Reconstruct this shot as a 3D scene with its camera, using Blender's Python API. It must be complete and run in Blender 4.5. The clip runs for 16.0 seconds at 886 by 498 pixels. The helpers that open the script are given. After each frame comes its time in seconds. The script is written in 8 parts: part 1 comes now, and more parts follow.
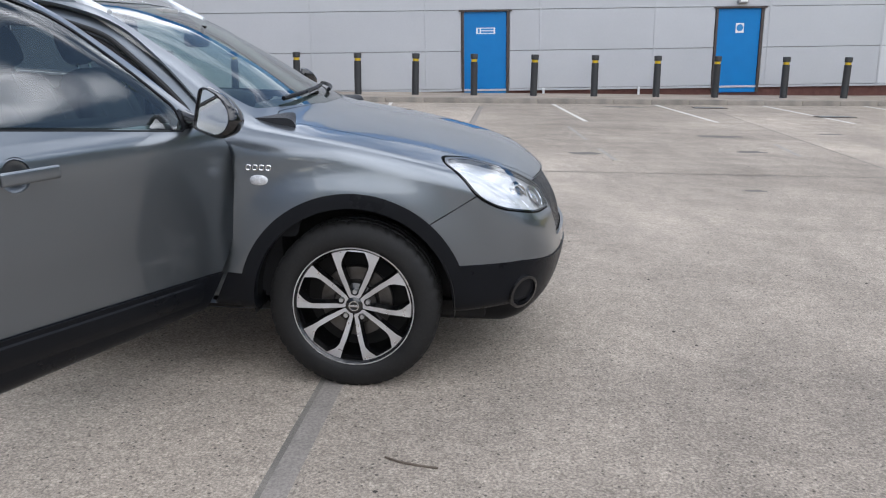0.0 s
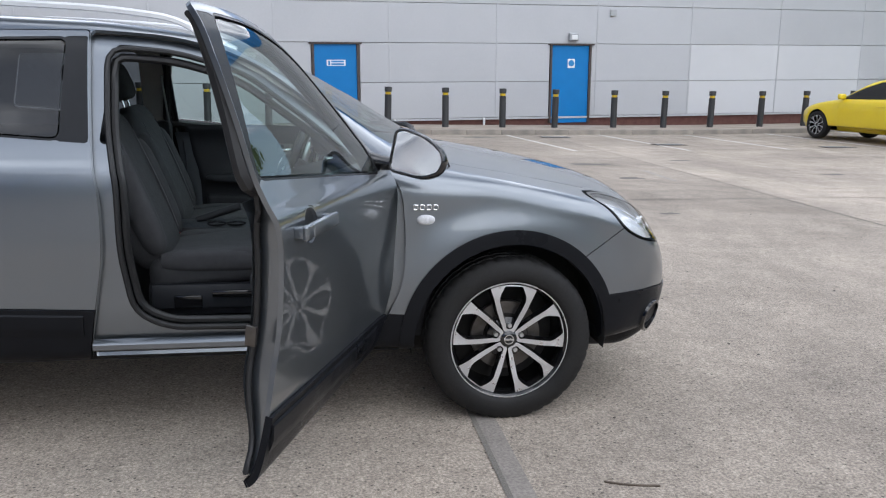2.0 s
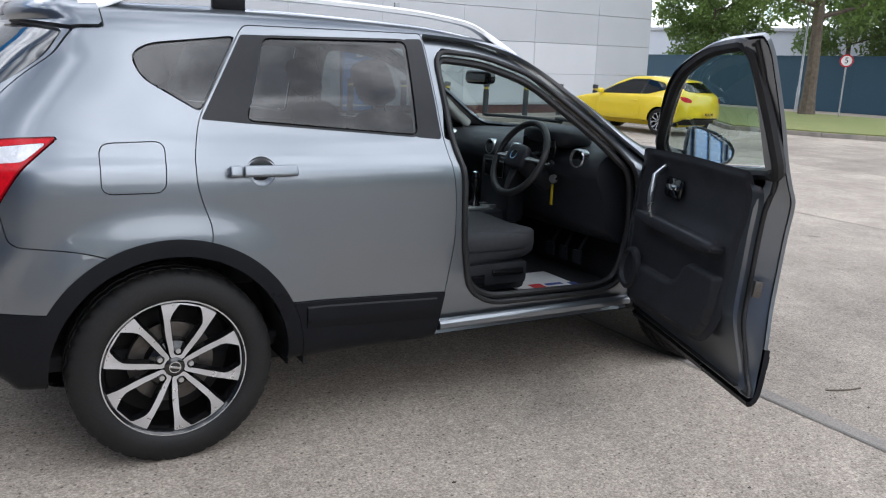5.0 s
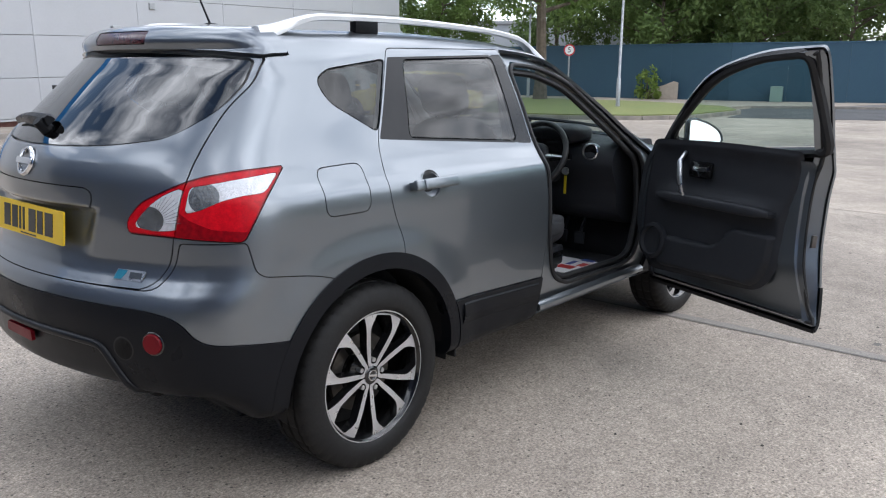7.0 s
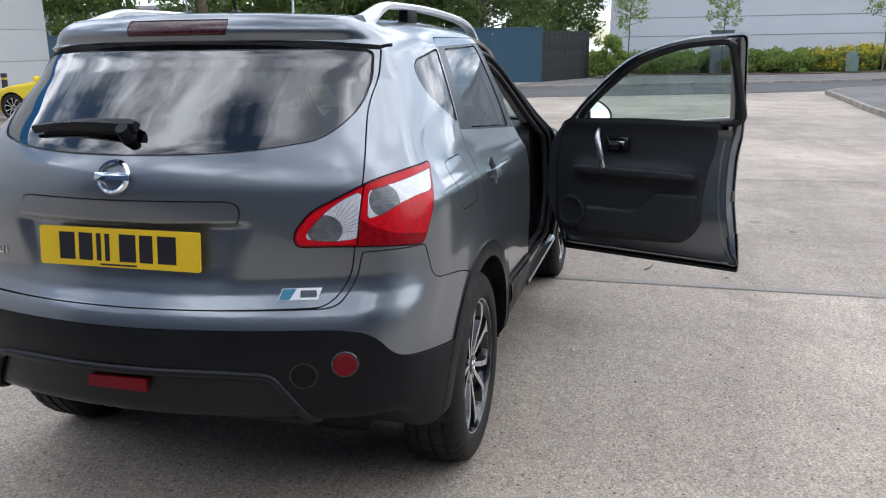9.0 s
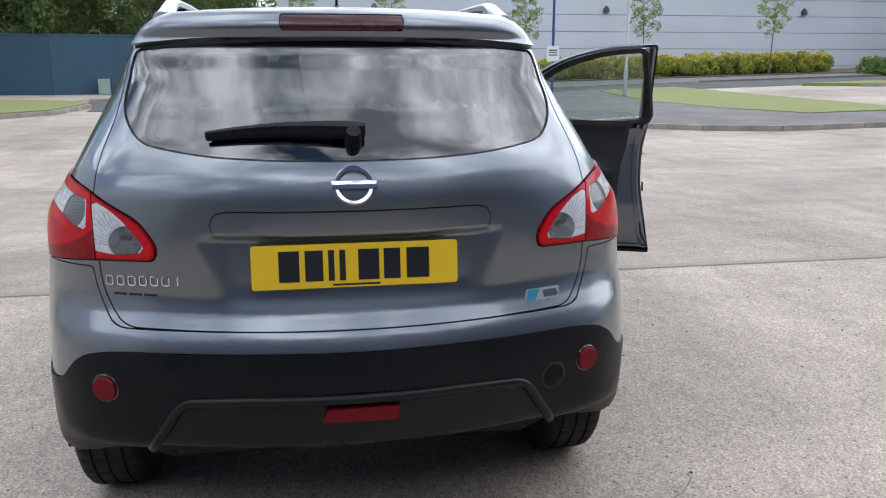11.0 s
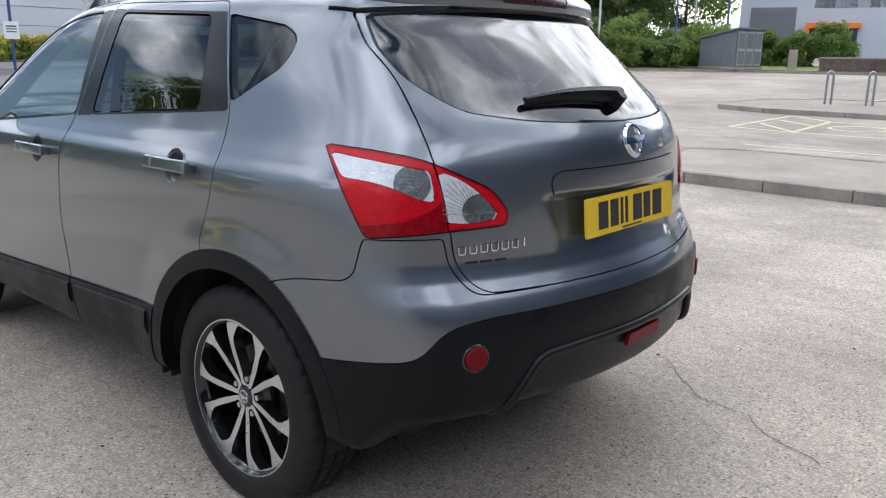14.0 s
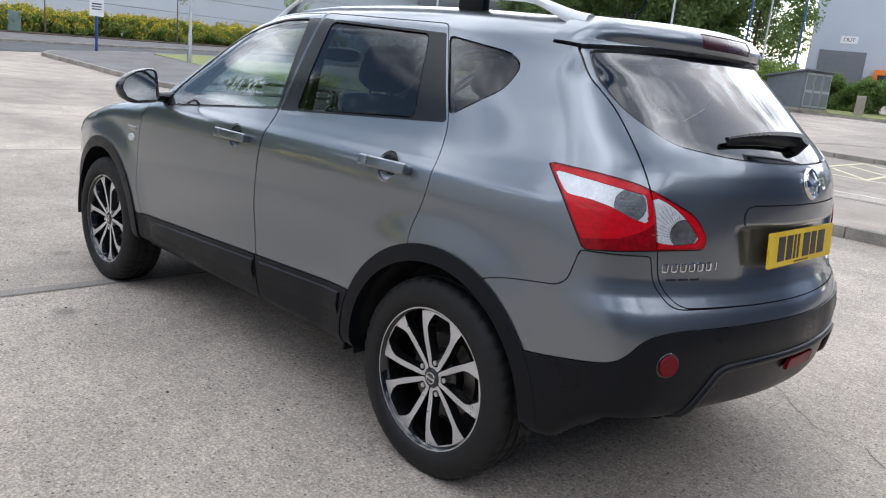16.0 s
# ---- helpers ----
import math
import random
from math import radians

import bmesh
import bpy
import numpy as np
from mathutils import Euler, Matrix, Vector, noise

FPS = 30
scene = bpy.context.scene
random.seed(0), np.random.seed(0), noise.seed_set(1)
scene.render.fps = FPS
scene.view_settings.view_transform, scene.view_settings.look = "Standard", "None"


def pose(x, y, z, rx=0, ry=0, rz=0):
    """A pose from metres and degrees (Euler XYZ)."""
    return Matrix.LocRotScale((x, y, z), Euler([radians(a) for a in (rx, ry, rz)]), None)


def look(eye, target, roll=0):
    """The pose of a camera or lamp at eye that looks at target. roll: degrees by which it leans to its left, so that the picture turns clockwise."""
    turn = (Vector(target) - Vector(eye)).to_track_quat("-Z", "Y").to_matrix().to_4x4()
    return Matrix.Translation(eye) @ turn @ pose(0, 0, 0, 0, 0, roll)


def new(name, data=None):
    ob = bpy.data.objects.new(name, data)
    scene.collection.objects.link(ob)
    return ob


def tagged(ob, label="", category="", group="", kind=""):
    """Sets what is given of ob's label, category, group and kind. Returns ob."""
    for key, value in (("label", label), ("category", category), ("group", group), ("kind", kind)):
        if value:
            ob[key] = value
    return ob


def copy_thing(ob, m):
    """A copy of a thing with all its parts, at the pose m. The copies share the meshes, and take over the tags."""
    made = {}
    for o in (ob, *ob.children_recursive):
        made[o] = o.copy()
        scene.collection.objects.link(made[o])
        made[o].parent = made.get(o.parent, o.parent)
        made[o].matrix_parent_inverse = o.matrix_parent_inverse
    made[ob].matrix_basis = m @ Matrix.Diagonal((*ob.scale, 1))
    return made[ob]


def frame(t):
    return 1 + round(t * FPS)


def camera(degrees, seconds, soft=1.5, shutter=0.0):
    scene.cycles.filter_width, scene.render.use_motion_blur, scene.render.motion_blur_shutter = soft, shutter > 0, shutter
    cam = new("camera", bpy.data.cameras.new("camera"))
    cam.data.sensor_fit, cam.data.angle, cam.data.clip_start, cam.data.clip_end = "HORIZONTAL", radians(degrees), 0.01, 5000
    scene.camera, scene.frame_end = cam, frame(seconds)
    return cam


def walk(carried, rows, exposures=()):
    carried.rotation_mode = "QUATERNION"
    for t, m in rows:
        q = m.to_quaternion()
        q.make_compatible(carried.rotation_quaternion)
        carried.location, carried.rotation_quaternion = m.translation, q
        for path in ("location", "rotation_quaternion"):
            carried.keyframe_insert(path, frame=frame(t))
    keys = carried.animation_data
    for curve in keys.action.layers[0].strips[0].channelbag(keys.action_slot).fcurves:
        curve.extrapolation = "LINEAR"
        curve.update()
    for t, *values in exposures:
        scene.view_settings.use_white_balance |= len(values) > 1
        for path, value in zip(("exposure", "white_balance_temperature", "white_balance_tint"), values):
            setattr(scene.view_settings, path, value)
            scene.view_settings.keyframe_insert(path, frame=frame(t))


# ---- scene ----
cam = camera(58.3, 16.0, soft=1.15)

PATH = [
    (0, (3.24, -3.82, 1.365), (3.075, -1.891, 0.861), 0.6),
    (0.5, (2.914, -3.769, 1.383), (2.913, -1.829, 0.899), 0.7),
    (1, (2.579, -3.852, 1.38), (2.715, -1.911, 0.916), 0.9),
    (1.5, (2.245, -3.915, 1.381), (2.489, -1.98, 0.941), 1.1),
    (2, (1.847, -3.85, 1.387), (2.169, -1.922, 0.961), 1.2),
    (2.5, (1.422, -3.915, 1.39), (1.808, -1.998, 0.972), 1.1),
    (3, (1.023, -3.893, 1.36), (1.484, -1.99, 0.951), 1.2),
    (3.5, (0.657, -3.793, 1.366), (1.22, -1.917, 0.959), 1.5),
    (4, (0.264, -3.784, 1.395), (0.961, -1.956, 0.982), 1.8),
    (4.5, (-0.127, -3.661, 1.377), (0.718, -1.898, 0.955), 2.4),
    (5, (-0.529, -3.536, 1.383), (0.46, -1.853, 0.948), 2.8),
    (5.2, (-0.687, -3.501, 1.391), (0.352, -1.851, 0.948), 2.8),
    (7.3, (-2.079, -2.632, 1.423), (-0.515, -1.465, 0.986), 0.3),
    (7.5, (-2.177, -2.515, 1.431), (-0.566, -1.418, 0.985), 0.2),
    (8, (-2.457, -2.227, 1.42), (-0.726, -1.325, 0.983), -0.4),
    (8.5, (-2.574, -1.849, 1.41), (-0.758, -1.146, 0.954), -0.5),
    (9, (-2.673, -1.449, 1.421), (-0.792, -0.945, 0.963), -0.5),
    (9.5, (-2.784, -1.09, 1.444), (-0.862, -0.772, 0.991), -0.3),
    (10, (-2.778, -0.653, 1.446), (-0.833, -0.532, 0.998), -0.3),
    (10.2, (-2.784, -0.495, 1.437), (-0.835, -0.457, 0.992), -0.3),
    (12.3, (-2.44, 1.066, 1.373), (-0.738, 0.112, 0.933), -0.3),
    (12.5, (-2.341, 1.211, 1.374), (-0.695, 0.167, 0.93), -0.5),
    (13, (-2.208, 1.557, 1.356), (-0.706, 0.32, 0.892), -0.6),
    (13.5, (-2.072, 1.86, 1.343), (-0.702, 0.481, 0.871), -0.2),
    (14, (-1.923, 2.129, 1.349), (-0.64, 0.668, 0.879), 0.8),
    (14.5, (-1.847, 2.443, 1.371), (-0.593, 0.953, 0.915), 2.3),
    (15, (-1.778, 2.587, 1.372), (-0.504, 1.11, 0.933), 4.0),
    (15.5, (-1.744, 2.641, 1.365), (-0.434, 1.195, 0.927), 5.3),
    (16, (-1.743, 2.655, 1.373), (-0.39, 1.253, 0.921), 6.0),
]
walk(cam, [(t, look(eye, target, roll)) for t, eye, target, roll in PATH], [(0.0, 0.10), (3.0, 0.24), (5.0, 0.30), (8.0, 0.26), (16.0, 0.32)])

# ---- world, sun ----
world = bpy.data.worlds.new("sky")
scene.world = world
world.use_nodes = True
wt = world.node_tree
for n in list(wt.nodes):
    wt.nodes.remove(n)


def wnode(kind, **kw):
    n = wt.nodes.new(kind)
    for k, v in kw.items():
        n.inputs[k.replace("_", " ")].default_value = v
    return n


SUN_UP, SUN_ROUND = radians(33), radians(174)
sky = wt.nodes.new("ShaderNodeTexSky")
sky.sky_type, sky.sun_disc = "NISHITA", False
sky.sun_elevation, sky.sun_rotation = SUN_UP, SUN_ROUND
sky.air_density, sky.dust_density = 1.0, 0.7
coord = wt.nodes.new("ShaderNodeTexCoord")
split = wt.nodes.new("ShaderNodeSeparateXYZ")
wt.links.new(coord.outputs["Generated"], split.inputs[0])
rise = wt.nodes.new("ShaderNodeMath")
rise.operation, rise.inputs[1].default_value = "ADD", 0.22
wt.links.new(split.outputs[2], rise.inputs[0])
lift = wt.nodes.new("ShaderNodeMath")
lift.operation, lift.inputs[1].default_value = "MAXIMUM", 0.08
wt.links.new(rise.outputs[0], lift.inputs[0])
plane = wt.nodes.new("ShaderNodeVectorMath")
plane.operation = "DIVIDE"
wt.links.new(coord.outputs["Generated"], plane.inputs[0])
wt.links.new(lift.outputs[0], plane.inputs[1])
flat = wt.nodes.new("ShaderNodeVectorMath")
flat.operation = "MULTIPLY"
flat.inputs[1].default_value = (1, 1, 0.25)
wt.links.new(plane.outputs[0], flat.inputs[0])
clouds = wnode("ShaderNodeTexNoise", Scale=2.4, Detail=9.0, Roughness=0.55, Distortion=0.25)
wt.links.new(flat.outputs[0], clouds.inputs["Vector"])
cover = wt.nodes.new("ShaderNodeValToRGB")
cover.color_ramp.elements[0].position, cover.color_ramp.elements[1].position = 0.42, 0.58
wt.links.new(clouds.outputs["Fac"], cover.inputs[0])
shade = wnode("ShaderNodeTexNoise", Scale=4.6, Detail=9.0, Roughness=0.58, Distortion=0.35)
wt.links.new(flat.outputs[0], shade.inputs["Vector"])
tone = wt.nodes.new("ShaderNodeValToRGB")
tone.color_ramp.elements[0].position, tone.color_ramp.elements[0].color = 0.36, (3.7, 4.15, 4.95, 1)
tone.color_ramp.elements[1].position, tone.color_ramp.elements[1].color = 0.64, (20.0, 20.9, 23.0, 1)
wt.links.new(shade.outputs["Fac"], tone.inputs[0])
mixed = wt.nodes.new("ShaderNodeMix")
mixed.data_type = "RGBA"
wt.links.new(cover.outputs["Color"], mixed.inputs["Factor"])
wt.links.new(sky.outputs["Color"], mixed.inputs["A"])
wt.links.new(tone.outputs["Color"], mixed.inputs["B"])
back = wnode("ShaderNodeBackground", Strength=0.155)
wt.links.new(mixed.outputs["Result"], back.inputs["Color"])
wout = wt.nodes.new("ShaderNodeOutputWorld")
wt.links.new(back.outputs[0], wout.inputs[0])

sun = new("sun", bpy.data.lights.new("sun", "SUN"))
sun.data.energy, sun.data.angle, sun.data.color = 1.15, radians(125), (1.0, 0.985, 0.965)
sun.matrix_world = look((0, 0, 30), (-30 * math.sin(SUN_ROUND) / math.tan(SUN_UP), -30 * math.cos(SUN_ROUND) / math.tan(SUN_UP), 0))

# ---- materials ----
def material(name, colour, rough=0.6, metal=0.0, other=None, scale=6.0, amount=0.5, fine=0.0, fine_scale=180.0, bump=0.0, bump_scale=120.0,
             coat=0.0, coat_rough=0.03, spec=0.5, per_object=0.0, rough_vary=0.12, emit=None, space="Object", bump_dist=0.004):
    """A surface: two colours mixed by a broad noise, a fine grain, a fine relief and uneven gloss."""
    m = bpy.data.materials.new(name)
    m.use_nodes = True
    t = m.node_tree
    bsdf = t.nodes["Principled BSDF"]
    tc = t.nodes.new("ShaderNodeTexCoord")
    other = other or tuple(c * 0.82 for c in colour)

    def noise_at(sc, detail=6.0, rgh=0.6):
        n = t.nodes.new("ShaderNodeTexNoise")
        n.inputs["Scale"].default_value, n.inputs["Detail"].default_value, n.inputs["Roughness"].default_value = sc, detail, rgh
        t.links.new(tc.outputs[space], n.inputs["Vector"])
        return n.outputs["Fac"]

    def ramped(fac, lo, hi):
        r = t.nodes.new("ShaderNodeMapRange")
        r.inputs["From Min"].default_value, r.inputs["From Max"].default_value = 0.32, 0.68
        r.inputs["To Min"].default_value, r.inputs["To Max"].default_value = lo, hi
        t.links.new(fac, r.inputs["Value"])
        return r.outputs["Result"]

    broad = noise_at(scale)
    mix = t.nodes.new("ShaderNodeMix")
    mix.data_type = "RGBA"
    mix.inputs["A"].default_value, mix.inputs["B"].default_value = (*colour, 1), (*other, 1)
    t.links.new(ramped(broad, 0.0, amount), mix.inputs["Factor"])
    out = mix.outputs["Result"]
    if fine:
        grain = noise_at(fine_scale, 3.0, 0.7)
        h = t.nodes.new("ShaderNodeHueSaturation")
        t.links.new(ramped(grain, 1 - fine, 1 + fine), h.inputs["Value"])
        t.links.new(out, h.inputs["Color"])
        out = h.outputs["Color"]
    if per_object:
        info = t.nodes.new("ShaderNodeObjectInfo")
        r = t.nodes.new("ShaderNodeMapRange")
        r.inputs["To Min"].default_value, r.inputs["To Max"].default_value = 1 - per_object, 1 + per_object
        t.links.new(info.outputs["Random"], r.inputs["Value"])
        h = t.nodes.new("ShaderNodeHueSaturation")
        t.links.new(r.outputs["Result"], h.inputs["Value"])
        t.links.new(out, h.inputs["Color"])
        out = h.outputs["Color"]
    t.links.new(out, bsdf.inputs["Base Color"])
    if rough_vary:
        t.links.new(ramped(broad, max(0.02, rough - rough_vary), min(1, rough + rough_vary)), bsdf.inputs["Roughness"])
    else:
        bsdf.inputs["Roughness"].default_value = rough
    bsdf.inputs["Metallic"].default_value = metal
    bsdf.inputs["Specular IOR Level"].default_value = spec
    bsdf.inputs["Coat Weight"].default_value, bsdf.inputs["Coat Roughness"].default_value = coat, coat_rough
    if bump:
        b = t.nodes.new("ShaderNodeBump")
        b.inputs["Strength"].default_value, b.inputs["Distance"].default_value = bump, bump_dist
        t.links.new(noise_at(bump_scale, 4.0, 0.65), b.inputs["Height"])
        t.links.new(b.outputs["Normal"], bsdf.inputs["Normal"])
    if emit:
        bsdf.inputs["Emission Color"].default_value, bsdf.inputs["Emission Strength"].default_value = (*emit[0], 1), emit[1]
    return m


def glass(name, tint, gloss=1.0, rough=0.0):
    """A thin pane: it lets tinted light through and mirrors more at a slant."""
    m = bpy.data.materials.new(name)
    m.use_nodes = True
    t = m.node_tree
    t.nodes.remove(t.nodes["Principled BSDF"])
    clear, shine, mix, f = (t.nodes.new("ShaderNode" + k) for k in ("BsdfTransparent", "BsdfGlossy", "MixShader", "LayerWeight"))
    clear.inputs["Color"].default_value = (*tint, 1)
    shine.inputs["Roughness"].default_value = rough
    f.inputs["Blend"].default_value = 0.5
    steep = t.nodes.new("ShaderNodeMath")
    steep.operation, steep.inputs[1].default_value = "POWER", 4.0
    t.links.new(f.outputs["Facing"], steep.inputs[0])
    k = t.nodes.new("ShaderNodeMath")
    k.operation, k.use_clamp = "MULTIPLY_ADD", True
    k.inputs[1].default_value, k.inputs[2].default_value = 0.9, 0.085 * gloss
    t.links.new(steep.outputs[0], k.inputs[0])
    t.links.new(k.outputs[0], mix.inputs["Fac"])
    t.links.new(clear.outputs[0], mix.inputs[1])
    t.links.new(shine.outputs[0], mix.inputs[2])
    t.links.new(mix.outputs[0], t.nodes["Material Output"].inputs["Surface"])
    return m


PAINT = material("grey_metallic_paint", (0.185, 0.205, 0.226), 0.30, 0.85, (0.178, 0.198, 0.219), 3.0, 0.6, coat=1.0, coat_rough=0.012, rough_vary=0.02, fine=0.05, fine_scale=900.0)
CLAD = material("black_textured_plastic", (0.0058, 0.0066, 0.0088), 0.36, 0, (0.0078, 0.0086, 0.0108), 5.0, 0.8, bump=0.15, bump_scale=600.0, spec=0.16)
GLOSSBLACK = material("gloss_black", (0.008, 0.008, 0.009), 0.10, 0, coat=0.6, rough_vary=0.03)
RUBBER = material("black_rubber", (0.011, 0.011, 0.0115), 0.62, 0, (0.024, 0.0228, 0.0215), 9.0, 0.6, fine=0.2, fine_scale=120.0, bump=0.2, bump_scale=300.0, spec=0.25)
SEAL = material("rubber_seal", (0.010, 0.010, 0.011), 0.55)
ALLOY = material("machined_alloy", (0.68, 0.68, 0.69), 0.36, 0.8, (0.60, 0.60, 0.62), 30.0, 0.6, bump=0.05, bump_scale=800.0)
CHROME = material("chrome", (0.80, 0.81, 0.82), 0.08, 1.0, rough_vary=0.03)
SATIN = material("satin_silver", (0.62, 0.63, 0.64), 0.30, 0.9, rough_vary=0.05)
DISC = material("brake_disc_steel", (0.15, 0.145, 0.14), 0.45, 1.0, (0.09, 0.07, 0.055), 20.0, 0.6)
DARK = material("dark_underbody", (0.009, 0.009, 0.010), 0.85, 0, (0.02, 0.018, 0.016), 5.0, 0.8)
CABIN = material("charcoal_moulded_plastic", (0.023, 0.0245, 0.029), 0.50, 0, (0.018, 0.0195, 0.023), 8.0, 0.8, bump=0.25, bump_scale=500.0, rough_vary=0.06, spec=0.3)
CLOTH = material("charcoal_seat_cloth", (0.040, 0.041, 0.045), 0.92, 0, (0.031, 0.032, 0.036), 30.0, 0.8, fine=0.25, fine_scale=700.0, bump=0.3, bump_scale=700.0, rough_vary=0.03)
CARPET = material("black_carpet", (0.016, 0.016, 0.018), 0.97, 0, fine=0.4, fine_scale=600.0, bump=0.5, bump_scale=500.0, rough_vary=0.02)
HEADLINE = material("grey_headlining", (0.42, 0.41, 0.39), 0.9, 0, bump=0.1, bump_scale=400.0)
GLASS_CLEAR = glass("clear_glass", (0.70, 0.83, 0.80), 1.9)
GLASS_DARK = glass("privacy_glass", (0.15, 0.165, 0.175), 0.72)
GLASS_REAR = glass("rear_screen_glass", (0.15, 0.16, 0.17), 1.6)


# ---- building blocks ----
def mesh_of(name, verts, faces, mats, smooth=False, ids=None, normals=None):
    me = bpy.data.meshes.new(name)
    me.from_pydata([tuple(map(float, v)) for v in verts], [], [tuple(map(int, f)) for f in faces])
    for m in (mats if isinstance(mats, (list, tuple)) else [mats]):
        me.materials.append(m)
    if ids is not None:
        me.polygons.foreach_set("material_index", np.array(ids, dtype=np.int32))
    if smooth:
        me.polygons.foreach_set("use_smooth", np.ones(len(me.polygons), dtype=bool))
    me.update()
    if normals is not None:
        me.normals_split_custom_set_from_vertices([tuple(map(float, n)) for n in normals])
    return me


def part(name, bm, mat=None, parent=None, label="", smooth=False, m=None):
    """Links a bmesh or a mesh as one object under its thing."""
    if isinstance(bm, bmesh.types.BMesh):
        me = bpy.data.meshes.new(name)
        bmesh.ops.recalc_face_normals(bm, faces=bm.faces)
        bm.to_mesh(me)
        bm.free()
        for a in (mat if isinstance(mat, (list, tuple)) else [mat]):
            me.materials.append(a)
        if smooth:
            for f in me.polygons:
                f.use_smooth = True
            me.set_sharp_from_angle(angle=radians(38))
    else:
        me = bm
    ob = new(name, me)
    if m is not None:
        ob.matrix_basis = m
    ob.parent = parent
    if label:
        tagged(ob, label)
    return ob


def thing(name, m, label, category, group="", kind=""):
    ob = new(name)
    ob.empty_display_size = 0.1
    ob.matrix_basis = m
    return tagged(ob, label, category, group, kind)


def box(bm, x0, x1, y0, y1, z0, z1, bevel=0.0, m=None, seg=2):
    r = bmesh.ops.create_cube(bm, size=1.0)
    t = Matrix.Translation(((x0 + x1) / 2, (y0 + y1) / 2, (z0 + z1) / 2)) @ Matrix.Diagonal((abs(x1 - x0), abs(y1 - y0), abs(z1 - z0), 1))
    bmesh.ops.transform(bm, matrix=(m or Matrix()) @ t, verts=r["verts"])
    if bevel:
        es = list({e for v in r["verts"] for e in v.link_edges})
        bmesh.ops.bevel(bm, geom=es, offset=bevel, segments=seg, profile=0.6, affect="EDGES")
    return bm


def rod(bm, a, b, r0, r1=None, seg=12, caps=True):
    a, b = Vector(a), Vector(b)
    d = b - a
    m = Matrix.Translation((a + b) / 2) @ d.to_track_quat("Z", "Y").to_matrix().to_4x4()
    bmesh.ops.create_cone(bm, cap_ends=caps, segments=seg, radius1=r0, radius2=r0 if r1 is None else r1, depth=d.length, matrix=m)
    return bm


def lathe(bm, profile, seg=32, axis="z", centre=(0, 0, 0), ids=None):
    """Turn (radius, height) points round an axis."""
    rings = []
    c = Vector(centre)
    for r, h in profile:
        ring = []
        for i in range(seg):
            a = 2 * math.pi * i / seg
            u, v = r * math.cos(a), r * math.sin(a)
            ring.append(bm.verts.new(c + (Vector((u, v, h)) if axis == "z" else Vector((u, h, v)) if axis == "y" else Vector((h, u, v)))))
        rings.append(ring)
    for k, (p, q) in enumerate(zip(rings, rings[1:])):
        for i in range(seg):
            f = bm.faces.new((p[i], p[(i + 1) % seg], q[(i + 1) % seg], q[i]))
            if ids:
                f.material_index = ids[k]
    return bm


def tube(bm, pts, r, seg=8, flat=1.0, closed=False):
    """A round bar along points; r may be a list."""
    pts = [Vector(p) for p in pts]
    n = len(pts)
    rings = []
    up = None
    for i, p in enumerate(pts):
        d = (pts[(i + 1) % n if closed else min(i + 1, n - 1)] - pts[i - 1 if (closed or i) else 0]).normalized()
        if up is None:
            up = Vector((0, 0, 1)) if abs(d.z) < 0.9 else Vector((1, 0, 0))
        side = d.cross(up).normalized()
        up = side.cross(d).normalized()
        rr = float(r[i] if isinstance(r, (list, tuple)) else r)
        rings.append([bm.verts.new(p + rr * (math.cos(2 * math.pi * k / seg) * side + flat * math.sin(2 * math.pi * k / seg) * up)) for k in range(seg)])
    pairs = list(zip(rings, rings[1:])) + ([(rings[-1], rings[0])] if closed else [])
    for p, q in pairs:
        for k in range(seg):
            bm.faces.new((p[k], p[(k + 1) % seg], q[(k + 1) % seg], q[k]))
    if not closed:
        bm.faces.new(rings[0][::-1])
        bm.faces.new(rings[-1])
    return bm


def prism(bm, pts, h0, h1, m=None, bevel=0.0, top_id=0, side_id=0):
    """A flat outline (x, y) given a thickness from h0 to h1 along z."""
    m = m or Matrix()
    lo = [bm.verts.new(m @ Vector((x, y, h0))) for x, y in pts]
    hi = [bm.verts.new(m @ Vector((x, y, h1))) for x, y in pts]
    n = len(pts)
    faces = [bm.faces.new(hi), bm.faces.new(lo[::-1])]
    faces[0].material_index = faces[1].material_index = top_id
    for i in range(n):
        f = bm.faces.new((lo[i], lo[(i + 1) % n], hi[(i + 1) % n], hi[i]))
        f.material_index = side_id
    if bevel:
        bmesh.ops.bevel(bm, geom=list(faces[0].edges), offset=bevel, segments=2, profile=0.6, affect="EDGES")
    return bm


def rounded(pts, r, seg=5):
    """An outline with its corners rounded."""
    out = []
    n = len(pts)
    for i in range(n):
        p, a, b = Vector(pts[i]), Vector(pts[i - 1]), Vector(pts[(i + 1) % n])
        k = r[i] if isinstance(r, (list, tuple)) else r
        u, v = (a - p), (b - p)
        d = min(k, 0.45 * u.length, 0.45 * v.length)
        if d < 1e-4:
            out.append(tuple(p))
            continue
        s, e = p + u.normalized() * d, p + v.normalized() * d
        for j in range(seg + 1):
            q = j / seg
            out.append(tuple((1 - q) ** 2 * s + 2 * q * (1 - q) * p + q * q * e))
    return out


def text_mesh(words, size, depth=0.002):
    cu = bpy.data.curves.new("words", "FONT")
    cu.body, cu.size, cu.extrude, cu.align_x, cu.align_y = words, size, depth, "CENTER", "CENTER"
    ob = bpy.data.objects.new("words", cu)
    scene.collection.objects.link(ob)
    me = bpy.data.meshes.new_from_object(ob.evaluated_get(bpy.context.evaluated_depsgraph_get()))
    bpy.data.objects.remove(ob)
    return me
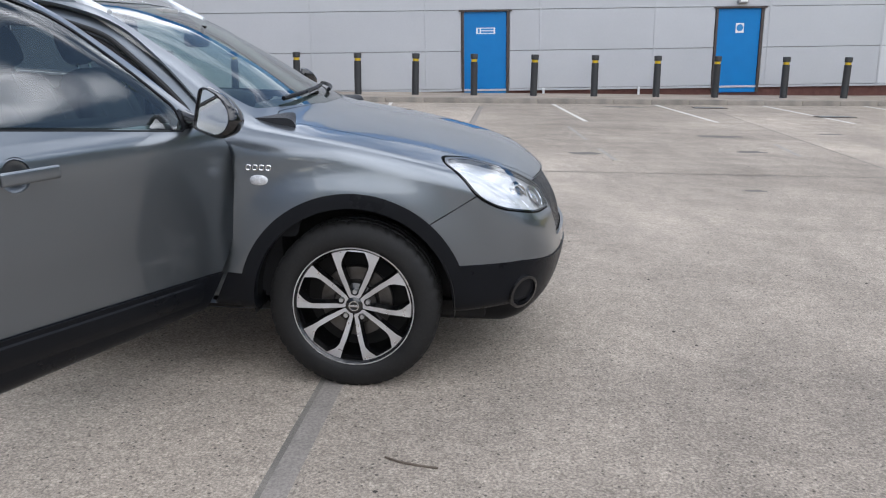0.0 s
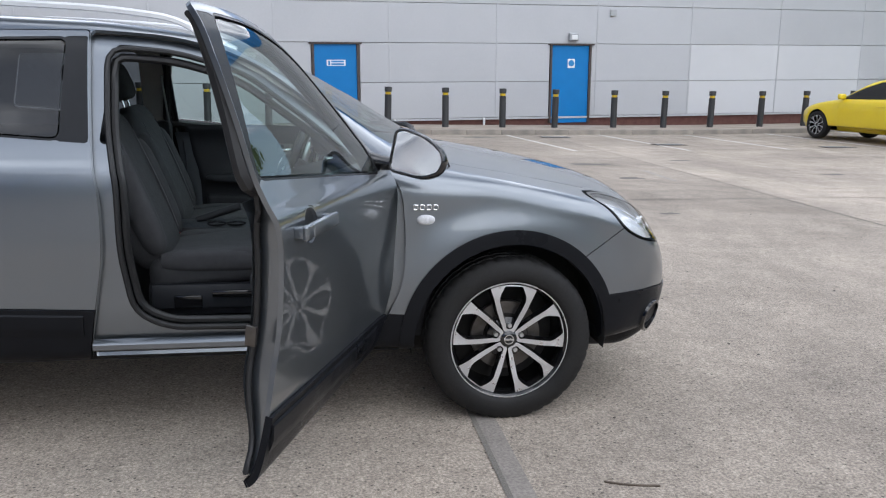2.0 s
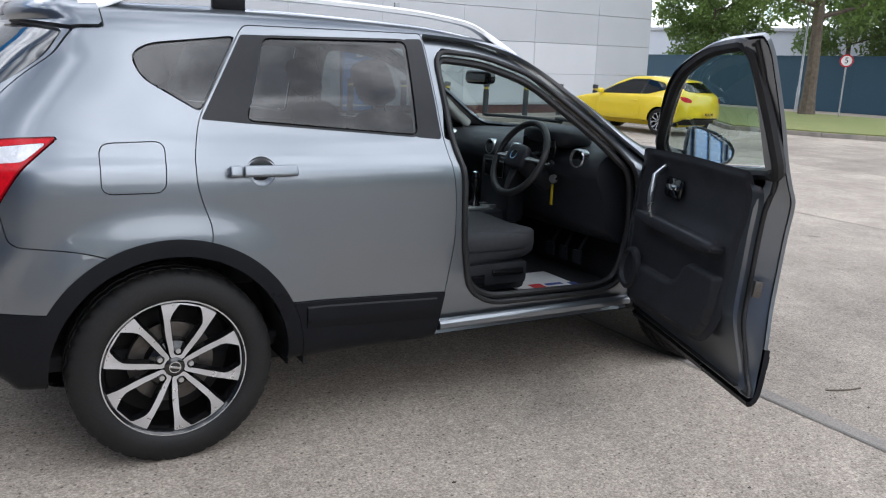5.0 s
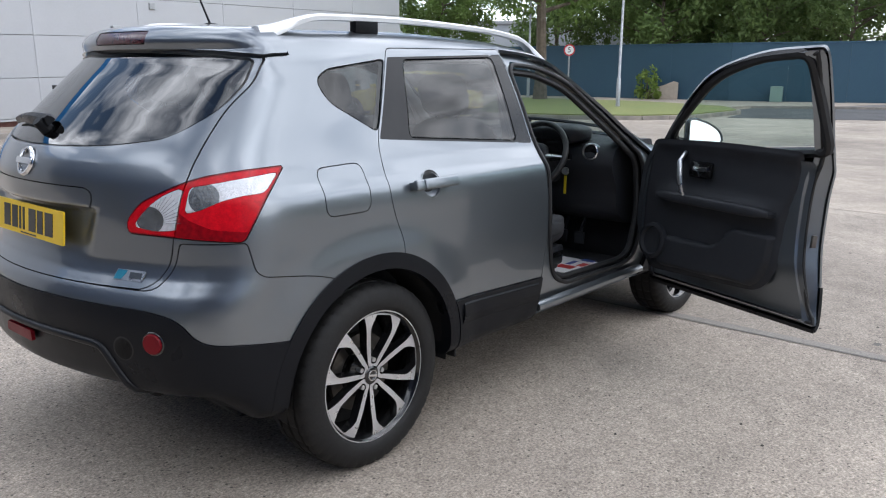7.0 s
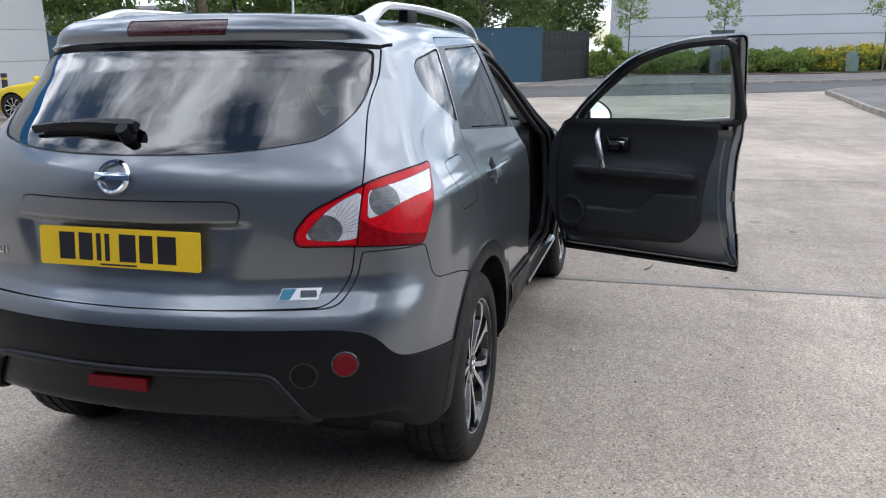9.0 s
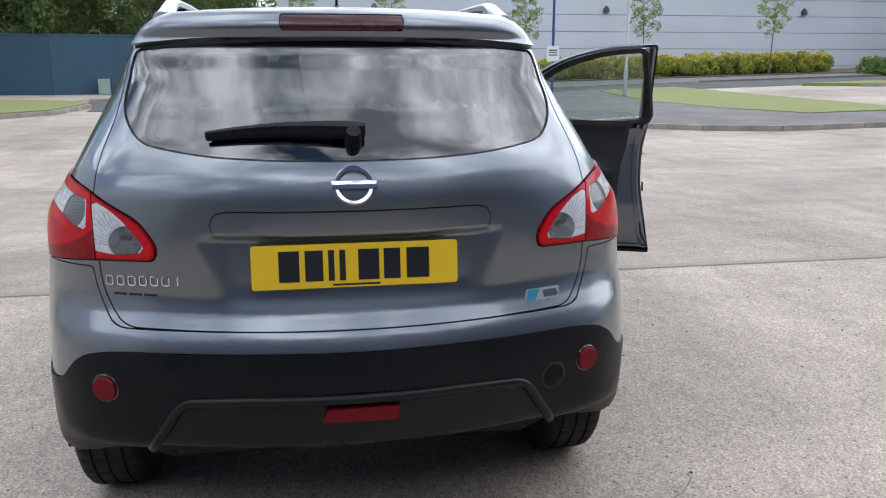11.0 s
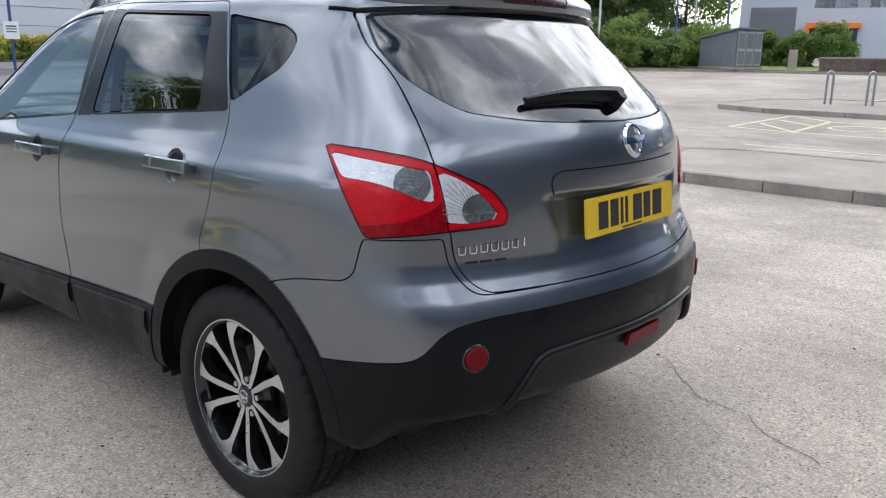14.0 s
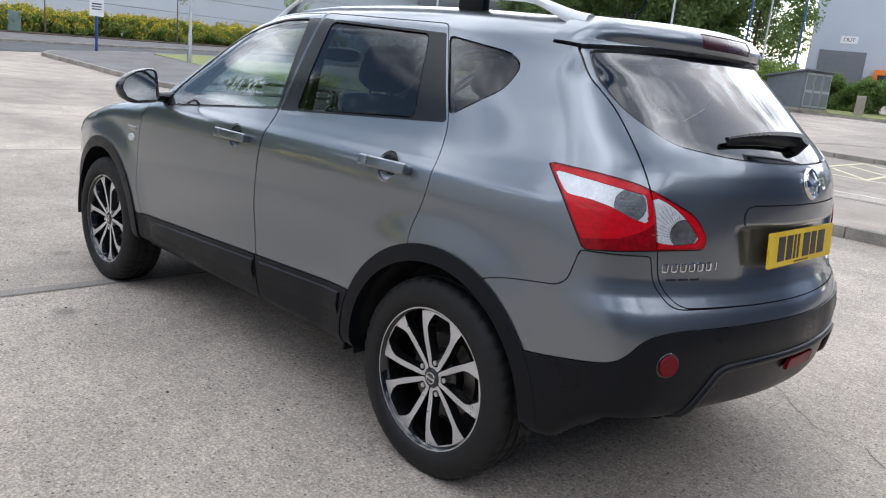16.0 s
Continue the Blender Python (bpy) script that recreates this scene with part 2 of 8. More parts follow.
# ---- the hatchback's outer surface as one smooth field ----
def spline(xs, ys):
    """A smooth curve through the given knots that does not overshoot."""
    xs, ys = np.array(xs, float), np.array(ys, float)
    h, d = np.diff(xs), np.diff(ys) / np.diff(xs)
    m = np.zeros(len(xs))
    m[0], m[-1] = d[0], d[-1]
    same = d[:-1] * d[1:] > 0
    w1, w2 = 2 * h[1:] + h[:-1], h[1:] + 2 * h[:-1]
    with np.errstate(divide="ignore", invalid="ignore"):
        m[1:-1] = np.where(same, (w1 + w2) / (w1 / d[:-1] + w2 / d[1:]), 0)

    def curve(q):
        q = np.clip(q, xs[0], xs[-1])
        i = np.clip(np.searchsorted(xs, q) - 1, 0, len(xs) - 2)
        s = (q - xs[i]) / h[i]
        return ((1 + 2 * s) * (1 - s) ** 2 * ys[i] + s * (1 - s) ** 2 * h[i] * m[i]
                + s * s * (3 - 2 * s) * ys[i + 1] + s * s * (s - 1) * h[i] * m[i + 1])
    return curve


def smax(a, b, k):
    """The larger of two fields, rounded where they meet."""
    return np.maximum(a, b) + np.maximum(k - np.abs(a - b), 0) ** 2 / (4 * k)


def ramp(q, lo, hi):
    s = np.clip((q - lo) / (hi - lo), 0, 1)
    return s * s * (3 - 2 * s)


ROOF = spline([-0.75, -0.62, -0.40, 0.0, 0.5, 1.0, 1.3, 1.5, 1.7, 2.0, 2.3, 2.42, 2.55, 2.8, 3.05, 3.25, 3.4, 3.6],
              [1.520, 1.535, 1.562, 1.588, 1.600, 1.590, 1.563, 1.525, 1.455, 1.305, 1.135, 1.085, 1.06, 1.018, 0.962, 0.90, 0.82, 0.60])
SIDE = spline([0.1, 0.22, 0.30, 0.40, 0.50, 0.62, 0.75, 0.88, 0.97, 1.02, 1.07, 1.12, 1.28, 1.44, 1.55, 1.65],
              [0.70, 0.79, 0.845, 0.868, 0.876, 0.880, 0.878, 0.872, 0.866, 0.857, 0.828, 0.800, 0.730, 0.655, 0.600, 0.55])
PLAN = spline([-0.9, -0.6, -0.3, 0.2, 0.8, 1.6, 2.3, 2.7, 3.0, 3.2, 3.5],
              [-0.13, -0.06, -0.016, 0, 0, 0, -0.002, -0.018, -0.05, -0.10, -0.22])
PLAN_TOP = spline([-0.9, -0.6, -0.3, 0.2, 0.8, 1.6, 2.3, 2.7, 3.5], [-0.16, -0.09, -0.04, 0, 0.008, -0.005, -0.045, -0.06, -0.2])
TAIL = spline([0.1, 0.25, 0.33, 0.45, 0.56, 0.64, 0.70, 0.738, 0.768, 0.80, 0.84, 0.95, 1.07, 1.13, 1.17, 1.28, 1.40, 1.46, 1.49, 1.52, 1.55, 1.65],
              [-0.60, -0.74, -0.80, -0.845, -0.861, -0.866, -0.860, -0.848, -0.830, -0.812, -0.803, -0.804, -0.80, -0.785, -0.762, -0.655, -0.522, -0.452, -0.425, -0.432, -0.425, -0.40])
TAIL_BOW = spline([0.3, 0.6, 0.9, 1.3, 1.6], [0.30, 0.32, 0.36, 0.50, 0.45])
NOSE = spline([0.1, 0.24, 0.35, 0.5, 0.65, 0.75, 0.85, 1.0], [3.17, 3.38, 3.465, 3.497, 3.50, 3.48, 3.44, 3.35])


PRESSED, AXLES, ARCH_FLARE = 1.0, (0.0, 2.63), 0.016


def body(p):
    """Below zero inside the car."""
    x, y, z = p[..., 0], np.abs(p[..., 1]), p[..., 2]
    high = ramp(z, 1.0, 1.4)
    wide = SIDE(z) + PLAN(x) * (1 - high) + PLAN_TOP(x) * high
    for axle in AXLES:
        r = np.hypot(x - axle, z - 0.345)
        wide = wide + ARCH_FLARE * ramp(-r, -0.60, -0.42) * ramp(-z, -0.98, -0.80)
    # the pressed hollow along the lower doors
    wide = wide - 0.004 * np.exp(-((z - 0.62) / 0.08) ** 2) * ramp(x, 0.45, 0.75) * ramp(-x, -2.1, -1.8)
    side = y - wide
    front = ramp(x, 1.2, 1.8)
    over = z - (ROOF(x + 0.30 * front * y * y) - 0.085 * y * y * (1 - 0.4 * front))
    hollow = (0.004 + 0.019 * np.clip((z - 0.80) / 0.19, 0, 1)) * ramp(z, 0.790, 0.870) * ramp(-z, -1.002, -0.974) * ramp(0.372 + 0.25 * (z - 0.88) - y, 0.0, 0.075)
    back = (TAIL(z) + TAIL_BOW(z) * y * y + hollow * PRESSED) - x
    ahead = x - (NOSE(z) - 0.26 * y * y)
    under = 0.20 + np.maximum(0.225 * ramp(-x, 0.30, 0.64), 0.12 * ramp(y, 0.52, 0.64)) - z
    f = smax(side, 0.9 * over, 0.09 - 0.03 * ramp(x, 2.2, 2.6))
    f = smax(f, 0.95 * back, 0.14 - 0.09 * ramp(z, 1.36, 1.47))
    f = smax(f, 0.95 * ahead, 0.20)
    return smax(f, under, 0.05)


def slope(p, e=1e-4):
    g = np.stack([body(p + e * a) - body(p - e * a) for a in np.eye(3)], -1) / (2 * e)
    return g


def settle(p, rounds=5):
    """Draw points onto the surface."""
    for _ in range(rounds):
        g = slope(p)
        p = p - (body(p) / np.maximum((g * g).sum(-1), 1e-6))[..., None] * g
    return p


def skin(step=0.02):
    """The whole surface as points and triangles."""
    lo, hi = np.array([-1.0, -1.0, 0.14]), np.array([3.6, 1.0, 1.7])
    n = np.ceil((hi - lo) / step).astype(int) + 1
    axes = [lo[i] + step * np.arange(n[i]) for i in range(3)]
    grid = np.stack(np.meshgrid(*axes, indexing="ij"), -1)
    val = np.concatenate([body(part) for part in np.array_split(grid, 12)])
    inside = val < 0
    c = n - 1
    corners = [(a, b, d) for a in (0, 1) for b in (0, 1) for d in (0, 1)]

    def at(arr, o):
        return arr[o[0]:o[0] + c[0], o[1]:o[1] + c[1], o[2]:o[2] + c[2]]
    count = sum(at(inside, o).astype(int) for o in corners)
    live = (count > 0) & (count < 8)
    number = -np.ones(c, int)
    number[live] = np.arange(live.sum())
    where = np.argwhere(live)
    p = settle(lo + step * (where + 0.5))
    quads = []
    for axis in range(3):
        o = [0, 0, 0]
        o[axis] = 1
        b, d = [i for i in range(3) if i != axis]
        first = inside[tuple(slice(0, n[i] - 1) if i == axis else slice(1, n[i] - 1) for i in range(3))]
        then = inside[tuple(slice(1, n[i]) if i == axis else slice(1, n[i] - 1) for i in range(3))]
        cross = np.argwhere(first != then)
        sign = first[tuple(cross.T)]
        cell = cross.copy()
        ids = []
        for db, dd in ((0, 0), (1, 0), (1, 1), (0, 1)):
            q = cell.copy()
            q[:, b] += db
            q[:, d] += dd
            ids.append(number[tuple(q.T)])
        q = np.stack(ids, 1)
        flip = sign if axis != 1 else ~sign
        q[~flip] = q[~flip][:, ::-1]
        quads.append(q)
    q = np.concatenate(quads)
    q = q[(q >= 0).all(1)]
    # even out the spacing of the points along the surface
    for _ in range(3):
        total, count = np.zeros_like(p), np.zeros(len(p))
        for k in range(4):
            a, b = q[:, k], q[:, (k + 1) % 4]
            for i, j in ((a, b), (b, a)):
                for axis in range(3):
                    total[:, axis] += np.bincount(i, p[j, axis], len(p))
                count += np.bincount(i, minlength=len(p))
        p = settle(0.4 * p + 0.6 * total / np.maximum(count, 1)[:, None], 2)
    return p, np.concatenate([q[:, [0, 1, 2]], q[:, [0, 2, 3]]])


# ---- the ground and the large forms round the car park ----
def fall(x, y):
    """Height of the ground: level by the car, rising gently towards the road and the far bays."""
    sp = lambda q: 0.5 * (q + math.sqrt(q * q + 4))
    return 0.020 * sp(x - 12) + 0.025 * sp(-y - 8) - 0.0047




def concrete():
    """Worn slab: broad stains, mottling, tyre sweeps and a sharp speckle of aggregate."""
    m = bpy.data.materials.new("worn_concrete")
    m.use_nodes = True
    t = m.node_tree
    bsdf = t.nodes["Principled BSDF"]
    tc = t.nodes.new("ShaderNodeTexCoord")

    def noise_of(scale, detail=5.0, rough=0.6, stretch=None, turn=0.0):
        n = t.nodes.new("ShaderNodeTexNoise")
        n.inputs["Scale"].default_value, n.inputs["Detail"].default_value, n.inputs["Roughness"].default_value = scale, detail, rough
        src = tc.outputs["Object"]
        if stretch:
            mp = t.nodes.new("ShaderNodeMapping")
            mp.inputs["Scale"].default_value, mp.inputs["Rotation"].default_value = stretch, (0, 0, turn)
            t.links.new(src, mp.inputs["Vector"])
            src = mp.outputs["Vector"]
        t.links.new(src, n.inputs["Vector"])
        return n.outputs["Fac"]

    def span(fac, a, b, lo, hi):
        r = t.nodes.new("ShaderNodeMapRange")
        for k, v in zip(("From Min", "From Max", "To Min", "To Max"), (a, b, lo, hi)):
            r.inputs[k].default_value = v
        t.links.new(fac, r.inputs["Value"])
        return r.outputs["Result"]

    def times(a, b):
        k = t.nodes.new("ShaderNodeMath")
        k.operation = "MULTIPLY"
        t.links.new(a, k.inputs[0])
        t.links.new(b, k.inputs[1])
        return k.outputs[0]

    mix = t.nodes.new("ShaderNodeMix")
    mix.data_type = "RGBA"
    mix.inputs["A"].default_value, mix.inputs["B"].default_value = (0.440, 0.376, 0.312, 1), (0.332, 0.281, 0.232, 1)
    t.links.new(span(noise_of(0.33, 6.0, 0.62), 0.38, 0.64, 0.0, 1.0), mix.inputs["Factor"])
    value = span(noise_of(2.6, 8.0, 0.7), 0.32, 0.68, 0.82, 1.16)
    value = times(value, span(noise_of(0.62, 7.0, 0.68), 0.36, 0.62, 1.08, 0.86))
    value = times(value, span(noise_of(1.0, 5.0, 0.6, (0.22, 1.6, 1.0), 0.5), 0.50, 0.72, 1.0, 0.84))
    value = times(value, span(noise_of(0.8, 4.0, 0.55, (1.3, 0.16, 1.0), 0.25), 0.55, 0.75, 1.0, 0.84))
    speck = noise_of(95.0, 2.0, 0.75)
    value = times(value, span(speck, 0.36, 0.66, 0.66, 1.32))
    value = times(value, span(noise_of(33.0, 3.0, 0.7), 0.32, 0.68, 0.88, 1.10))
    # stones of the aggregate, each of its own tone, and small dark pits
    for scale, lo, hi in ((120.0, 0.80, 1.18), (46.0, 0.90, 1.09)):
        cells = t.nodes.new("ShaderNodeTexVoronoi")
        cells.inputs["Scale"].default_value = scale
        t.links.new(tc.outputs["Object"], cells.inputs["Vector"])
        tone_of = t.nodes.new("ShaderNodeSeparateColor")
        t.links.new(cells.outputs["Color"], tone_of.inputs[0])
        value = times(value, span(tone_of.outputs[0], 0.0, 1.0, lo, hi))
    pits = t.nodes.new("ShaderNodeTexVoronoi")
    pits.inputs["Scale"].default_value = 27.0
    t.links.new(tc.outputs["Object"], pits.inputs["Vector"])
    value = times(value, span(pits.outputs["Distance"], 0.11, 0.16, 0.34, 1.0))
    spots = t.nodes.new("ShaderNodeTexVoronoi")
    spots.inputs["Scale"].default_value = 0.9
    t.links.new(tc.outputs["Object"], spots.inputs["Vector"])
    value = times(value, span(spots.outputs["Distance"], 0.03, 0.075, 0.62, 1.0))
    # bays of slab poured at different times: every other one is paler
    sep = t.nodes.new("ShaderNodeSeparateXYZ")
    t.links.new(tc.outputs["Object"], sep.inputs[0])
    chain = sep.outputs[0]
    for op, val in (("SUBTRACT", 2.49), ("DIVIDE", 10.08), ("FRACT", 0.0), ("LESS_THAN", 0.5)):
        k = t.nodes.new("ShaderNodeMath")
        k.operation, k.inputs[1].default_value = op, val
        t.links.new(chain, k.inputs[0])
        chain = k.outputs[0]
    value = times(value, span(chain, 0.0, 1.0, 1.07, 0.91))
    h = t.nodes.new("ShaderNodeHueSaturation")
    t.links.new(mix.outputs["Result"], h.inputs["Color"])
    t.links.new(value, h.inputs["Value"])
    t.links.new(h.outputs["Color"], bsdf.inputs["Base Color"])
    bsdf.inputs["Roughness"].default_value = 0.86
    b = t.nodes.new("ShaderNodeBump")
    b.inputs["Strength"].default_value, b.inputs["Distance"].default_value = 0.45, 0.004
    t.links.new(speck, b.inputs["Height"])
    t.links.new(b.outputs["Normal"], bsdf.inputs["Normal"])
    return m


CONCRETE = concrete()
ASPHALT = material("asphalt", (0.085, 0.085, 0.088), 0.92, 0, (0.06, 0.06, 0.062), 0.8, 0.8, fine=0.3, fine_scale=60.0, bump=0.3)
PATH_TAR = material("footpath_tarmac", (0.16, 0.15, 0.145), 0.92, 0, (0.11, 0.105, 0.10), 0.9, 0.8, fine=0.25, fine_scale=60.0, bump=0.3)
KERBSTONE = material("kerb_concrete", (0.35, 0.305, 0.26), 0.9, 0, (0.20, 0.185, 0.165), 2.5, 0.9, fine=0.2, fine_scale=60.0, bump=0.4, per_object=0.08)
PAVING = material("pavement_concrete", (0.38, 0.325, 0.27), 0.9, 0, (0.27, 0.23, 0.19), 1.2, 0.9, fine=0.2, fine_scale=70.0, bump=0.3)
LINE = material("worn_white_line", (0.72, 0.70, 0.66), 0.85, 0, (0.54, 0.50, 0.45), 7.0, 0.9, fine=0.2, fine_scale=60.0)
LINE_YELLOW = material("worn_yellow_line", (0.76, 0.69, 0.43), 0.85, 0, (0.60, 0.54, 0.37), 7.0, 0.9, fine=0.2, fine_scale=60.0)
TAR = material("joint_sealant", (0.13, 0.118, 0.105), 0.85, 0, (0.22, 0.20, 0.175), 3.0, 0.9, fine=0.3)
GRASS = material("mown_grass", (0.16, 0.20, 0.055), 0.95, 0, (0.24, 0.23, 0.09), 1.2, 0.8, fine=0.4, fine_scale=40.0, bump=0.6, bump_scale=60.0)
SOIL = material("leaf_litter", (0.11, 0.075, 0.05), 0.95, 0, (0.07, 0.05, 0.035), 3.0, 0.8, fine=0.4, fine_scale=50.0)
CLADDING = material("grey_composite_panel", (0.455, 0.465, 0.485), 0.42, 0, (0.42, 0.43, 0.45), 0.6, 0.8, fine=0.02, fine_scale=20.0, per_object=0.025, rough_vary=0.05)
CLADDING_PALE = material("pale_repainted_panel", (0.57, 0.58, 0.60), 0.42, 0, (0.53, 0.54, 0.56), 0.6, 0.8, rough_vary=0.05)
JOINT = material("panel_joint_shadow_gap", (0.30, 0.30, 0.31), 0.7)
BLUE = material("blue_door_paint", (0.002, 0.175, 0.47), 0.42, 0, (0.003, 0.155, 0.42), 3.0, 0.5, bump=0.05, bump_scale=20.0, spec=0.3)
BRICK = material("dark_red_brick_plinth", (0.13, 0.055, 0.045), 0.9, 0, (0.09, 0.04, 0.035), 8.0, 0.8, bump=0.4)
WHITE = material("white_plastic", (0.78, 0.79, 0.80), 0.45)
SIGNBLUE = material("sign_blue", (0.02, 0.22, 0.52), 0.45)
BLACKPAINT = material("black_bollard_plastic", (0.022, 0.023, 0.025), 0.5, 0, (0.035, 0.035, 0.036), 6.0, 0.7)
YELLOWBAND = material("yellow_reflective_band", (0.62, 0.42, 0.02), 0.4)
STEEL = material("galvanised_steel", (0.42, 0.43, 0.44), 0.45, 0.8, (0.33, 0.34, 0.35), 12.0, 0.8)
FENCE_BLUE = material("dark_blue_hoarding_paint", (0.024, 0.072, 0.115), 0.65, 0, (0.036, 0.088, 0.128), 0.9, 0.9, fine=0.08, fine_scale=30.0, per_object=0.06)
BLACKWOOD = material("black_stained_timber", (0.020, 0.021, 0.023), 0.8, 0, fine=0.2, per_object=0.2)


def axis_steps(lo, hi, near_lo, near_hi, fine, grow=1.35):
    q = list(np.arange(near_lo, near_hi + 1e-6, fine))
    s = fine
    while q[-1] < hi:
        s *= grow
        q.append(q[-1] + s)
    s = fine
    while q[0] > lo:
        s *= grow
        q.insert(0, q[0] - s)
    return q


def build_ground():
    xs, ys = axis_steps(-600, 900, -12, 50, 1.0), axis_steps(-900, 600, -52, 26, 1.0)
    v = [(x, y, min(fall(x, y), 3.5)) for x in xs for y in ys]
    n = len(ys)
    f = [(i * n + j, (i + 1) * n + j, (i + 1) * n + j + 1, i * n + j + 1) for i in range(len(xs) - 1) for j in range(n - 1)]
    return part("ground", mesh_of("ground", v, f, CONCRETE, smooth=True))


ground = tagged(build_ground(), "worn beige concrete car park slab with dark tyre marks", "ground", kind="structure")


def sheet(name, pts, lift, mat, label, category, skirt=0.15, fine=2.5, kind="structure", parent=None):
    """A flat area that follows the ground, lift above it, with a skirt down its edge."""
    edge = []
    n = len(pts)
    for i in range(n):
        a, b = Vector(pts[i]), Vector(pts[(i + 1) % n])
        k = max(1, int((b - a).length / fine))
        edge += [tuple(a + (b - a) * j / k) for j in range(k)]
    bm = bmesh.new()
    top = [bm.verts.new((x, y, fall(x, y) + lift)) for x, y in edge]
    low = [bm.verts.new((x, y, fall(x, y) + lift - skirt)) for x, y in edge]
    bm.faces.new(top)
    for i in range(len(top)):
        bm.faces.new((low[i], low[(i + 1) % len(top)], top[(i + 1) % len(top)], top[i]))
    bmesh.ops.triangulate(bm, faces=[f for f in bm.faces if len(f.verts) > 4])
    ob = part(name, bm, mat, parent)
    return tagged(ob, label, category, kind=kind) if category else ob


def strip(pts, width, lift, bm=None):
    """A painted or sealed line along points on the ground."""
    bm = bm or bmesh.new()
    pts = [Vector(p) for p in pts]
    line = []
    for a, b in zip(pts, pts[1:]):
        k = max(1, int((b - a).length / 1.0))
        line += [a + (b - a) * j / k for j in range(k)]
    line.append(pts[-1])
    rows = []
    for i, p in enumerate(line):
        d = (line[min(i + 1, len(line) - 1)] - line[max(i - 1, 0)]).normalized()
        s = Vector((-d.y, d.x)) * width / 2
        rows.append([bm.verts.new((q.x, q.y, fall(q.x, q.y) + lift)) for q in (p - s, p + s)])
    for p, q in zip(rows, rows[1:]):
        bm.faces.new((p[0], p[1], q[1], q[0]))
    return bm


def kerb(label, pts, height=0.12, width=0.14, stone=0.91, closed=False):
    """A run of kerb stones, each one a piece."""
    run = thing("kerb", pose(pts[0][0], pts[0][1], fall(*pts[0])), label, "kerb", kind="structure")
    line = [Vector(p) for p in pts] + ([Vector(pts[0])] if closed else [])
    for a, b in zip(line, line[1:]):
        k = max(1, round((b - a).length / stone))
        for j in range(k):
            p, q = a + (b - a) * j / k, a + (b - a) * (j + 1) / k
            d = (q - p)
            bm = bmesh.new()
            box(bm, 0.003, d.length - 0.003, -width / 2, width / 2, -0.12, height, 0.018)
            ang = math.degrees(math.atan2(d.y, d.x))
            tilt = math.degrees(math.atan2(fall(*q) - fall(*p), d.length))
            part("kerb_stone", bm, KERBSTONE, run, m=run.matrix_basis.inverted() @ pose(p.x, p.y, fall(*p), 0, -tilt, ang), smooth=True)
    return run


def arc(cx, cy, r, a0, a1, n=8):
    return [(cx + r * math.cos(radians(a0 + (a1 - a0) * i / n)), cy + r * math.sin(radians(a0 + (a1 - a0) * i / n))) for i in range(n + 1)]


# slab joints
for n_, x_ in enumerate((-7.6, -2.55, 2.49, 7.53, 12.6, 17.6)):
    bm = strip([(x_, -5.9), (x_, 14.2)], 0.022, 0.003)
    tagged(part("slab_joint", bm, TAR), "dark sealed joint between two concrete slabs", "joint", kind="structure")
for y_ in (-11.6, 9.2, 4.4):
    tagged(part("slab_joint", strip([(-20, y_), (20, y_ + 0.9)], 0.022, 0.003), TAR), "dark sealed joint between two concrete slabs", "joint", kind="structure")


# ---- the warehouse ----
TURN, RISE = math.degrees(math.atan(0.098)), -1.35
W = pose(2.5, 17.0, 0.10, 0, RISE, TURN)
warehouse = thing("warehouse", W, "long grey warehouse clad in flat composite panels", "warehouse")


def wpart(name, bm, mat, label="", parent=None, smooth=False, m=None):
    return part(name, bm, mat, parent or warehouse, label, smooth, m)


LEFT, RIGHT, TALL = -16.0, 18.6, 9.1
bm = bmesh.new()
box(bm, LEFT, RIGHT, 0.10, 12.0, 0.05, TALL)
wpart("wall", bm, JOINT)
bm = bmesh.new()
box(bm, LEFT - 0.1, RIGHT + 0.1, 0.0, 12.1, TALL, TALL + 0.35, 0.02)
wpart("roof", bm, CLADDING)
bm = bmesh.new()
box(bm, LEFT - 0.1, RIGHT + 0.1, -0.05, 0.0, TALL - 0.45, TALL + 0.37, 0.01)
wpart("fascia", bm, BLUE, "bright blue fascia along the roof edge")
bm = bmesh.new()
box(bm, LEFT, RIGHT + 0.01, 0.07, 12.05, -1.0, 0.06)
wpart("plinth", bm, BRICK, "dark brick plinth")
bm = bmesh.new()
box(bm, LEFT, RIGHT, 0.0, 0.1, 0.06, 0.11, 0.006)
wpart("sill_trim", bm, CLADDING)
DOORS = [(-0.60, 0.62), (5.82, 7.05)]
COLS = [-16.0] + [-33.4 + 2.9 * i for i in range(7, 18)] + [RIGHT]
ROWS_Z = [0.115, 1.06, 2.06, 3.06, 4.06, 5.06, 6.06, 7.06, 8.06, 9.06]


def panel(x0, x1, z0, z1, mat=CLADDING):
    bm = bmesh.new()
    box(bm, x0 + 0.006, x1 - 0.006, 0.0, 0.09, z0 + 0.006, z1 - 0.006, 0.006, seg=1)
    return bm


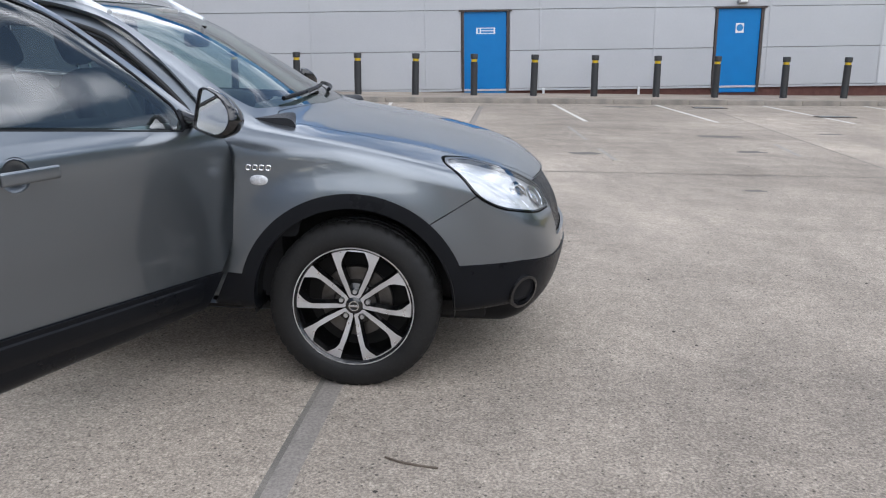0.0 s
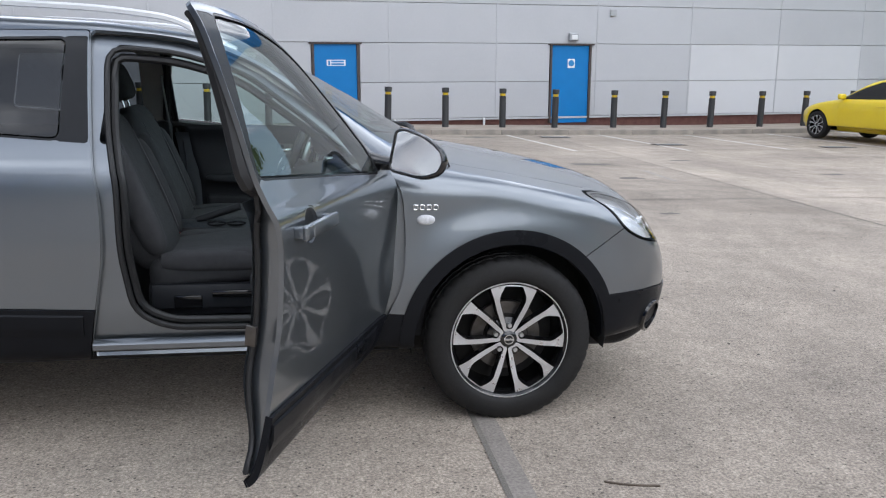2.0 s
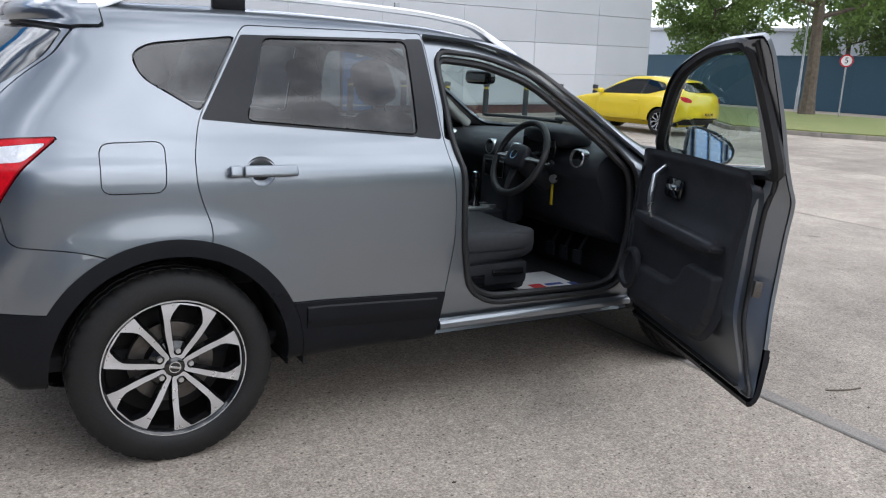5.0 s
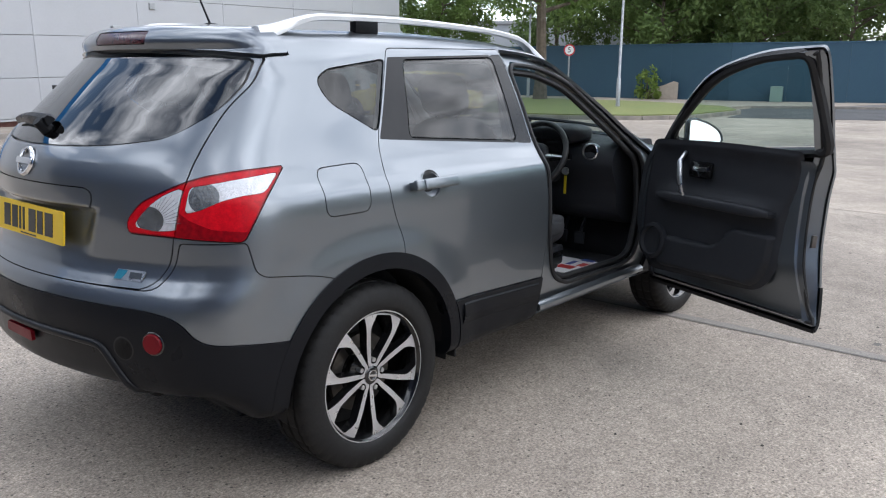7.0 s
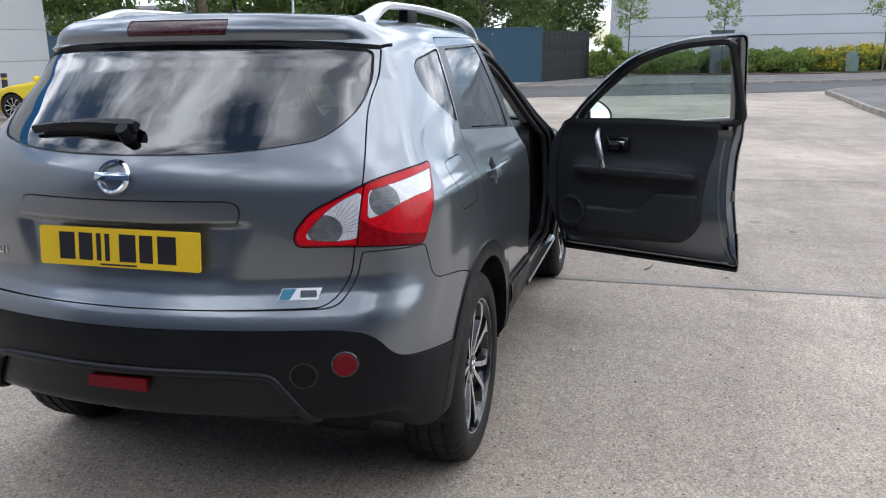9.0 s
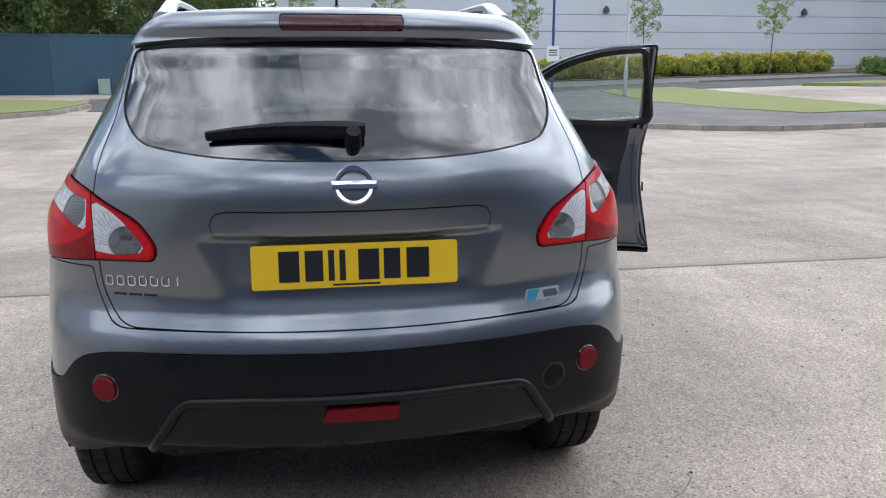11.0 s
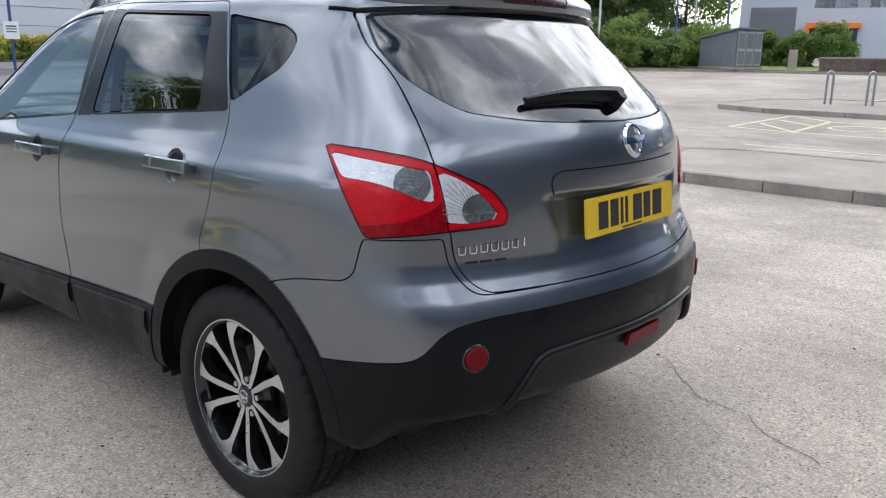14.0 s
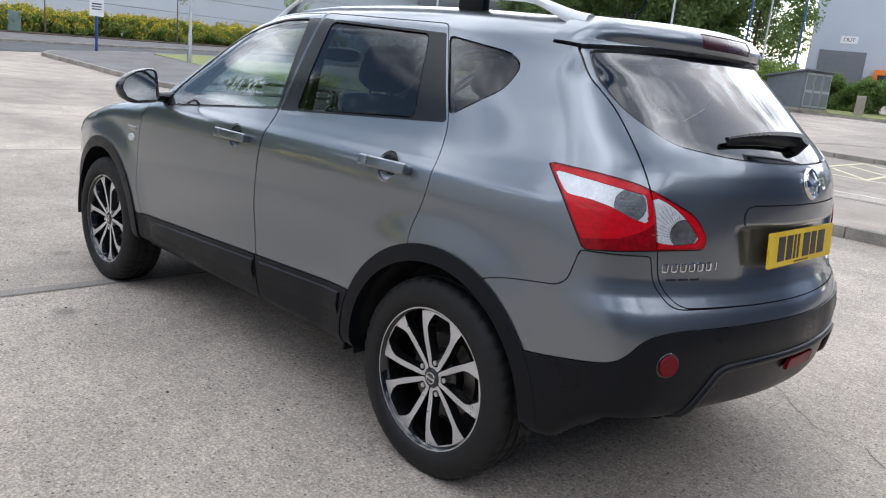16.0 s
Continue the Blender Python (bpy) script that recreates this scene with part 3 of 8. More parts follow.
for a, b in zip(COLS, COLS[1:]):
    for z0, z1 in zip(ROWS_Z, ROWS_Z[1:]):
        spans = [(a, b)]
        if z0 < 2.0:
            for d0, d1 in DOORS:
                spans = [s for p, q in spans for s in ([(p, min(q, d0)), (max(p, d1), q)] if p < d1 and q > d0 else [(p, q)]) if s[1] - s[0] > 0.05]
        for p, q in spans:
            pale = 10.0 < (p + q) / 2 < 15.9 and z0 < 2.0
            wpart("cladding_panel", panel(p, q, z0, z1), CLADDING_PALE if pale else CLADDING)
    bm = bmesh.new()
    box(bm, a - 0.022, a + 0.022, -0.012, 0.0, 0.12, TALL, 0.004, seg=1)
    wpart("cover_strip", bm, CLADDING)
for z0, z1 in zip(ROWS_Z, ROWS_Z[1:]):
    for k in range(4):
        bm = bmesh.new()
        box(bm, RIGHT, RIGHT + 0.09, 0.1 + 2.98 * k, 3.06 + 2.98 * k, z0 + 0.006, z1 - 0.006, 0.006, seg=1)
        wpart("cladding_panel", bm, CLADDING)
BROWN = material("brown_door_frame", (0.06, 0.045, 0.04), 0.6)
for k, (d0, d1) in enumerate(DOORS):
    bm = bmesh.new()
    box(bm, d0 + 0.01, d0 + 0.07, -0.02, 0.1, -0.05, 2.02, 0.005)
    box(bm, d1 - 0.07, d1 - 0.01, -0.02, 0.1, -0.05, 2.02, 0.005)
    box(bm, d0 - 0.06, d1 + 0.06, -0.05, 0.1, 2.02, 2.06, 0.005)
    wpart("door_frame", bm, BROWN)
    bm = bmesh.new()
    box(bm, d0 + 0.075, d1 - 0.075, 0.02, 0.07, -0.06, 2.015, 0.004)
    leaf = wpart("door_leaf", bm, BLUE, "blue painted steel fire door")
    bm = bmesh.new()
    if k == 0:
        box(bm, 0.02 - 0.24, 0.02 + 0.24, 0.012, 0.02, 1.48, 1.63, 0.004)
        s = wpart("sign", bm, WHITE, "white and blue fire door sign", leaf)
        bm = bmesh.new()
        for c0, c1, r0, r1 in ((-0.20, -0.15, 1.50, 1.61), (-0.12, 0.20, 1.565, 1.61), (-0.12, 0.20, 1.50, 1.545)):
            box(bm, 0.02 + c0, 0.02 + c1, 0.008, 0.013, r0, r1)
        wpart("lettering_bar", bm, SIGNBLUE, parent=leaf)
    else:
        x_ = 6.46
        box(bm, x_ - 0.105, x_ + 0.105, 0.012, 0.02, 1.42, 1.66, 0.004)
        s = wpart("sign", bm, WHITE, "white square sign with a blue disc", leaf)
        bm = bmesh.new()
        bmesh.ops.create_cone(bm, cap_ends=True, segments=24, radius1=0.085, radius2=0.085, depth=0.006, matrix=pose(x_, 0.010, 1.545, 90))
        wpart("sign_disc", bm, SIGNBLUE, parent=leaf)
# bulkhead lamp over the second door, and a small box
bm = bmesh.new()
box(bm, 6.34, 6.60, -0.13, 0.0, 2.13, 2.34, 0.03)
lampu = wpart("bulkhead_lamp", bm, STEEL, "grey bulkhead lamp")
bm = bmesh.new()
box(bm, 6.385, 6.555, -0.15, -0.12, 2.16, 2.29, 0.02)
wpart("lens", bm, WHITE, parent=lampu)
bm = bmesh.new()
box(bm, 7.55, 7.72, -0.06, 0.0, 2.80, 2.97, 0.012)
wpart("junction_box", bm, STEEL, "small grey wall box")
for x_ in (3.95, 1.5):
    bm = bmesh.new()
    rod(bm, (x_, -0.05, -0.1), (x_, -0.05, 0.12), 0.03)
    wpart("drain_pipe", bm, WHITE)

# the pavement along the warehouse
wx = lambda u, v: (W @ Vector((u, v, 0))).xy
pav = sheet("pavement_1", [tuple(wx(LEFT, 0.2)), tuple(wx(LEFT, -1.85)), tuple(wx(RIGHT + 2.2, -1.85)), tuple(wx(RIGHT + 2.2, 0.2))], 0.115, PAVING,
            "narrow worn concrete pavement along the warehouse wall", "pavement", fine=1.5)
kerb("worn grey concrete kerb along the warehouse pavement", [tuple(wx(u, -1.93)) for u in (-14, -6, 2, 10, 20.8)], 0.12)


def bollard():
    b = thing("bollard", Matrix(), "black plastic bollard with a yellow band, on the warehouse pavement", "bollard", "bollards by the warehouse")
    bm = bmesh.new()
    lathe(bm, [(0.0, 0.0), (0.088, 0.0), (0.085, 0.02), (0.085, 0.80)], 20)
    part("post", bm, BLACKPAINT, b, smooth=True)
    bm = bmesh.new()
    lathe(bm, [(0.07, 0.80), (0.072, 0.835), (0.072, 0.865)], 20)
    part("band", bm, YELLOWBAND, b, "yellow reflective band", smooth=True)
    bm = bmesh.new()
    lathe(bm, [(0.07, 0.86), (0.09, 0.87), (0.092, 0.97), (0.085, 0.985), (0.0, 0.99)], 20)
    part("cap", bm, BLACKPAINT, b, smooth=True)
    return b


first = bollard()
for k, u in enumerate((-9.2, -7.7, -6.15, -4.65, -3.17, -1.77, -0.33, 1.13, 2.62, 4.15, 5.6, 7.3, 8.8, 10.25, 11.85, 13.3, 14.9)):
    x_, y_ = wx(u, -0.98)
    m_ = pose(x_, y_, fall(x_, y_) + 0.115, random.uniform(-1, 1), random.uniform(-1, 1), 20 * k)
    if k == 0:
        first.matrix_basis = m_
    else:
        copy_thing(first, m_)

# bay lines in front of the warehouse
for k, u in enumerate((-9.5, -7.1, -4.7, -2.3, 0.1, 1.45, 3.85, 6.35, 8.75, 11.2, 13.65, 16.1)):
    if u == 0.1:
        continue
    tagged(part("bay_line", strip([tuple(wx(u, -2.1)), tuple(wx(u, -6.3 if u > 1 else -5.9))], 0.085, 0.004), LINE), "worn white parking bay line", "bay line", "bay lines", "structure")
# drain covers
for (x_, y_, a_) in ((10.35, -5.35, 4), (9.6, 12.7, 5), (7.6, 14.6, 4), (13.2, 12.0, 5)):
    g_ = thing("drain_cover", pose(x_, y_, fall(x_, y_) + 0.004, 0, 0, a_), "rusty dark iron drain grating set in concrete", "drain cover")
    bm = bmesh.new()
    box(bm, -0.36, 0.36, -0.17, 0.17, 0, 0.006, 0.002)
    part("frame", bm, material("rusty_iron", (0.05, 0.038, 0.03), 0.8, 0.3, (0.09, 0.05, 0.03), 9.0, 0.8), g_)
    for j in range(9):
        bm = bmesh.new()
        box(bm, -0.32 + j * 0.075, -0.285 + j * 0.075, -0.14, 0.14, 0.006, 0.012, 0.002)
        part("bar", bm, STEEL, g_)

# cracks and a paler slab
CRACK = material("slab_crack", (0.15, 0.132, 0.115), 0.95)
for pts in ([(-0.36, -1.18), (-0.43, -1.15), (-0.60, -0.97), (-0.73, -0.85), (-0.93, -0.82), (-1.04, -0.72), (-1.17, -0.65), (-1.33, -0.58)],):
    rnd = random.Random(3)
    line = []
    for a, b in zip(pts, pts[1:]):
        line += [(a[0] + (b[0] - a[0]) * w + rnd.uniform(-0.012, 0.012), a[1] + (b[1] - a[1]) * w + rnd.uniform(-0.012, 0.012)) for w in (0, 0.33, 0.66)]
    tagged(part("slab_crack", strip(line, 0.0045, 0.003), CRACK), "thin dark crack across the concrete slab", "crack", kind="structure")

PATCH = material("dark_joint_repair", (0.225, 0.202, 0.180), 0.9, 0, (0.285, 0.255, 0.228), 5.0, 0.9, fine=0.25, fine_scale=90.0, bump=0.3)
tagged(part("joint_band", strip([(2.540, -6.0), (2.540, 14.0)], 0.085, 0.0018), PATCH), "darker repair band beside a slab joint", "joint", kind="structure")
GHOST = material("faded_line_paint", (0.36, 0.335, 0.305), 0.9, 0, (0.27, 0.245, 0.22), 9.0, 1.0)
for pts in ([(4.18, 9.9), (4.32, 8.0)], [(4.40, 7.0), (4.50, 5.9)], [(6.97, 7.9), (6.90, 6.6)]):
    tagged(part("faded_bay_line", strip(pts, 0.06, 0.003), GHOST), "faded remains of a bay line", "bay line", kind="structure")
STAIN = material("oil_stain", (0.115, 0.103, 0.092), 0.8, 0, (0.17, 0.155, 0.138), 6.0, 0.9)
rnd = random.Random(12)
for x_, y_, r_ in ((6.42, 8.77, 0.30), (8.30, 9.40, 0.20), (6.39, 6.98, 0.18), (4.19, 6.50, 0.22), (5.7, 14.5, 0.35), (9.9, 7.4, 0.18), (5.6, 4.0, 0.10), (3.5, 3.2, 0.07), (6.6, -1.9, 0.06), (4.4, -2.6, 0.05), (2.75, -1.95, 0.035)):
    bm = bmesh.new()
    ring = []
    for k in range(18):
        a = 2 * math.pi * k / 18
        q = r_ * rnd.uniform(0.55, 1.1)
        px_, py_ = x_ + q * 1.3 * math.cos(a), y_ + q * 0.7 * math.sin(a)
        ring.append(bm.verts.new((px_, py_, fall(px_, py_) + 0.0025)))
    bm.faces.new(ring)
    tagged(part("oil_stain", bm, STAIN), "dark oil stain on the concrete", "stain", kind="structure")


# ---- the grey crossover car: panels cut from its surface ----
def distance(poly):
    """A function of (u, v): the distance to an outline, below zero inside."""
    a = np.array(poly, float)
    b = np.roll(a, -1, axis=0)

    def d(u, v):
        p = np.stack([u, v], -1)
        best = np.full(u.shape, 1e9)
        inside = np.zeros(u.shape, bool)
        for (ax, ay), (bx, by) in zip(a, b):
            ex, ey = bx - ax, by - ay
            wx_, wy_ = p[..., 0] - ax, p[..., 1] - ay
            s = np.clip((wx_ * ex + wy_ * ey) / (ex * ex + ey * ey + 1e-12), 0, 1)
            best = np.minimum(best, (wx_ - s * ex) ** 2 + (wy_ - s * ey) ** 2)
            hit = (ay > v) != (by > v)
            with np.errstate(divide="ignore", invalid="ignore"):
                inside ^= hit & (u < (bx - ax) * (v - ay) / (by - ay + 1e-15) + ax)
        return np.where(inside, -1, 1) * np.sqrt(best)
    return d


def side_of(p):
    return p[:, 0], p[:, 2]


def rear_of(p):
    return np.abs(p[:, 1]), p[:, 2]


def plan_of(p):
    return p[:, 0], np.abs(p[:, 1])


def rear_corner(p):
    return 0.7071 * (p[:, 0] + np.abs(p[:, 1])), p[:, 2]


def front_corner(p):
    return 0.7071 * (p[:, 0] - np.abs(p[:, 1])), p[:, 2]


def clip(v, f, d):
    """The part of a surface where the field d is below zero, cut cleanly along its edge."""
    d = np.where(np.abs(d) < 1e-6, 1e-6, d)
    ins = d[f] < 0
    k = ins.sum(1)
    keep = f[k == 3]
    made, faces = {}, []
    new_v = []

    def cut(i, j):
        key = (i, j) if i < j else (j, i)
        if key not in made:
            s = d[key[0]] / (d[key[0]] - d[key[1]])
            made[key] = len(v) + len(new_v)
            new_v.append(v[key[0]] + s * (v[key[1]] - v[key[0]]))
        return made[key]

    for tri, t in zip(f[(k == 1) | (k == 2)], ins[(k == 1) | (k == 2)]):
        r = int(np.argmax(t)) if t.sum() == 1 else int(np.argmin(t))
        a, b, c = int(tri[r]), int(tri[(r + 1) % 3]), int(tri[(r + 2) % 3])
        ab, ca = cut(a, b), cut(a, c)
        if t.sum() == 1:
            faces.append((a, ab, ca))
        else:
            faces += [(ab, b, c), (ab, c, ca)]
    allv = np.concatenate([v, settle(np.array(new_v), 2)]) if new_v else v
    allf = np.concatenate([keep, np.array(faces, int)]) if faces else keep
    used, inv = np.unique(allf, return_inverse=True)
    return allv[used], inv.reshape(-1, 3)


def shell_mesh(name, v, f, mat, proud=0.0, lip=0.014, flat=False):
    """A panel: its outer face, and a lip turned in along its edge."""
    n = slope(v)
    n /= np.linalg.norm(n, axis=1, keepdims=True)
    out = v + n * proud
    e = np.sort(np.concatenate([f[:, [0, 1]], f[:, [1, 2]], f[:, [2, 0]]]), 1)
    o = np.concatenate([f[:, [0, 1]], f[:, [1, 2]], f[:, [2, 0]]])
    key = e[:, 0] * (len(v) + 1) + e[:, 1]
    _, first, count = np.unique(key, return_index=True, return_counts=True)
    rim = o[first[count == 1]]
    m = len(rim)
    a, b = out[rim[:, 0]], out[rim[:, 1]]
    a2, b2 = a - n[rim[:, 0]] * lip, b - n[rim[:, 1]] * lip
    base = len(out)
    verts = np.concatenate([out, b, a, a2, b2])
    ar = np.arange(m)
    quads = np.stack([base + ar, base + m + ar, base + 2 * m + ar, base + 3 * m + ar], 1)
    t = b - a
    ln = np.cross(n[rim[:, 0]], t)
    ln = -ln / np.maximum(np.linalg.norm(ln, axis=1, keepdims=True), 1e-9)
    normals = np.concatenate([n, ln, ln, ln, ln])
    return mesh_of(name, verts, [tuple(q) for q in f] + [tuple(q) for q in quads], mat, smooth=True, normals=normals)


INSERT_BLACK = material("satin_black_insert", (0.0065, 0.0072, 0.009), 0.34, 0, (0.0085, 0.0092, 0.011), 4.0, 0.8, bump=0.05, bump_scale=500.0, spec=0.26)
POST_BLACK = material("satin_window_post", (0.012, 0.013, 0.015), 0.20, 0, (0.018, 0.019, 0.021), 4.0, 0.8, spec=0.22, rough_vary=0.03)
GAP = 0.0017
TRI_V, TRI_F = skin(0.0145)
ARCH_Z = 0.350


def arch(p, r):
    q = np.minimum(np.hypot(p[:, 0], p[:, 2] - ARCH_Z), np.hypot(p[:, 0] - 2.63, p[:, 2] - ARCH_Z))
    return np.maximum(q - r, 0.55 - np.abs(p[:, 1]))


def on_side(p):
    return 0.5 - np.abs(p[:, 1])


REAR_DOOR = rounded([(0.285, 1.478), (0.31, 1.512), (1.035, 1.528), (1.058, 1.10), (1.088, 0.93), (1.088, 0.72), (1.05, 0.51), (1.02, 0.325), (0.30, 0.325), (0.10, 0.70),
                     (0.135, 0.815), (0.072, 1.0), (0.113, 1.19)], [0.01, 0.03, 0.01, 0.06, 0.06, 0.08, 0.1, 0, 0, 0, 0.05, 0.1, 0.05])
FRONT_DOOR = rounded([(1.062, 1.10), (1.040, 1.528), (1.34, 1.515), (1.62, 1.437), (1.87, 1.258), (2.04, 1.108), (2.118, 1.046), (2.182, 0.96), (2.198, 0.80), (2.19, 0.60), (2.125, 0.46),
                      (2.06, 0.325), (1.025, 0.325), (1.055, 0.51), (1.093, 0.72), (1.093, 0.93)], [0.06, 0.02, 0.15, 0.2, 0.2, 0.1, 0.05, 0.05, 0.1, 0.1, 0.1, 0, 0, 0.1, 0.08, 0.06])
APERTURE = rounded([(1.098, 1.480), (1.34, 1.468), (1.60, 1.398), (1.84, 1.221), (1.995, 1.091), (2.075, 0.95), (2.085, 0.70), (2.02, 0.46), (1.90, 0.425), (1.30, 0.435), (1.185, 0.50),
                    (1.148, 0.72), (1.145, 1.0), (1.112, 1.15)], 0.07)
FRONT_GLASS = rounded([(1.078, 1.132), (1.125, 1.498), (1.34, 1.485), (1.60, 1.41), (1.83, 1.237), (1.965, 1.118), (1.96, 1.050)], [0.02, 0.025, 0.15, 0.2, 0.2, 0.03, 0.01])
SAIL = [(1.967, 1.050), (1.972, 1.118), (2.03, 1.090), (2.085, 1.054)]
REAR_GLASS = rounded([(0.375, 1.470), (0.955, 1.492), (0.945, 1.140), (0.280, 1.185)], 0.025)
QUARTER = rounded([(-0.082, 1.392), (-0.02, 1.430), (0.272, 1.470), (0.122, 1.212), (-0.055, 1.318)], [0.05, 0.06, 0.015, 0.02, 0.06])
B_REAR = [(0.955, 1.503), (1.031, 1.506), (1.050, 1.122), (0.944, 1.129)]
B_FRONT = [(1.046, 1.505), (1.118, 1.502), (1.072, 1.126), (1.064, 1.112)]
C_POST = rounded([(0.294, 1.478), (0.390, 1.4815), (0.300, 1.1725), (0.122, 1.186)], 0.006)
REAR_SCREEN = rounded([(0.0, 1.176), (0.20, 1.178), (0.38, 1.187), (0.545, 1.213), (0.606, 1.29), (0.604, 1.38), (0.590, 1.458), (0.30, 1.482), (0.0, 1.486), (-0.2, 1.486), (-0.2, 1.176)],
                      [0, 0.1, 0.1, 0.08, 0.08, 0.1, 0.02, 0.1, 0, 0, 0])
TAILGATE = rounded([(-0.2, 0.757), (0.31, 0.757), (0.595, 0.760), (0.645, 0.84), (0.667, 1.12), (0.620, 1.292), (0.616, 1.40), (0.604, 1.470), (0.30, 1.490), (-0.2, 1.494)],
                   [0, 0.1, 0.06, 0.1, 0.12, 0.04, 0.1, 0.02, 0.1, 0])
LAMP = rounded([(0.322, 1.127), (0.20, 1.120), (0.065, 1.100), (-0.105, 1.024), (-0.152, 0.965), (-0.150, 0.926), (0.02, 0.922), (0.215, 0.908), (0.262, 1.00)],
               [0.012, 0.1, 0.08, 0.08, 0.05, 0.03, 0.05, 0.015, 0.1])
FLAP = rounded([(-0.208, 1.108), (-0.006, 1.116), (-0.016, 0.954), (-0.212, 0.952)], 0.035)
BUMPER = rounded([(-0.8, 0.757), (-0.06, 0.757), (0.005, 0.83), (0.02, 0.905), (0.222, 0.905), (0.245, 0.815), (0.27, 0.795), (0.425, 0.772), (0.60, 0.70), (0.60, 0.10), (-0.8, 0.10)],
                 [0, 0.05, 0.1, 0.01, 0.01, 0.03, 0.03, 0.05, 0, 0, 0])
BUMPER_BLACK = rounded([(-0.8, 0.704), (-0.40, 0.706), (-0.09, 0.702), (0.015, 0.684), (0.082, 0.606), (0.30, 0.580), (0.60, 0.565), (0.60, 0.10), (-0.8, 0.10)],
                       [0, 0.1, 0.1, 0.05, 0.05, 0.05, 0, 0, 0])
INSERT = rounded([(-0.2, 0.603), (0.30, 0.594), (0.447, 0.586), (0.50, 0.505), (0.57, 0.40), (0.60, 0.20), (-0.2, 0.20)], [0, 0.1, 0.03, 0.03, 0.03, 0, 0])
HEADLAMP = rounded([(1.572, 0.905), (1.615, 0.925), (1.73, 0.915), (1.95, 0.845), (2.085, 0.775), (2.095, 0.690), (1.95, 0.690), (1.72, 0.735), (1.63, 0.785)], [0.02, 0.03, 0.08, 0.1, 0.02, 0.02, 0.1, 0.08, 0.05])
NOSE_SEAM = [(2.80, 0.62), (2.927, 0.68), (3.02, 0.735), (3.11, 0.79), (3.6, 0.80), (3.6, 0.0), (2.70, 0.0)]
NOSE_BLACK = [(2.80, 0.52), (3.03, 0.517), (3.30, 0.515), (3.40, 0.50), (3.6, 0.47), (3.6, 0.0), (2.7, 0.0)]
BONNET = rounded([(2.36, -0.2), (2.36, 0.3), (2.27, 0.60), (2.33, 0.665), (2.75, 0.665), (3.02, 0.60), (3.22, 0.50), (3.42, 0.30), (3.46, 0.12), (3.46, -0.2)], [0, 0.1, 0.05, 0.08, 0.1, 0.1, 0.1, 0.1, 0, 0])
SCREEN = rounded([(1.50, -0.2), (1.50, 0.2), (1.425, 0.47), (1.46, 0.52), (1.75, 0.585), (2.10, 0.655), (2.20, 0.655), (2.30, 0.45), (2.38, 0.2), (2.40, -0.2)], [0, 0.1, 0.04, 0.04, 0.1, 0.04, 0.03, 0.1, 0, 0])


def sill_line(x):
    return 0.560 - 0.040 * x


class Skin:
    def __init__(self):
        self.v, self.f = TRI_V, TRI_F

    def take(self, d, gap=GAP):
        """Cut a piece out of what is left of the surface."""
        q = d(self.v)
        piece = clip(self.v, self.f, q + gap)
        self.v, self.f = clip(self.v, self.f, gap - q)
        return piece


def cut(piece, d, gap=0.0):
    v, f = piece
    q = d(v)
    return clip(v, f, q + gap), clip(v, f, gap - q)


def halves(piece):
    return {s: clip(*piece, -s * piece[0][:, 1]) for s in (1, -1)}


D = {k: distance(p) for k, p in dict(rd=REAR_DOOR, fd=FRONT_DOOR, ap=APERTURE, fg=FRONT_GLASS, sail=SAIL, rg=REAR_GLASS, qg=QUARTER, br=B_REAR, bf=B_FRONT, cp=C_POST, rs=REAR_SCREEN,
                                      tg=TAILGATE, lamp=LAMP, flap=FLAP, bump=BUMPER, black=BUMPER_BLACK, ins=INSERT, head=HEADLAMP, seam=NOSE_SEAM, nblack=NOSE_BLACK, bon=BONNET, ws=SCREEN).items()}
behind = lambda p, lim=-0.2: p[:, 0] - lim


def near_tail(p):
    return np.maximum(D["tg"](*rear_of(p)), p[:, 0] + 0.20)


car = thing("car", Matrix(), "dark grey metallic crossover car with its driver's door open", "car")
CP = lambda name, me, label="", parent=None, m=None: part(name, me, None, parent or car, label, m=m)

sk = Skin()
sk.take(lambda p: arch(p, 0.395), 0)                                           # wheel openings
trims = sk.take(lambda p: np.maximum(arch(p, 0.452), 0.62 - np.abs(p[:, 1])), 0.0)
for s, pc in halves(trims).items():
    for lo, hi in ((-2, 1.3), (1.3, 5)):
        q = clip(*clip(*pc, pc[0][:, 0] - hi), lo - clip(*pc, pc[0][:, 0] - hi)[0][:, 0])
        CP("wheel_arch_trim", shell_mesh("wheel_arch_trim", *q, CLAD, proud=0.007, lip=0.05), "black plastic wheel arch trim")
screen = sk.take(lambda p: np.maximum(np.maximum(D["ws"](*plan_of(p)), 1.09 - p[:, 2]), 1.2 - p[:, 0]), 0.003)
CP("windscreen", shell_mesh("windscreen", *screen, GLASS_CLEAR, proud=-0.003, lip=0.003), "clear laminated windscreen").visible_shadow = False
rear = sk.take(lambda p: np.maximum(D["rs"](*rear_of(p)), p[:, 0] + 0.20), 0.003)
rear_glass = CP("rear_window", shell_mesh("rear_window", *rear, GLASS_REAR, proud=-0.004, lip=0.003), "dark tinted rear window")
lamps = sk.take(lambda p: np.maximum(D["lamp"](*rear_corner(p)), p[:, 0] + 0.2), 0.002)
SPOIL = distance([(-0.2, 1.492), (0.30, 1.488), (0.60, 1.464), (0.64, 1.50), (0.64, 1.8), (-0.2, 1.8)])
lip_ = sk.take(lambda p: np.maximum(SPOIL(*rear_of(p)), p[:, 0] + 0.215 - 0.10 * np.abs(p[:, 1])), 0.003)
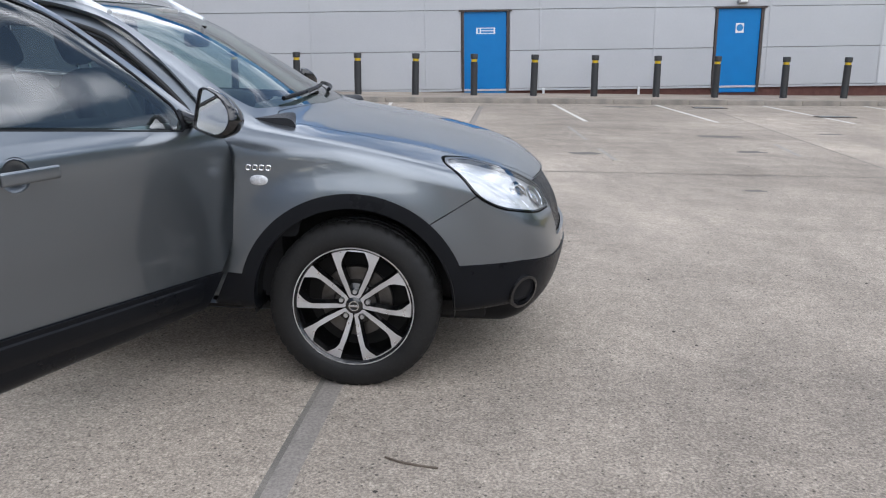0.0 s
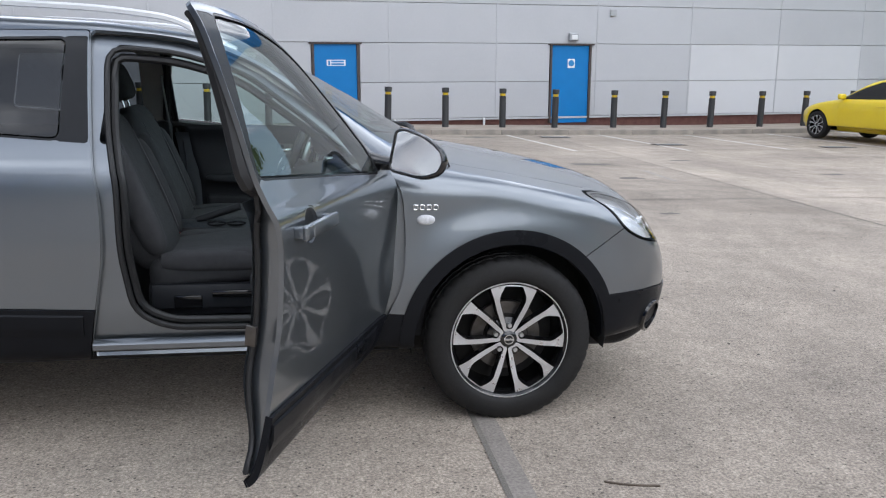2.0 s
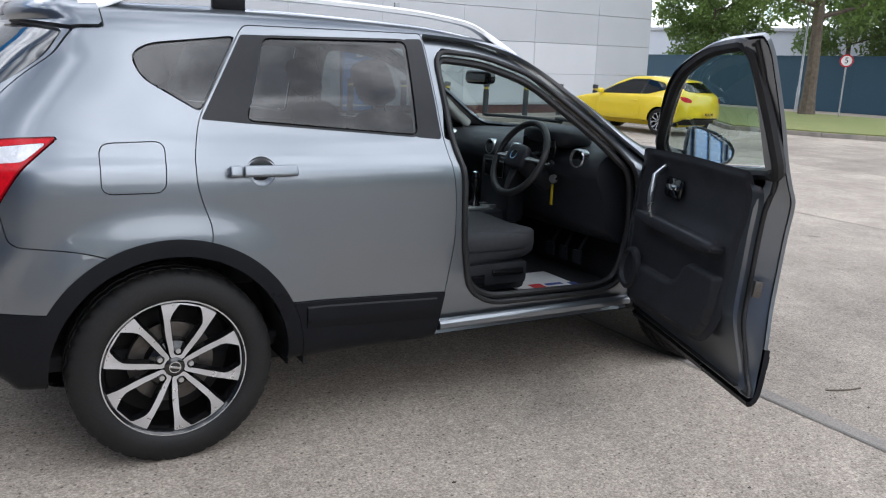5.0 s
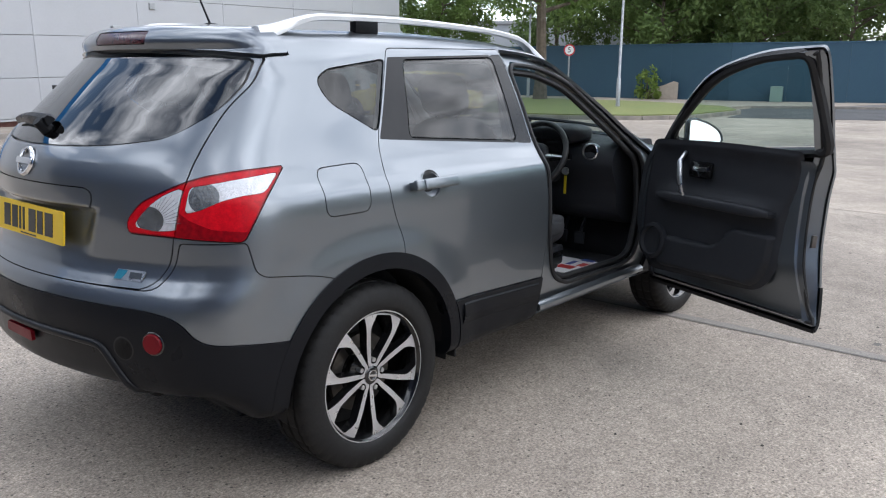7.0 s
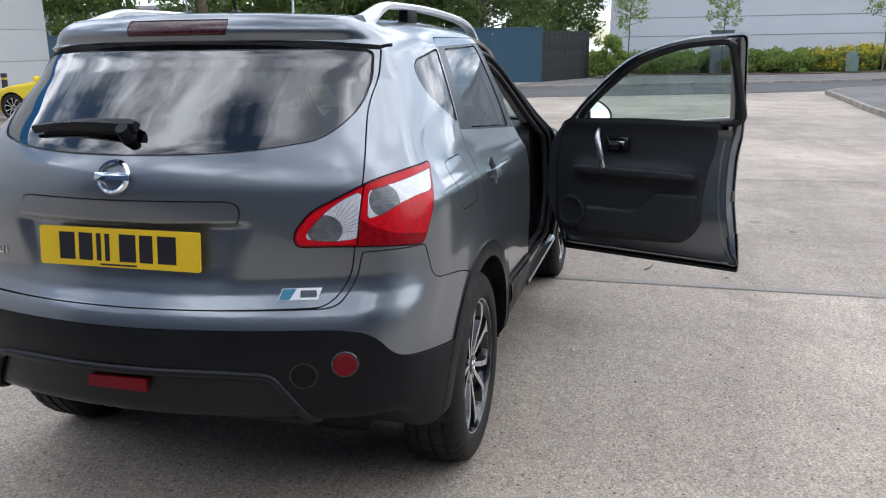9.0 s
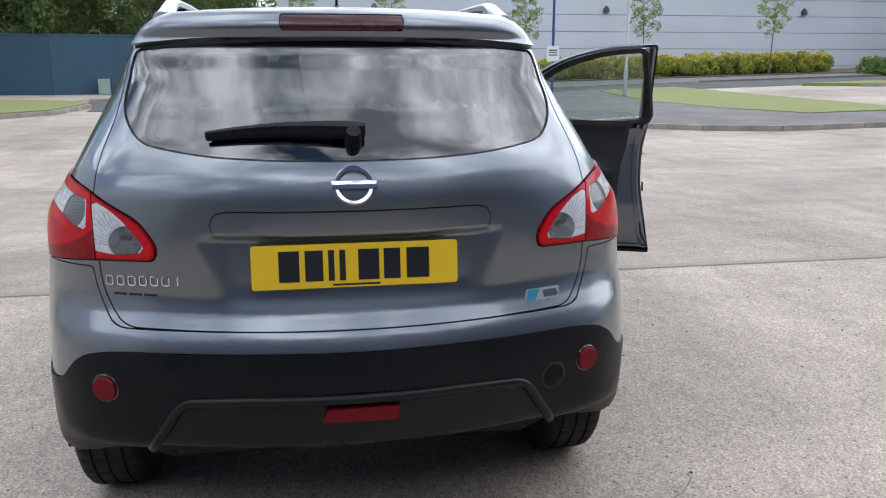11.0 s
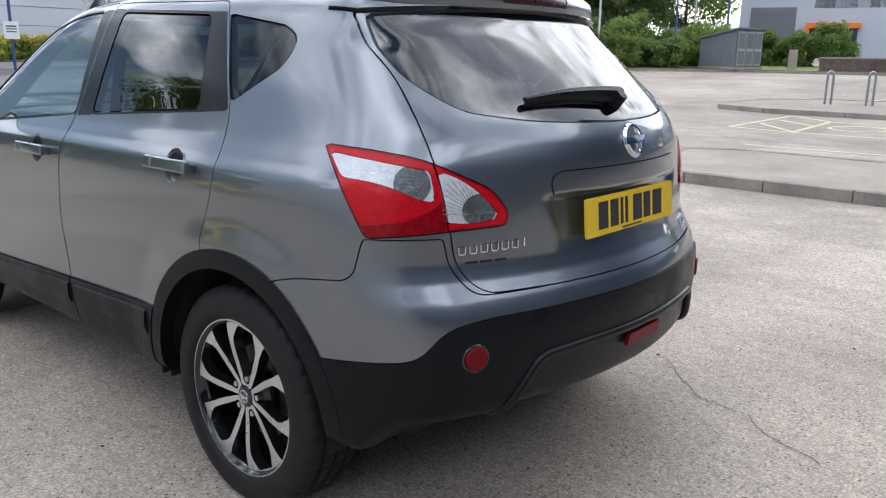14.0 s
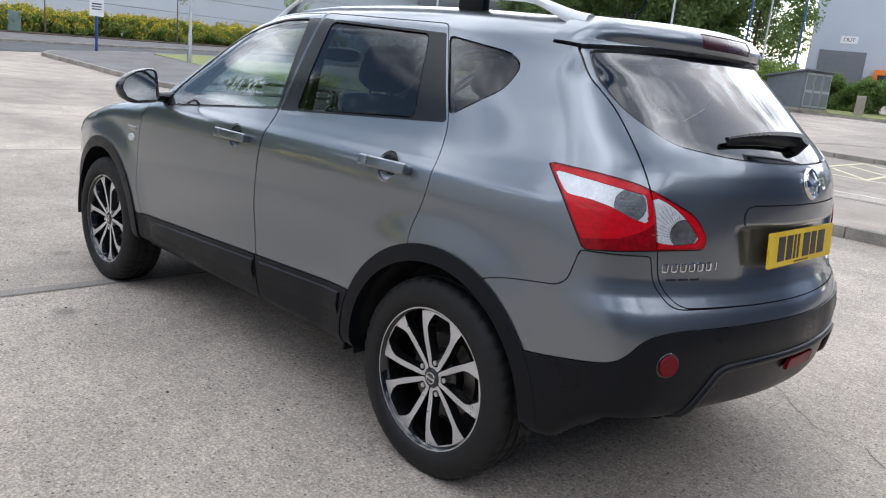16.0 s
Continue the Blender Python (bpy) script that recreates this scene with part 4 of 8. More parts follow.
stop_, lip_ = cut(lip_, lambda p: np.maximum(np.maximum(np.abs(p[:, 1]) - 0.172, np.abs(p[:, 2] - 1.528) - 0.017), p[:, 0] + 0.33), 0.001)
gate = sk.take(near_tail, 0.0018)
GRIP = distance(rounded([(-0.2, 0.994), (0.352, 0.994), (0.360, 1.022), (0.352, 1.046), (0.322, 1.055), (-0.2, 1.056)], [0, 0.004, 0.02, 0.02, 0.02, 0]))
grip_, gate = cut(gate, lambda p: GRIP(*rear_of(p)), 0.0016)
tailgate = CP("tailgate", shell_mesh("tailgate", *gate, PAINT), "grey tailgate")
part("tailgate_grip", shell_mesh("tailgate_grip", *grip_, PAINT, proud=0.0025, lip=0.02), None, tailgate)
CP("spoiler", shell_mesh("spoiler", *lip_, PAINT, proud=0.012, lip=0.03), "grey roof spoiler over the rear window")
bump = sk.take(lambda p: np.maximum(D["bump"](*rear_corner(p)), np.maximum(p[:, 0] + 0.05, 0.2 - p[:, 2] - 0.0 * p[:, 0])), GAP)
bl, pt = cut(bump, lambda p: D["black"](*rear_corner(p)), 0.001)
CP("rear_bumper", shell_mesh("rear_bumper", *pt, PAINT))
ins, bl = cut(bl, lambda p: np.maximum(D["ins"](*rear_of(p)), p[:, 0] + 0.5), 0.002)
CP("rear_bumper_lower", shell_mesh("rear_bumper_lower", *bl, CLAD, proud=0.006), "black textured lower bumper")
CP("bumper_insert", shell_mesh("bumper_insert", *ins, INSERT_BLACK, proud=-0.004, lip=0.03))
head = sk.take(lambda p: np.maximum(D["head"](*front_corner(p)), 2.5 - p[:, 0]), 0.003)
bonnet = sk.take(lambda p: np.maximum(np.maximum(D["bon"](*plan_of(p)), 2.2 - p[:, 0]), 0.80 - p[:, 2]), GAP)
CP("bonnet", shell_mesh("bonnet", *bonnet, PAINT))
nose = sk.take(lambda p: np.maximum(D["seam"](*side_of(p)), 2.7 - p[:, 0]), GAP)
nb, npnt = cut(nose, lambda p: D["nblack"](*side_of(p)), 0.001)
grl, npnt = cut(npnt, lambda p: np.maximum(np.maximum(np.abs(p[:, 1]) - 0.42, 0.56 - p[:, 2]), p[:, 2] - 0.80), 0.002)
CP("front_bumper", shell_mesh("front_bumper", *npnt, PAINT))
CP("front_bumper_lower", shell_mesh("front_bumper_lower", *nb, CLAD, proud=0.006), "black textured lower bumper")
GRILLE = material("black_mesh_grille", (0.012, 0.012, 0.013), 0.4, 0, bump=1.0, bump_scale=90.0, bump_dist=0.01)
CP("grille", shell_mesh("grille", *grl, GRILLE, proud=-0.02), "black mesh grille")
side_names = {1: "left", -1: "right"}
qg = halves(sk.take(lambda p: np.maximum(D["qg"](*side_of(p)), on_side(p)), 0.003))
rg = halves(sk.take(lambda p: np.maximum(D["rg"](*side_of(p)), on_side(p)), 0.003))
fg = halves(sk.take(lambda p: np.maximum(D["fg"](*side_of(p)), on_side(p)), 0.003))
rear_trim = halves(sk.take(lambda p: np.maximum(np.minimum.reduce([D["cp"](*side_of(p)), D["br"](*side_of(p)), D["rg"](*side_of(p)) - 0.011]), on_side(p)), 0.0))
front_trim = halves(sk.take(lambda p: np.maximum(np.minimum(D["bf"](*side_of(p)), D["fg"](*side_of(p)) - 0.009), on_side(p)), 0.0))
sl = halves(sk.take(lambda p: np.maximum(D["sail"](*side_of(p)), on_side(p)), 0.001))
rd = halves(sk.take(lambda p: np.maximum(D["rd"](*side_of(p)), on_side(p))))
fd = halves(sk.take(lambda p: np.maximum(D["fd"](*side_of(p)), on_side(p))))
flap = sk.take(lambda p: np.maximum(D["flap"](*side_of(p)), p[:, 1] + 0.5))
skirt = sk.take(lambda p: np.maximum(p[:, 2] - sill_line(p[:, 0]), np.maximum(-2.4 - 0 * p[:, 0], 0.55 - np.abs(p[:, 1]))), 0.0)
sill_r, skirt = cut(skirt, lambda p: np.maximum(np.maximum(1.03 - p[:, 0], p[:, 0] - 2.07), np.maximum(0.30 - p[:, 2], p[:, 1] + 0.7)), 0.001)
CP("sill_panel", shell_mesh("sill_panel", *sill_r, PAINT), "grey painted sill under the open door")
bm = bmesh.new()
rows_ = []
for x_ in np.linspace(1.035, 2.06, 24):
    q_ = settle(np.array([[x_, -0.86, 0.40]]))[0]
    y_ = q_[1]
    rows_.append([bm.verts.new((x_, y_ + dy, z_)) for dy, z_ in ((0.010, 0.400), (-0.010, 0.392), (-0.018, 0.384), (-0.018, 0.366), (-0.012, 0.360), (0.010, 0.352))])
for p, q in zip(rows_, rows_[1:]):
    for k in range(5):
        bm.faces.new((p[k], p[k + 1], q[k + 1], q[k]))
bm.faces.new(rows_[0])
bm.faces.new(rows_[-1][::-1])
part("sill_ledge", bm, PAINT, car, "grey painted ledge along the sill", smooth=True)
CP("fuel_flap", shell_mesh("fuel_flap", *flap, PAINT))
CP("sill", shell_mesh("sill", *skirt, CLAD))
CP("body", shell_mesh("body", sk.v, sk.f, PAINT), "grey metallic body shell")

# the lining behind the gaps, open at the glass, the wheels and the driver's door
LN = slope(TRI_V)
LN /= np.linalg.norm(LN, axis=1, keepdims=True)


def lining_field(p):
    x, y, z = p.T
    holes = np.minimum.reduce([
        np.maximum(D["qg"](*side_of(p)) - 0.0, on_side(p)), np.maximum(D["rg"](*side_of(p)), on_side(p)), np.maximum(D["fg"](*side_of(p)), on_side(p)),
        np.maximum(D["rs"](*rear_of(p)) + 0.02, x + 0.2), np.maximum(np.maximum(D["ws"](*plan_of(p)), 1.09 - z), 1.2 - x), arch(p, 0.41),
        np.maximum(D["ap"](*side_of(p)), y + 0.5)])
    return -holes


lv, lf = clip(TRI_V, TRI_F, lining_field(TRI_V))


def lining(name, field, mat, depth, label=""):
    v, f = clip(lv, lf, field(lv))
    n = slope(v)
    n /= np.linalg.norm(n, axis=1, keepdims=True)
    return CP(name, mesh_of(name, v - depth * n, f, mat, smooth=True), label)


jamb = lambda p: np.maximum(D["fd"](*side_of(p)) - 0.01, p[:, 1] + 0.5)
lining("door_jamb", jamb, PAINT, 0.030, "grey painted door aperture")
lining("headlining", lambda p: np.maximum(-jamb(p), 1.10 - p[:, 2]), HEADLINE, 0.030, "pale grey roof lining")
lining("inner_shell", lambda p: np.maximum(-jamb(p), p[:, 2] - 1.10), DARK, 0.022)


def on_surface(x, z, s, off=0.0):
    """A place on the car's flank."""
    p = np.array([[x, s * 1.0, z]])
    for _ in range(40):
        f = body(p)
        p[:, 1] -= s * f * 0.8
        if abs(f[0]) < 2e-6:
            break
    n = slope(p)[0]
    return Vector(p[0]) + Vector(n).normalized() * off, Vector(n).normalized()


def on_tail(y, z, off=0.0):
    p = np.array([[-1.0, y, z]])
    for _ in range(60):
        f = body(p)
        p[:, 0] += f * 0.6
        if abs(f[0]) < 2e-6:
            break
    n = Vector(slope(p)[0]).normalized()
    return Vector(p[0]) + n * off, n


def facing(place, normal, up=(0, 0, 1)):
    """A pose whose z looks along the normal and whose y is upright."""
    z = Vector(normal).normalized()
    x = Vector(up).cross(z).normalized()
    y = z.cross(x)
    return Matrix((( x.x, y.x, z.x, place[0]), (x.y, y.y, z.y, place[1]), (x.z, y.z, z.z, place[2]), (0, 0, 0, 1)))


# ---- doors ----
def door_handle(x0, x1, z, s, parent, inv):
    a, n = on_surface((x0 + x1) / 2, z, s)
    m = inv @ facing(a, n)
    L = (x1 - x0) / 2
    bm = bmesh.new()
    lathe(bm, [(0.0, -0.026), (0.030, -0.023), (0.047, -0.013), (0.055, -0.003)], 32)
    part("handle_bowl", bm, PAINT, parent, smooth=True, m=m)
    bm = bmesh.new()
    box(bm, -L, -L + 0.046, -0.020, 0.020, 0.020, 0.038, 0.008, seg=3)
    box(bm, -L + 0.048, L, -0.020, 0.020, 0.020, 0.038, 0.008, seg=3)
    box(bm, -L, -L + 0.035, -0.015, 0.015, -0.004, 0.026, 0.004)
    box(bm, L - 0.035, L, -0.015, 0.015, -0.004, 0.026, 0.004)
    part("door_handle", bm, PAINT, parent, "grey painted pull handle", smooth=True, m=m)




def mirror(s, parent, inv):
    """A door mirror: black shell, stalk and a real mirror."""
    base, n = on_surface(2.03, 1.075, s)
    c = Vector((1.955, s * 0.968, 1.128))
    face = facing(c, Vector((-1, -s * 0.26, 0.17)))
    side = 1 if (face.to_3x3() @ Vector((1, 0, 0))).y * s > 0 else -1
    pts = rounded([(-0.088, -0.066), (0.045, -0.072), (0.098, -0.046), (0.112, -0.008), (0.092, 0.028), (0.030, 0.062), (-0.055, 0.078), (-0.088, 0.070)],
                  [0.022, 0.05, 0.04, 0.03, 0.04, 0.06, 0.03, 0.022])
    pts = np.array([(side * a, b) for a, b in pts][::side])
    bm = bmesh.new()
    rings = []
    for by, k, d in ((-0.004, 1.0, -0.006), (-0.001, 1.0, 0.004), (0.004, 1.0, 0.004), (0.009, 1.0, -0.004), (0.010, 1.0, -0.025), (0.004, 0.97, -0.052), (-0.004, 0.86, -0.076), (-0.010, 0.62, -0.094), (-0.010, 0.30, -0.102)):
        rings.append([bm.verts.new(face @ Vector((k * u, k * v, d))) for u, v in grown(pts, by)])
    for p, q in zip(rings, rings[1:]):
        for i in range(len(p)):
            bm.faces.new((p[i], p[(i + 1) % len(p)], q[(i + 1) % len(p)], q[i]))
    bm.faces.new(rings[-1])
    part("mirror_shell", bm, GLOSSBLACK, parent, "black door mirror shell", smooth=True, m=inv)
    bm = bmesh.new()
    tube(bm, [base + Vector((-0.02, -s * 0.03, 0.005)), base + Vector((-0.03, s * 0.03, 0.002)), c + Vector((0.05, -s * 0.06, -0.050))], [0.030, 0.026, 0.022], 10)
    part("mirror_stalk", bm, GLOSSBLACK, parent, smooth=True, m=inv)
    bm = bmesh.new()
    prism(bm, [tuple(q) for q in grown(pts, -0.0035)], -0.006, -0.003, m=face)
    part("mirror_glass", bm, MIRROR, parent, "mirror glass", m=inv)


MIRROR = material("mirror_silver", (0.90, 0.91, 0.92), 0.0, 1.0, (0.90, 0.91, 0.92), rough_vary=0)


def blob(bm, c, size, e1=0.4, e2=0.4, seg=24, rings=14, m=None):
    """A rounded block or cushion: a ball pulled towards a box."""
    def pw(v, e):
        return math.copysign(abs(v) ** e, v)
    c = Vector(c)
    rows = []
    for i in range(rings + 1):
        a = -math.pi / 2 + math.pi * i / rings
        row = []
        for j in range(seg):
            b = 2 * math.pi * j / seg
            q = Vector((size[0] * pw(math.cos(a), e1) * pw(math.cos(b), e2), size[1] * pw(math.cos(a), e1) * pw(math.sin(b), e2), size[2] * pw(math.sin(a), e1)))
            row.append(q)
        rows.append(row)
    vs = []
    for i, row in enumerate(rows):
        if i in (0, rings):
            p = c + Vector((0, 0, row[0].z))
            vs.append([bm.verts.new(m @ p if m else p)])
        else:
            vs.append([bm.verts.new(m @ (c + q) if m else c + q) for q in row])
    for i in range(rings):
        for j in range(seg):
            k = (j + 1) % seg
            if i == 0:
                bm.faces.new((vs[0][0], vs[1][k], vs[1][j]))
            elif i == rings - 1:
                bm.faces.new((vs[i][j], vs[i][k], vs[i + 1][0]))
            else:
                bm.faces.new((vs[i][j], vs[i][k], vs[i + 1][k], vs[i + 1][j]))
    return bm


LEAN = 6.15   # the hinges' lean


def door(name, s, skin_piece, glass_piece, glass_mat, posts, handle, outline, swing=0.0, label=""):
    """A car door: painted skin, lower cladding, pane, posts, handle, frame and inner trim."""
    hc, _ = on_surface((handle[0] + handle[1]) / 2, handle[2], s)
    skin_piece = clip(*skin_piece, 0.049 - np.linalg.norm(skin_piece[0] - np.array(hc), axis=1))
    clad, paint = cut(skin_piece, lambda p: p[:, 2] - sill_line(p[:, 0]), 0.001)
    hinge = Vector((2.17, s * 0.845, 0))
    turn = Matrix()
    if swing:
        turn = (Matrix.Translation(hinge + Vector((-0.081, 0.004, 0.409))) @ Matrix.Rotation(radians(swing), 4, "Z") @ Matrix.Rotation(radians(-0.3), 4, "Y")
                @ Matrix.Rotation(radians(LEAN), 4, "X") @ Matrix.Translation(-hinge - Vector((0, 0, 0.4))))
    d = CP(name, shell_mesh(name, *paint, PAINT), label, m=turn)
    inv = Matrix()
    CPd = lambda n, me, lab="": part(n, me, None, d, lab)
    CPd("door_cladding", shell_mesh("door_cladding", *clad, CLAD, proud=0.010, lip=0.02), "black textured lower door cladding")
    pane = CPd("window", shell_mesh("window", *glass_piece, glass_mat, proud=-0.004, lip=0.004), "dark privacy glass" if glass_mat is GLASS_DARK else "clear glass")
    for q in posts:
        CPd("window_post_trim", shell_mesh("window_post_trim", *q, POST_BLACK, proud=-0.001))
    door_handle(*handle, s, d, inv)
    x0, x1 = (1.06, 2.03) if outline is FRONT_DOOR else (0.46, 1.01)
    bm = bmesh.new()
    prev = None
    for x in np.linspace(x0, x1, 26):
        row = []
        fade = min(1.0, (x1 - x) / 0.05 + 0.0) if outline is FRONT_DOOR else 1.0
        top = sill_line(x) - 0.018
        for z, off in ((top, 0.003), (top - 0.006, 0.009), (top - 0.045, 0.012), (top - 0.060, 0.010), (top - 0.085, 0.004)):
            a, nn = on_surface(x, z, s, 0.008 + off * (0.35 + 0.65 * fade))
            row.append(bm.verts.new(a))
        if prev:
            for k in range(4):
                bm.faces.new((prev[k], prev[k + 1], row[k + 1], row[k]))
        else:
            bm.faces.new(row)
        prev = row
    bm.faces.new(prev[::-1])
    part("door_moulding", bm, CLAD, d, "raised black protective moulding", smooth=True)
    # the pane's rubber: a thin seal along the waist
    return d


# ---- wheels ----
def grown(pts, by):
    """An outline moved outwards (or inwards, below zero)."""
    p = np.array(pts)
    a, b = np.roll(p, 1, axis=0), np.roll(p, -1, axis=0)
    t = b - a
    t /= np.maximum(np.linalg.norm(t, axis=1, keepdims=True), 1e-9)
    area = 0.5 * np.sum(p[:, 0] * np.roll(p[:, 1], -1) - np.roll(p[:, 0], -1) * p[:, 1])
    n = np.stack([t[:, 1], -t[:, 0]], 1) * (1 if area > 0 else -1)
    return p + n * by


RIMBLACK = material("gloss_black_wheel_paint", (0.006, 0.006, 0.0065), 0.14, 0, coat=0.5, rough_vary=0.03)


def wheel_rim():
    bm = bmesh.new()
    lathe(bm, [(0.246, -0.088), (0.245, -0.094), (0.241, -0.094), (0.236, -0.089), (0.230, -0.079), (0.221, -0.06), (0.218, 0.07), (0.243, 0.09)], 72, axis="y", ids=[0, 0, 1, 1, 1, 1, 1])
    return part("wheel", bm, [ALLOY, RIMBLACK], car, "machined alloy wheel with five looped spokes and a black tyre", smooth=True)


def wheel_parts(w):
    """An eighteen-inch wheel about its hub, its outer face towards -y."""
    bm = bmesh.new()
    half = [(0.243, 0.086), (0.250, 0.100), (0.263, 0.1065), (0.288, 0.108), (0.312, 0.103), (0.330, 0.094), (0.3405, 0.083)]
    tread = [(0.3445, 0.070), (0.3455, 0.052), (0.338, 0.050), (0.338, 0.043), (0.346, 0.041), (0.3465, 0.008), (0.3385, 0.006)]
    outer = [(r, -h) for r, h in half] + [(r, -h) for r, h in tread]
    profile = outer + [(r, -h) for r, h in outer[::-1]]
    seg = 210
    rings = []
    for k, (r, h) in enumerate(profile):
        ring = []
        for i in range(seg):
            a = 2 * math.pi * i / seg
            q = r
            phase = (i + int(abs(h) * 60)) % 5
            if abs(h) in (0.094, 0.083, 0.070, 0.052) and phase == 0:
                q -= 0.006
            if abs(h) in (0.041, 0.008) and (i + 2) % 7 == 0:
                q -= 0.004
            ring.append(bm.verts.new((q * math.cos(a), h, q * math.sin(a))))
        rings.append(ring)
    for p, q in zip(rings, rings[1:]):
        for i in range(seg):
            bm.faces.new((p[i], p[(i + 1) % seg], q[(i + 1) % seg], q[i]))
    tyre = part("tyre", bm, RUBBER, w, "worn black tyre with a dusty sidewall", smooth=True)
    # the cast face: five looped spokes, machined in front and black in the pockets, inside a thin bright ring
    R = 0.243
    dish = lambda r: -0.070 - 0.014 * float(ramp(r, 0.04, 0.20)) + 0.004 * float(ramp(r, 0.215, 0.243))
    half_in = [(0.072, 0.262), (0.150, 0.460), (0.229, 0.680), (0.218, 0.775), (0.150, 0.930)]
    half_out = [(0.118, 0.190), (0.245, 0.470), (0.318, 0.690), (0.393, 0.872)]
    opening = [(0.0, 0.168), (0.058, 0.190)] + half_in + [(-u, v) for u, v in half_in[::-1]] + [(-0.058, 0.190)]
    tips = [(0.958 * math.sin(q), 0.958 * math.cos(q)) for q in np.radians(np.linspace(22.5, -22.5, 11))]
    outline = [(0.0, 0.108), (0.090, 0.132)] + half_out + tips + [(-u, v) for u, v in half_out[::-1]] + [(-0.090, 0.132)]
    opening = rounded(opening, [0.04, 0.04, 0.03, 0.1, 0.05, 0.05, 0.03, 0.03, 0.05, 0.05, 0.1, 0.03, 0.04], 4)
    outline = rounded(outline, [0.06, 0.05, 0.05, 0.1, 0.1, 0.0] + [0.0] * len(tips) + [0.0, 0.1, 0.1, 0.05, 0.05], 4)
    for k in range(5):
        c_, s_ = math.cos(radians(72 * k)), math.sin(radians(72 * k))
        bm = bmesh.new()
        edges, rims = [], []
        for pts, by in ((outline, 0.030), (opening, -0.034)):
            pts = np.array(pts)
            low = grown(pts, by)
            top = [bm.verts.new((R * (c_ * u + s_ * v), dish(R * math.hypot(u, v)), R * (-s_ * u + c_ * v))) for u, v in pts]
            lo = [bm.verts.new((R * (c_ * u + s_ * v), dish(R * math.hypot(u, v)) + 0.030, R * (-s_ * u + c_ * v))) for u, v in low]
            edges += [bm.edges.new((top[i], top[(i + 1) % len(top)])) for i in range(len(top))]
            rims.append((top, lo))
        bmesh.ops.triangle_fill(bm, use_beauty=True, edges=edges, normal=(0, -1, 0))
        for top, lo in rims:
            for i in range(len(top)):
                bm.faces.new((top[i], top[(i + 1) % len(top)], lo[(i + 1) % len(lo)], lo[i])).material_index = 1
        part("spoke_loop", bm, [ALLOY, RIMBLACK], w, "machined alloy spoke loop with black pockets", smooth=True)
    bm = bmesh.new()
    lathe(bm, [(0.2335, -0.050), (0.2325, -0.0795), (0.2345, -0.0815), (0.2420, -0.0830), (0.2440, -0.0800)], 90, axis="y", ids=[1, 0, 0, 1])
    part("rim_ring", bm, [ALLOY, RIMBLACK], w, smooth=True)
    bm = bmesh.new()
    lathe(bm, [(0.0, -0.055), (0.034, -0.055), (0.060, -0.050), (0.085, -0.040), (0.095, -0.02), (0.095, 0.06), (0.0, 0.06)], 30, axis="y")
    part("hub", bm, RIMBLACK, w, smooth=True)
    bm = bmesh.new()
    lathe(bm, [(0.0, -0.076), (0.028, -0.075), (0.035, -0.070), (0.036, -0.052)], 28, axis="y")
    cap = part("centre_cap", bm, GLOSSBLACK, w, "black centre cap with a silver ring badge", smooth=True)
    bm = bmesh.new()
    lathe(bm, [(0.0165, -0.0755), (0.0175, -0.0785), (0.0205, -0.0785), (0.0215, -0.0745)], 24, axis="y")
    box(bm, -0.021, 0.021, -0.0795, -0.0750, -0.004, 0.004, 0.001)
    part("badge", bm, CHROME, w, smooth=True)
    for k in range(5):
        bm = bmesh.new()
        a = radians(90 + 72 * k)
        x_, z_ = 0.0565 * math.cos(a), 0.0565 * math.sin(a)
        bmesh.ops.create_cone(bm, cap_ends=True, segments=6, radius1=0.0085, radius2=0.0095, depth=0.03, matrix=pose(x_, -0.056, z_, 90))
        part("wheel_nut", bm, SATIN, w)
    bm = bmesh.new()
    lathe(bm, [(0.08, -0.012), (0.146, -0.012), (0.146, 0.012), (0.08, 0.012)], 40, axis="y")
    part("brake_disc", bm, DISC, w)
    bm = bmesh.new()
    lathe(bm, [(0.0, 0.075), (0.225, 0.078)], 30, axis="y")
    part("back_plate", bm, DARK, w)


HUB_Y = 0.768
first_wheel = wheel_rim()
wheel_parts(first_wheel)
first_wheel.matrix_basis = pose(2.63, -HUB_Y, 0.340, 0, 3, 0)
for x_, s_, ang in ((0.0, -1, 14), (0.0, 1, 8), (2.63, 1, 40)):
    copy_thing(first_wheel, pose(x_, s_ * HUB_Y, 0.340, 0, ang, 0 if s_ < 0 else 180))


# ---- the doors in place ----
rear_left = door("rear_door", 1, rd[1], rg[1], GLASS_DARK, [rear_trim[1]], (0.175, 0.415, 1.015), REAR_DOOR, label="closed grey rear door")
rear_right = door("rear_door", -1, rd[-1], rg[-1], GLASS_DARK, [rear_trim[-1]], (0.185, 0.425, 1.015), REAR_DOOR, label="closed grey rear door")
front_left = door("front_door", 1, fd[1], fg[1], GLASS_CLEAR, [front_trim[1], sl[1]], (1.16, 1.40, 0.985), FRONT_DOOR, label="closed grey front door")
front_right = door("front_door", -1, fd[-1], fg[-1], GLASS_CLEAR, [front_trim[-1], sl[-1]], (1.16, 1.40, 0.985), FRONT_DOOR, swing=68.8, label="grey driver's door standing wide open")
mirror(1, front_left, Matrix())
mirror(-1, front_right, Matrix())
for s_, q in qg.items():
    CP("quarter_window", shell_mesh("quarter_window", *q, GLASS_DARK, proud=-0.003, lip=0.004), "dark tinted fixed quarter window")


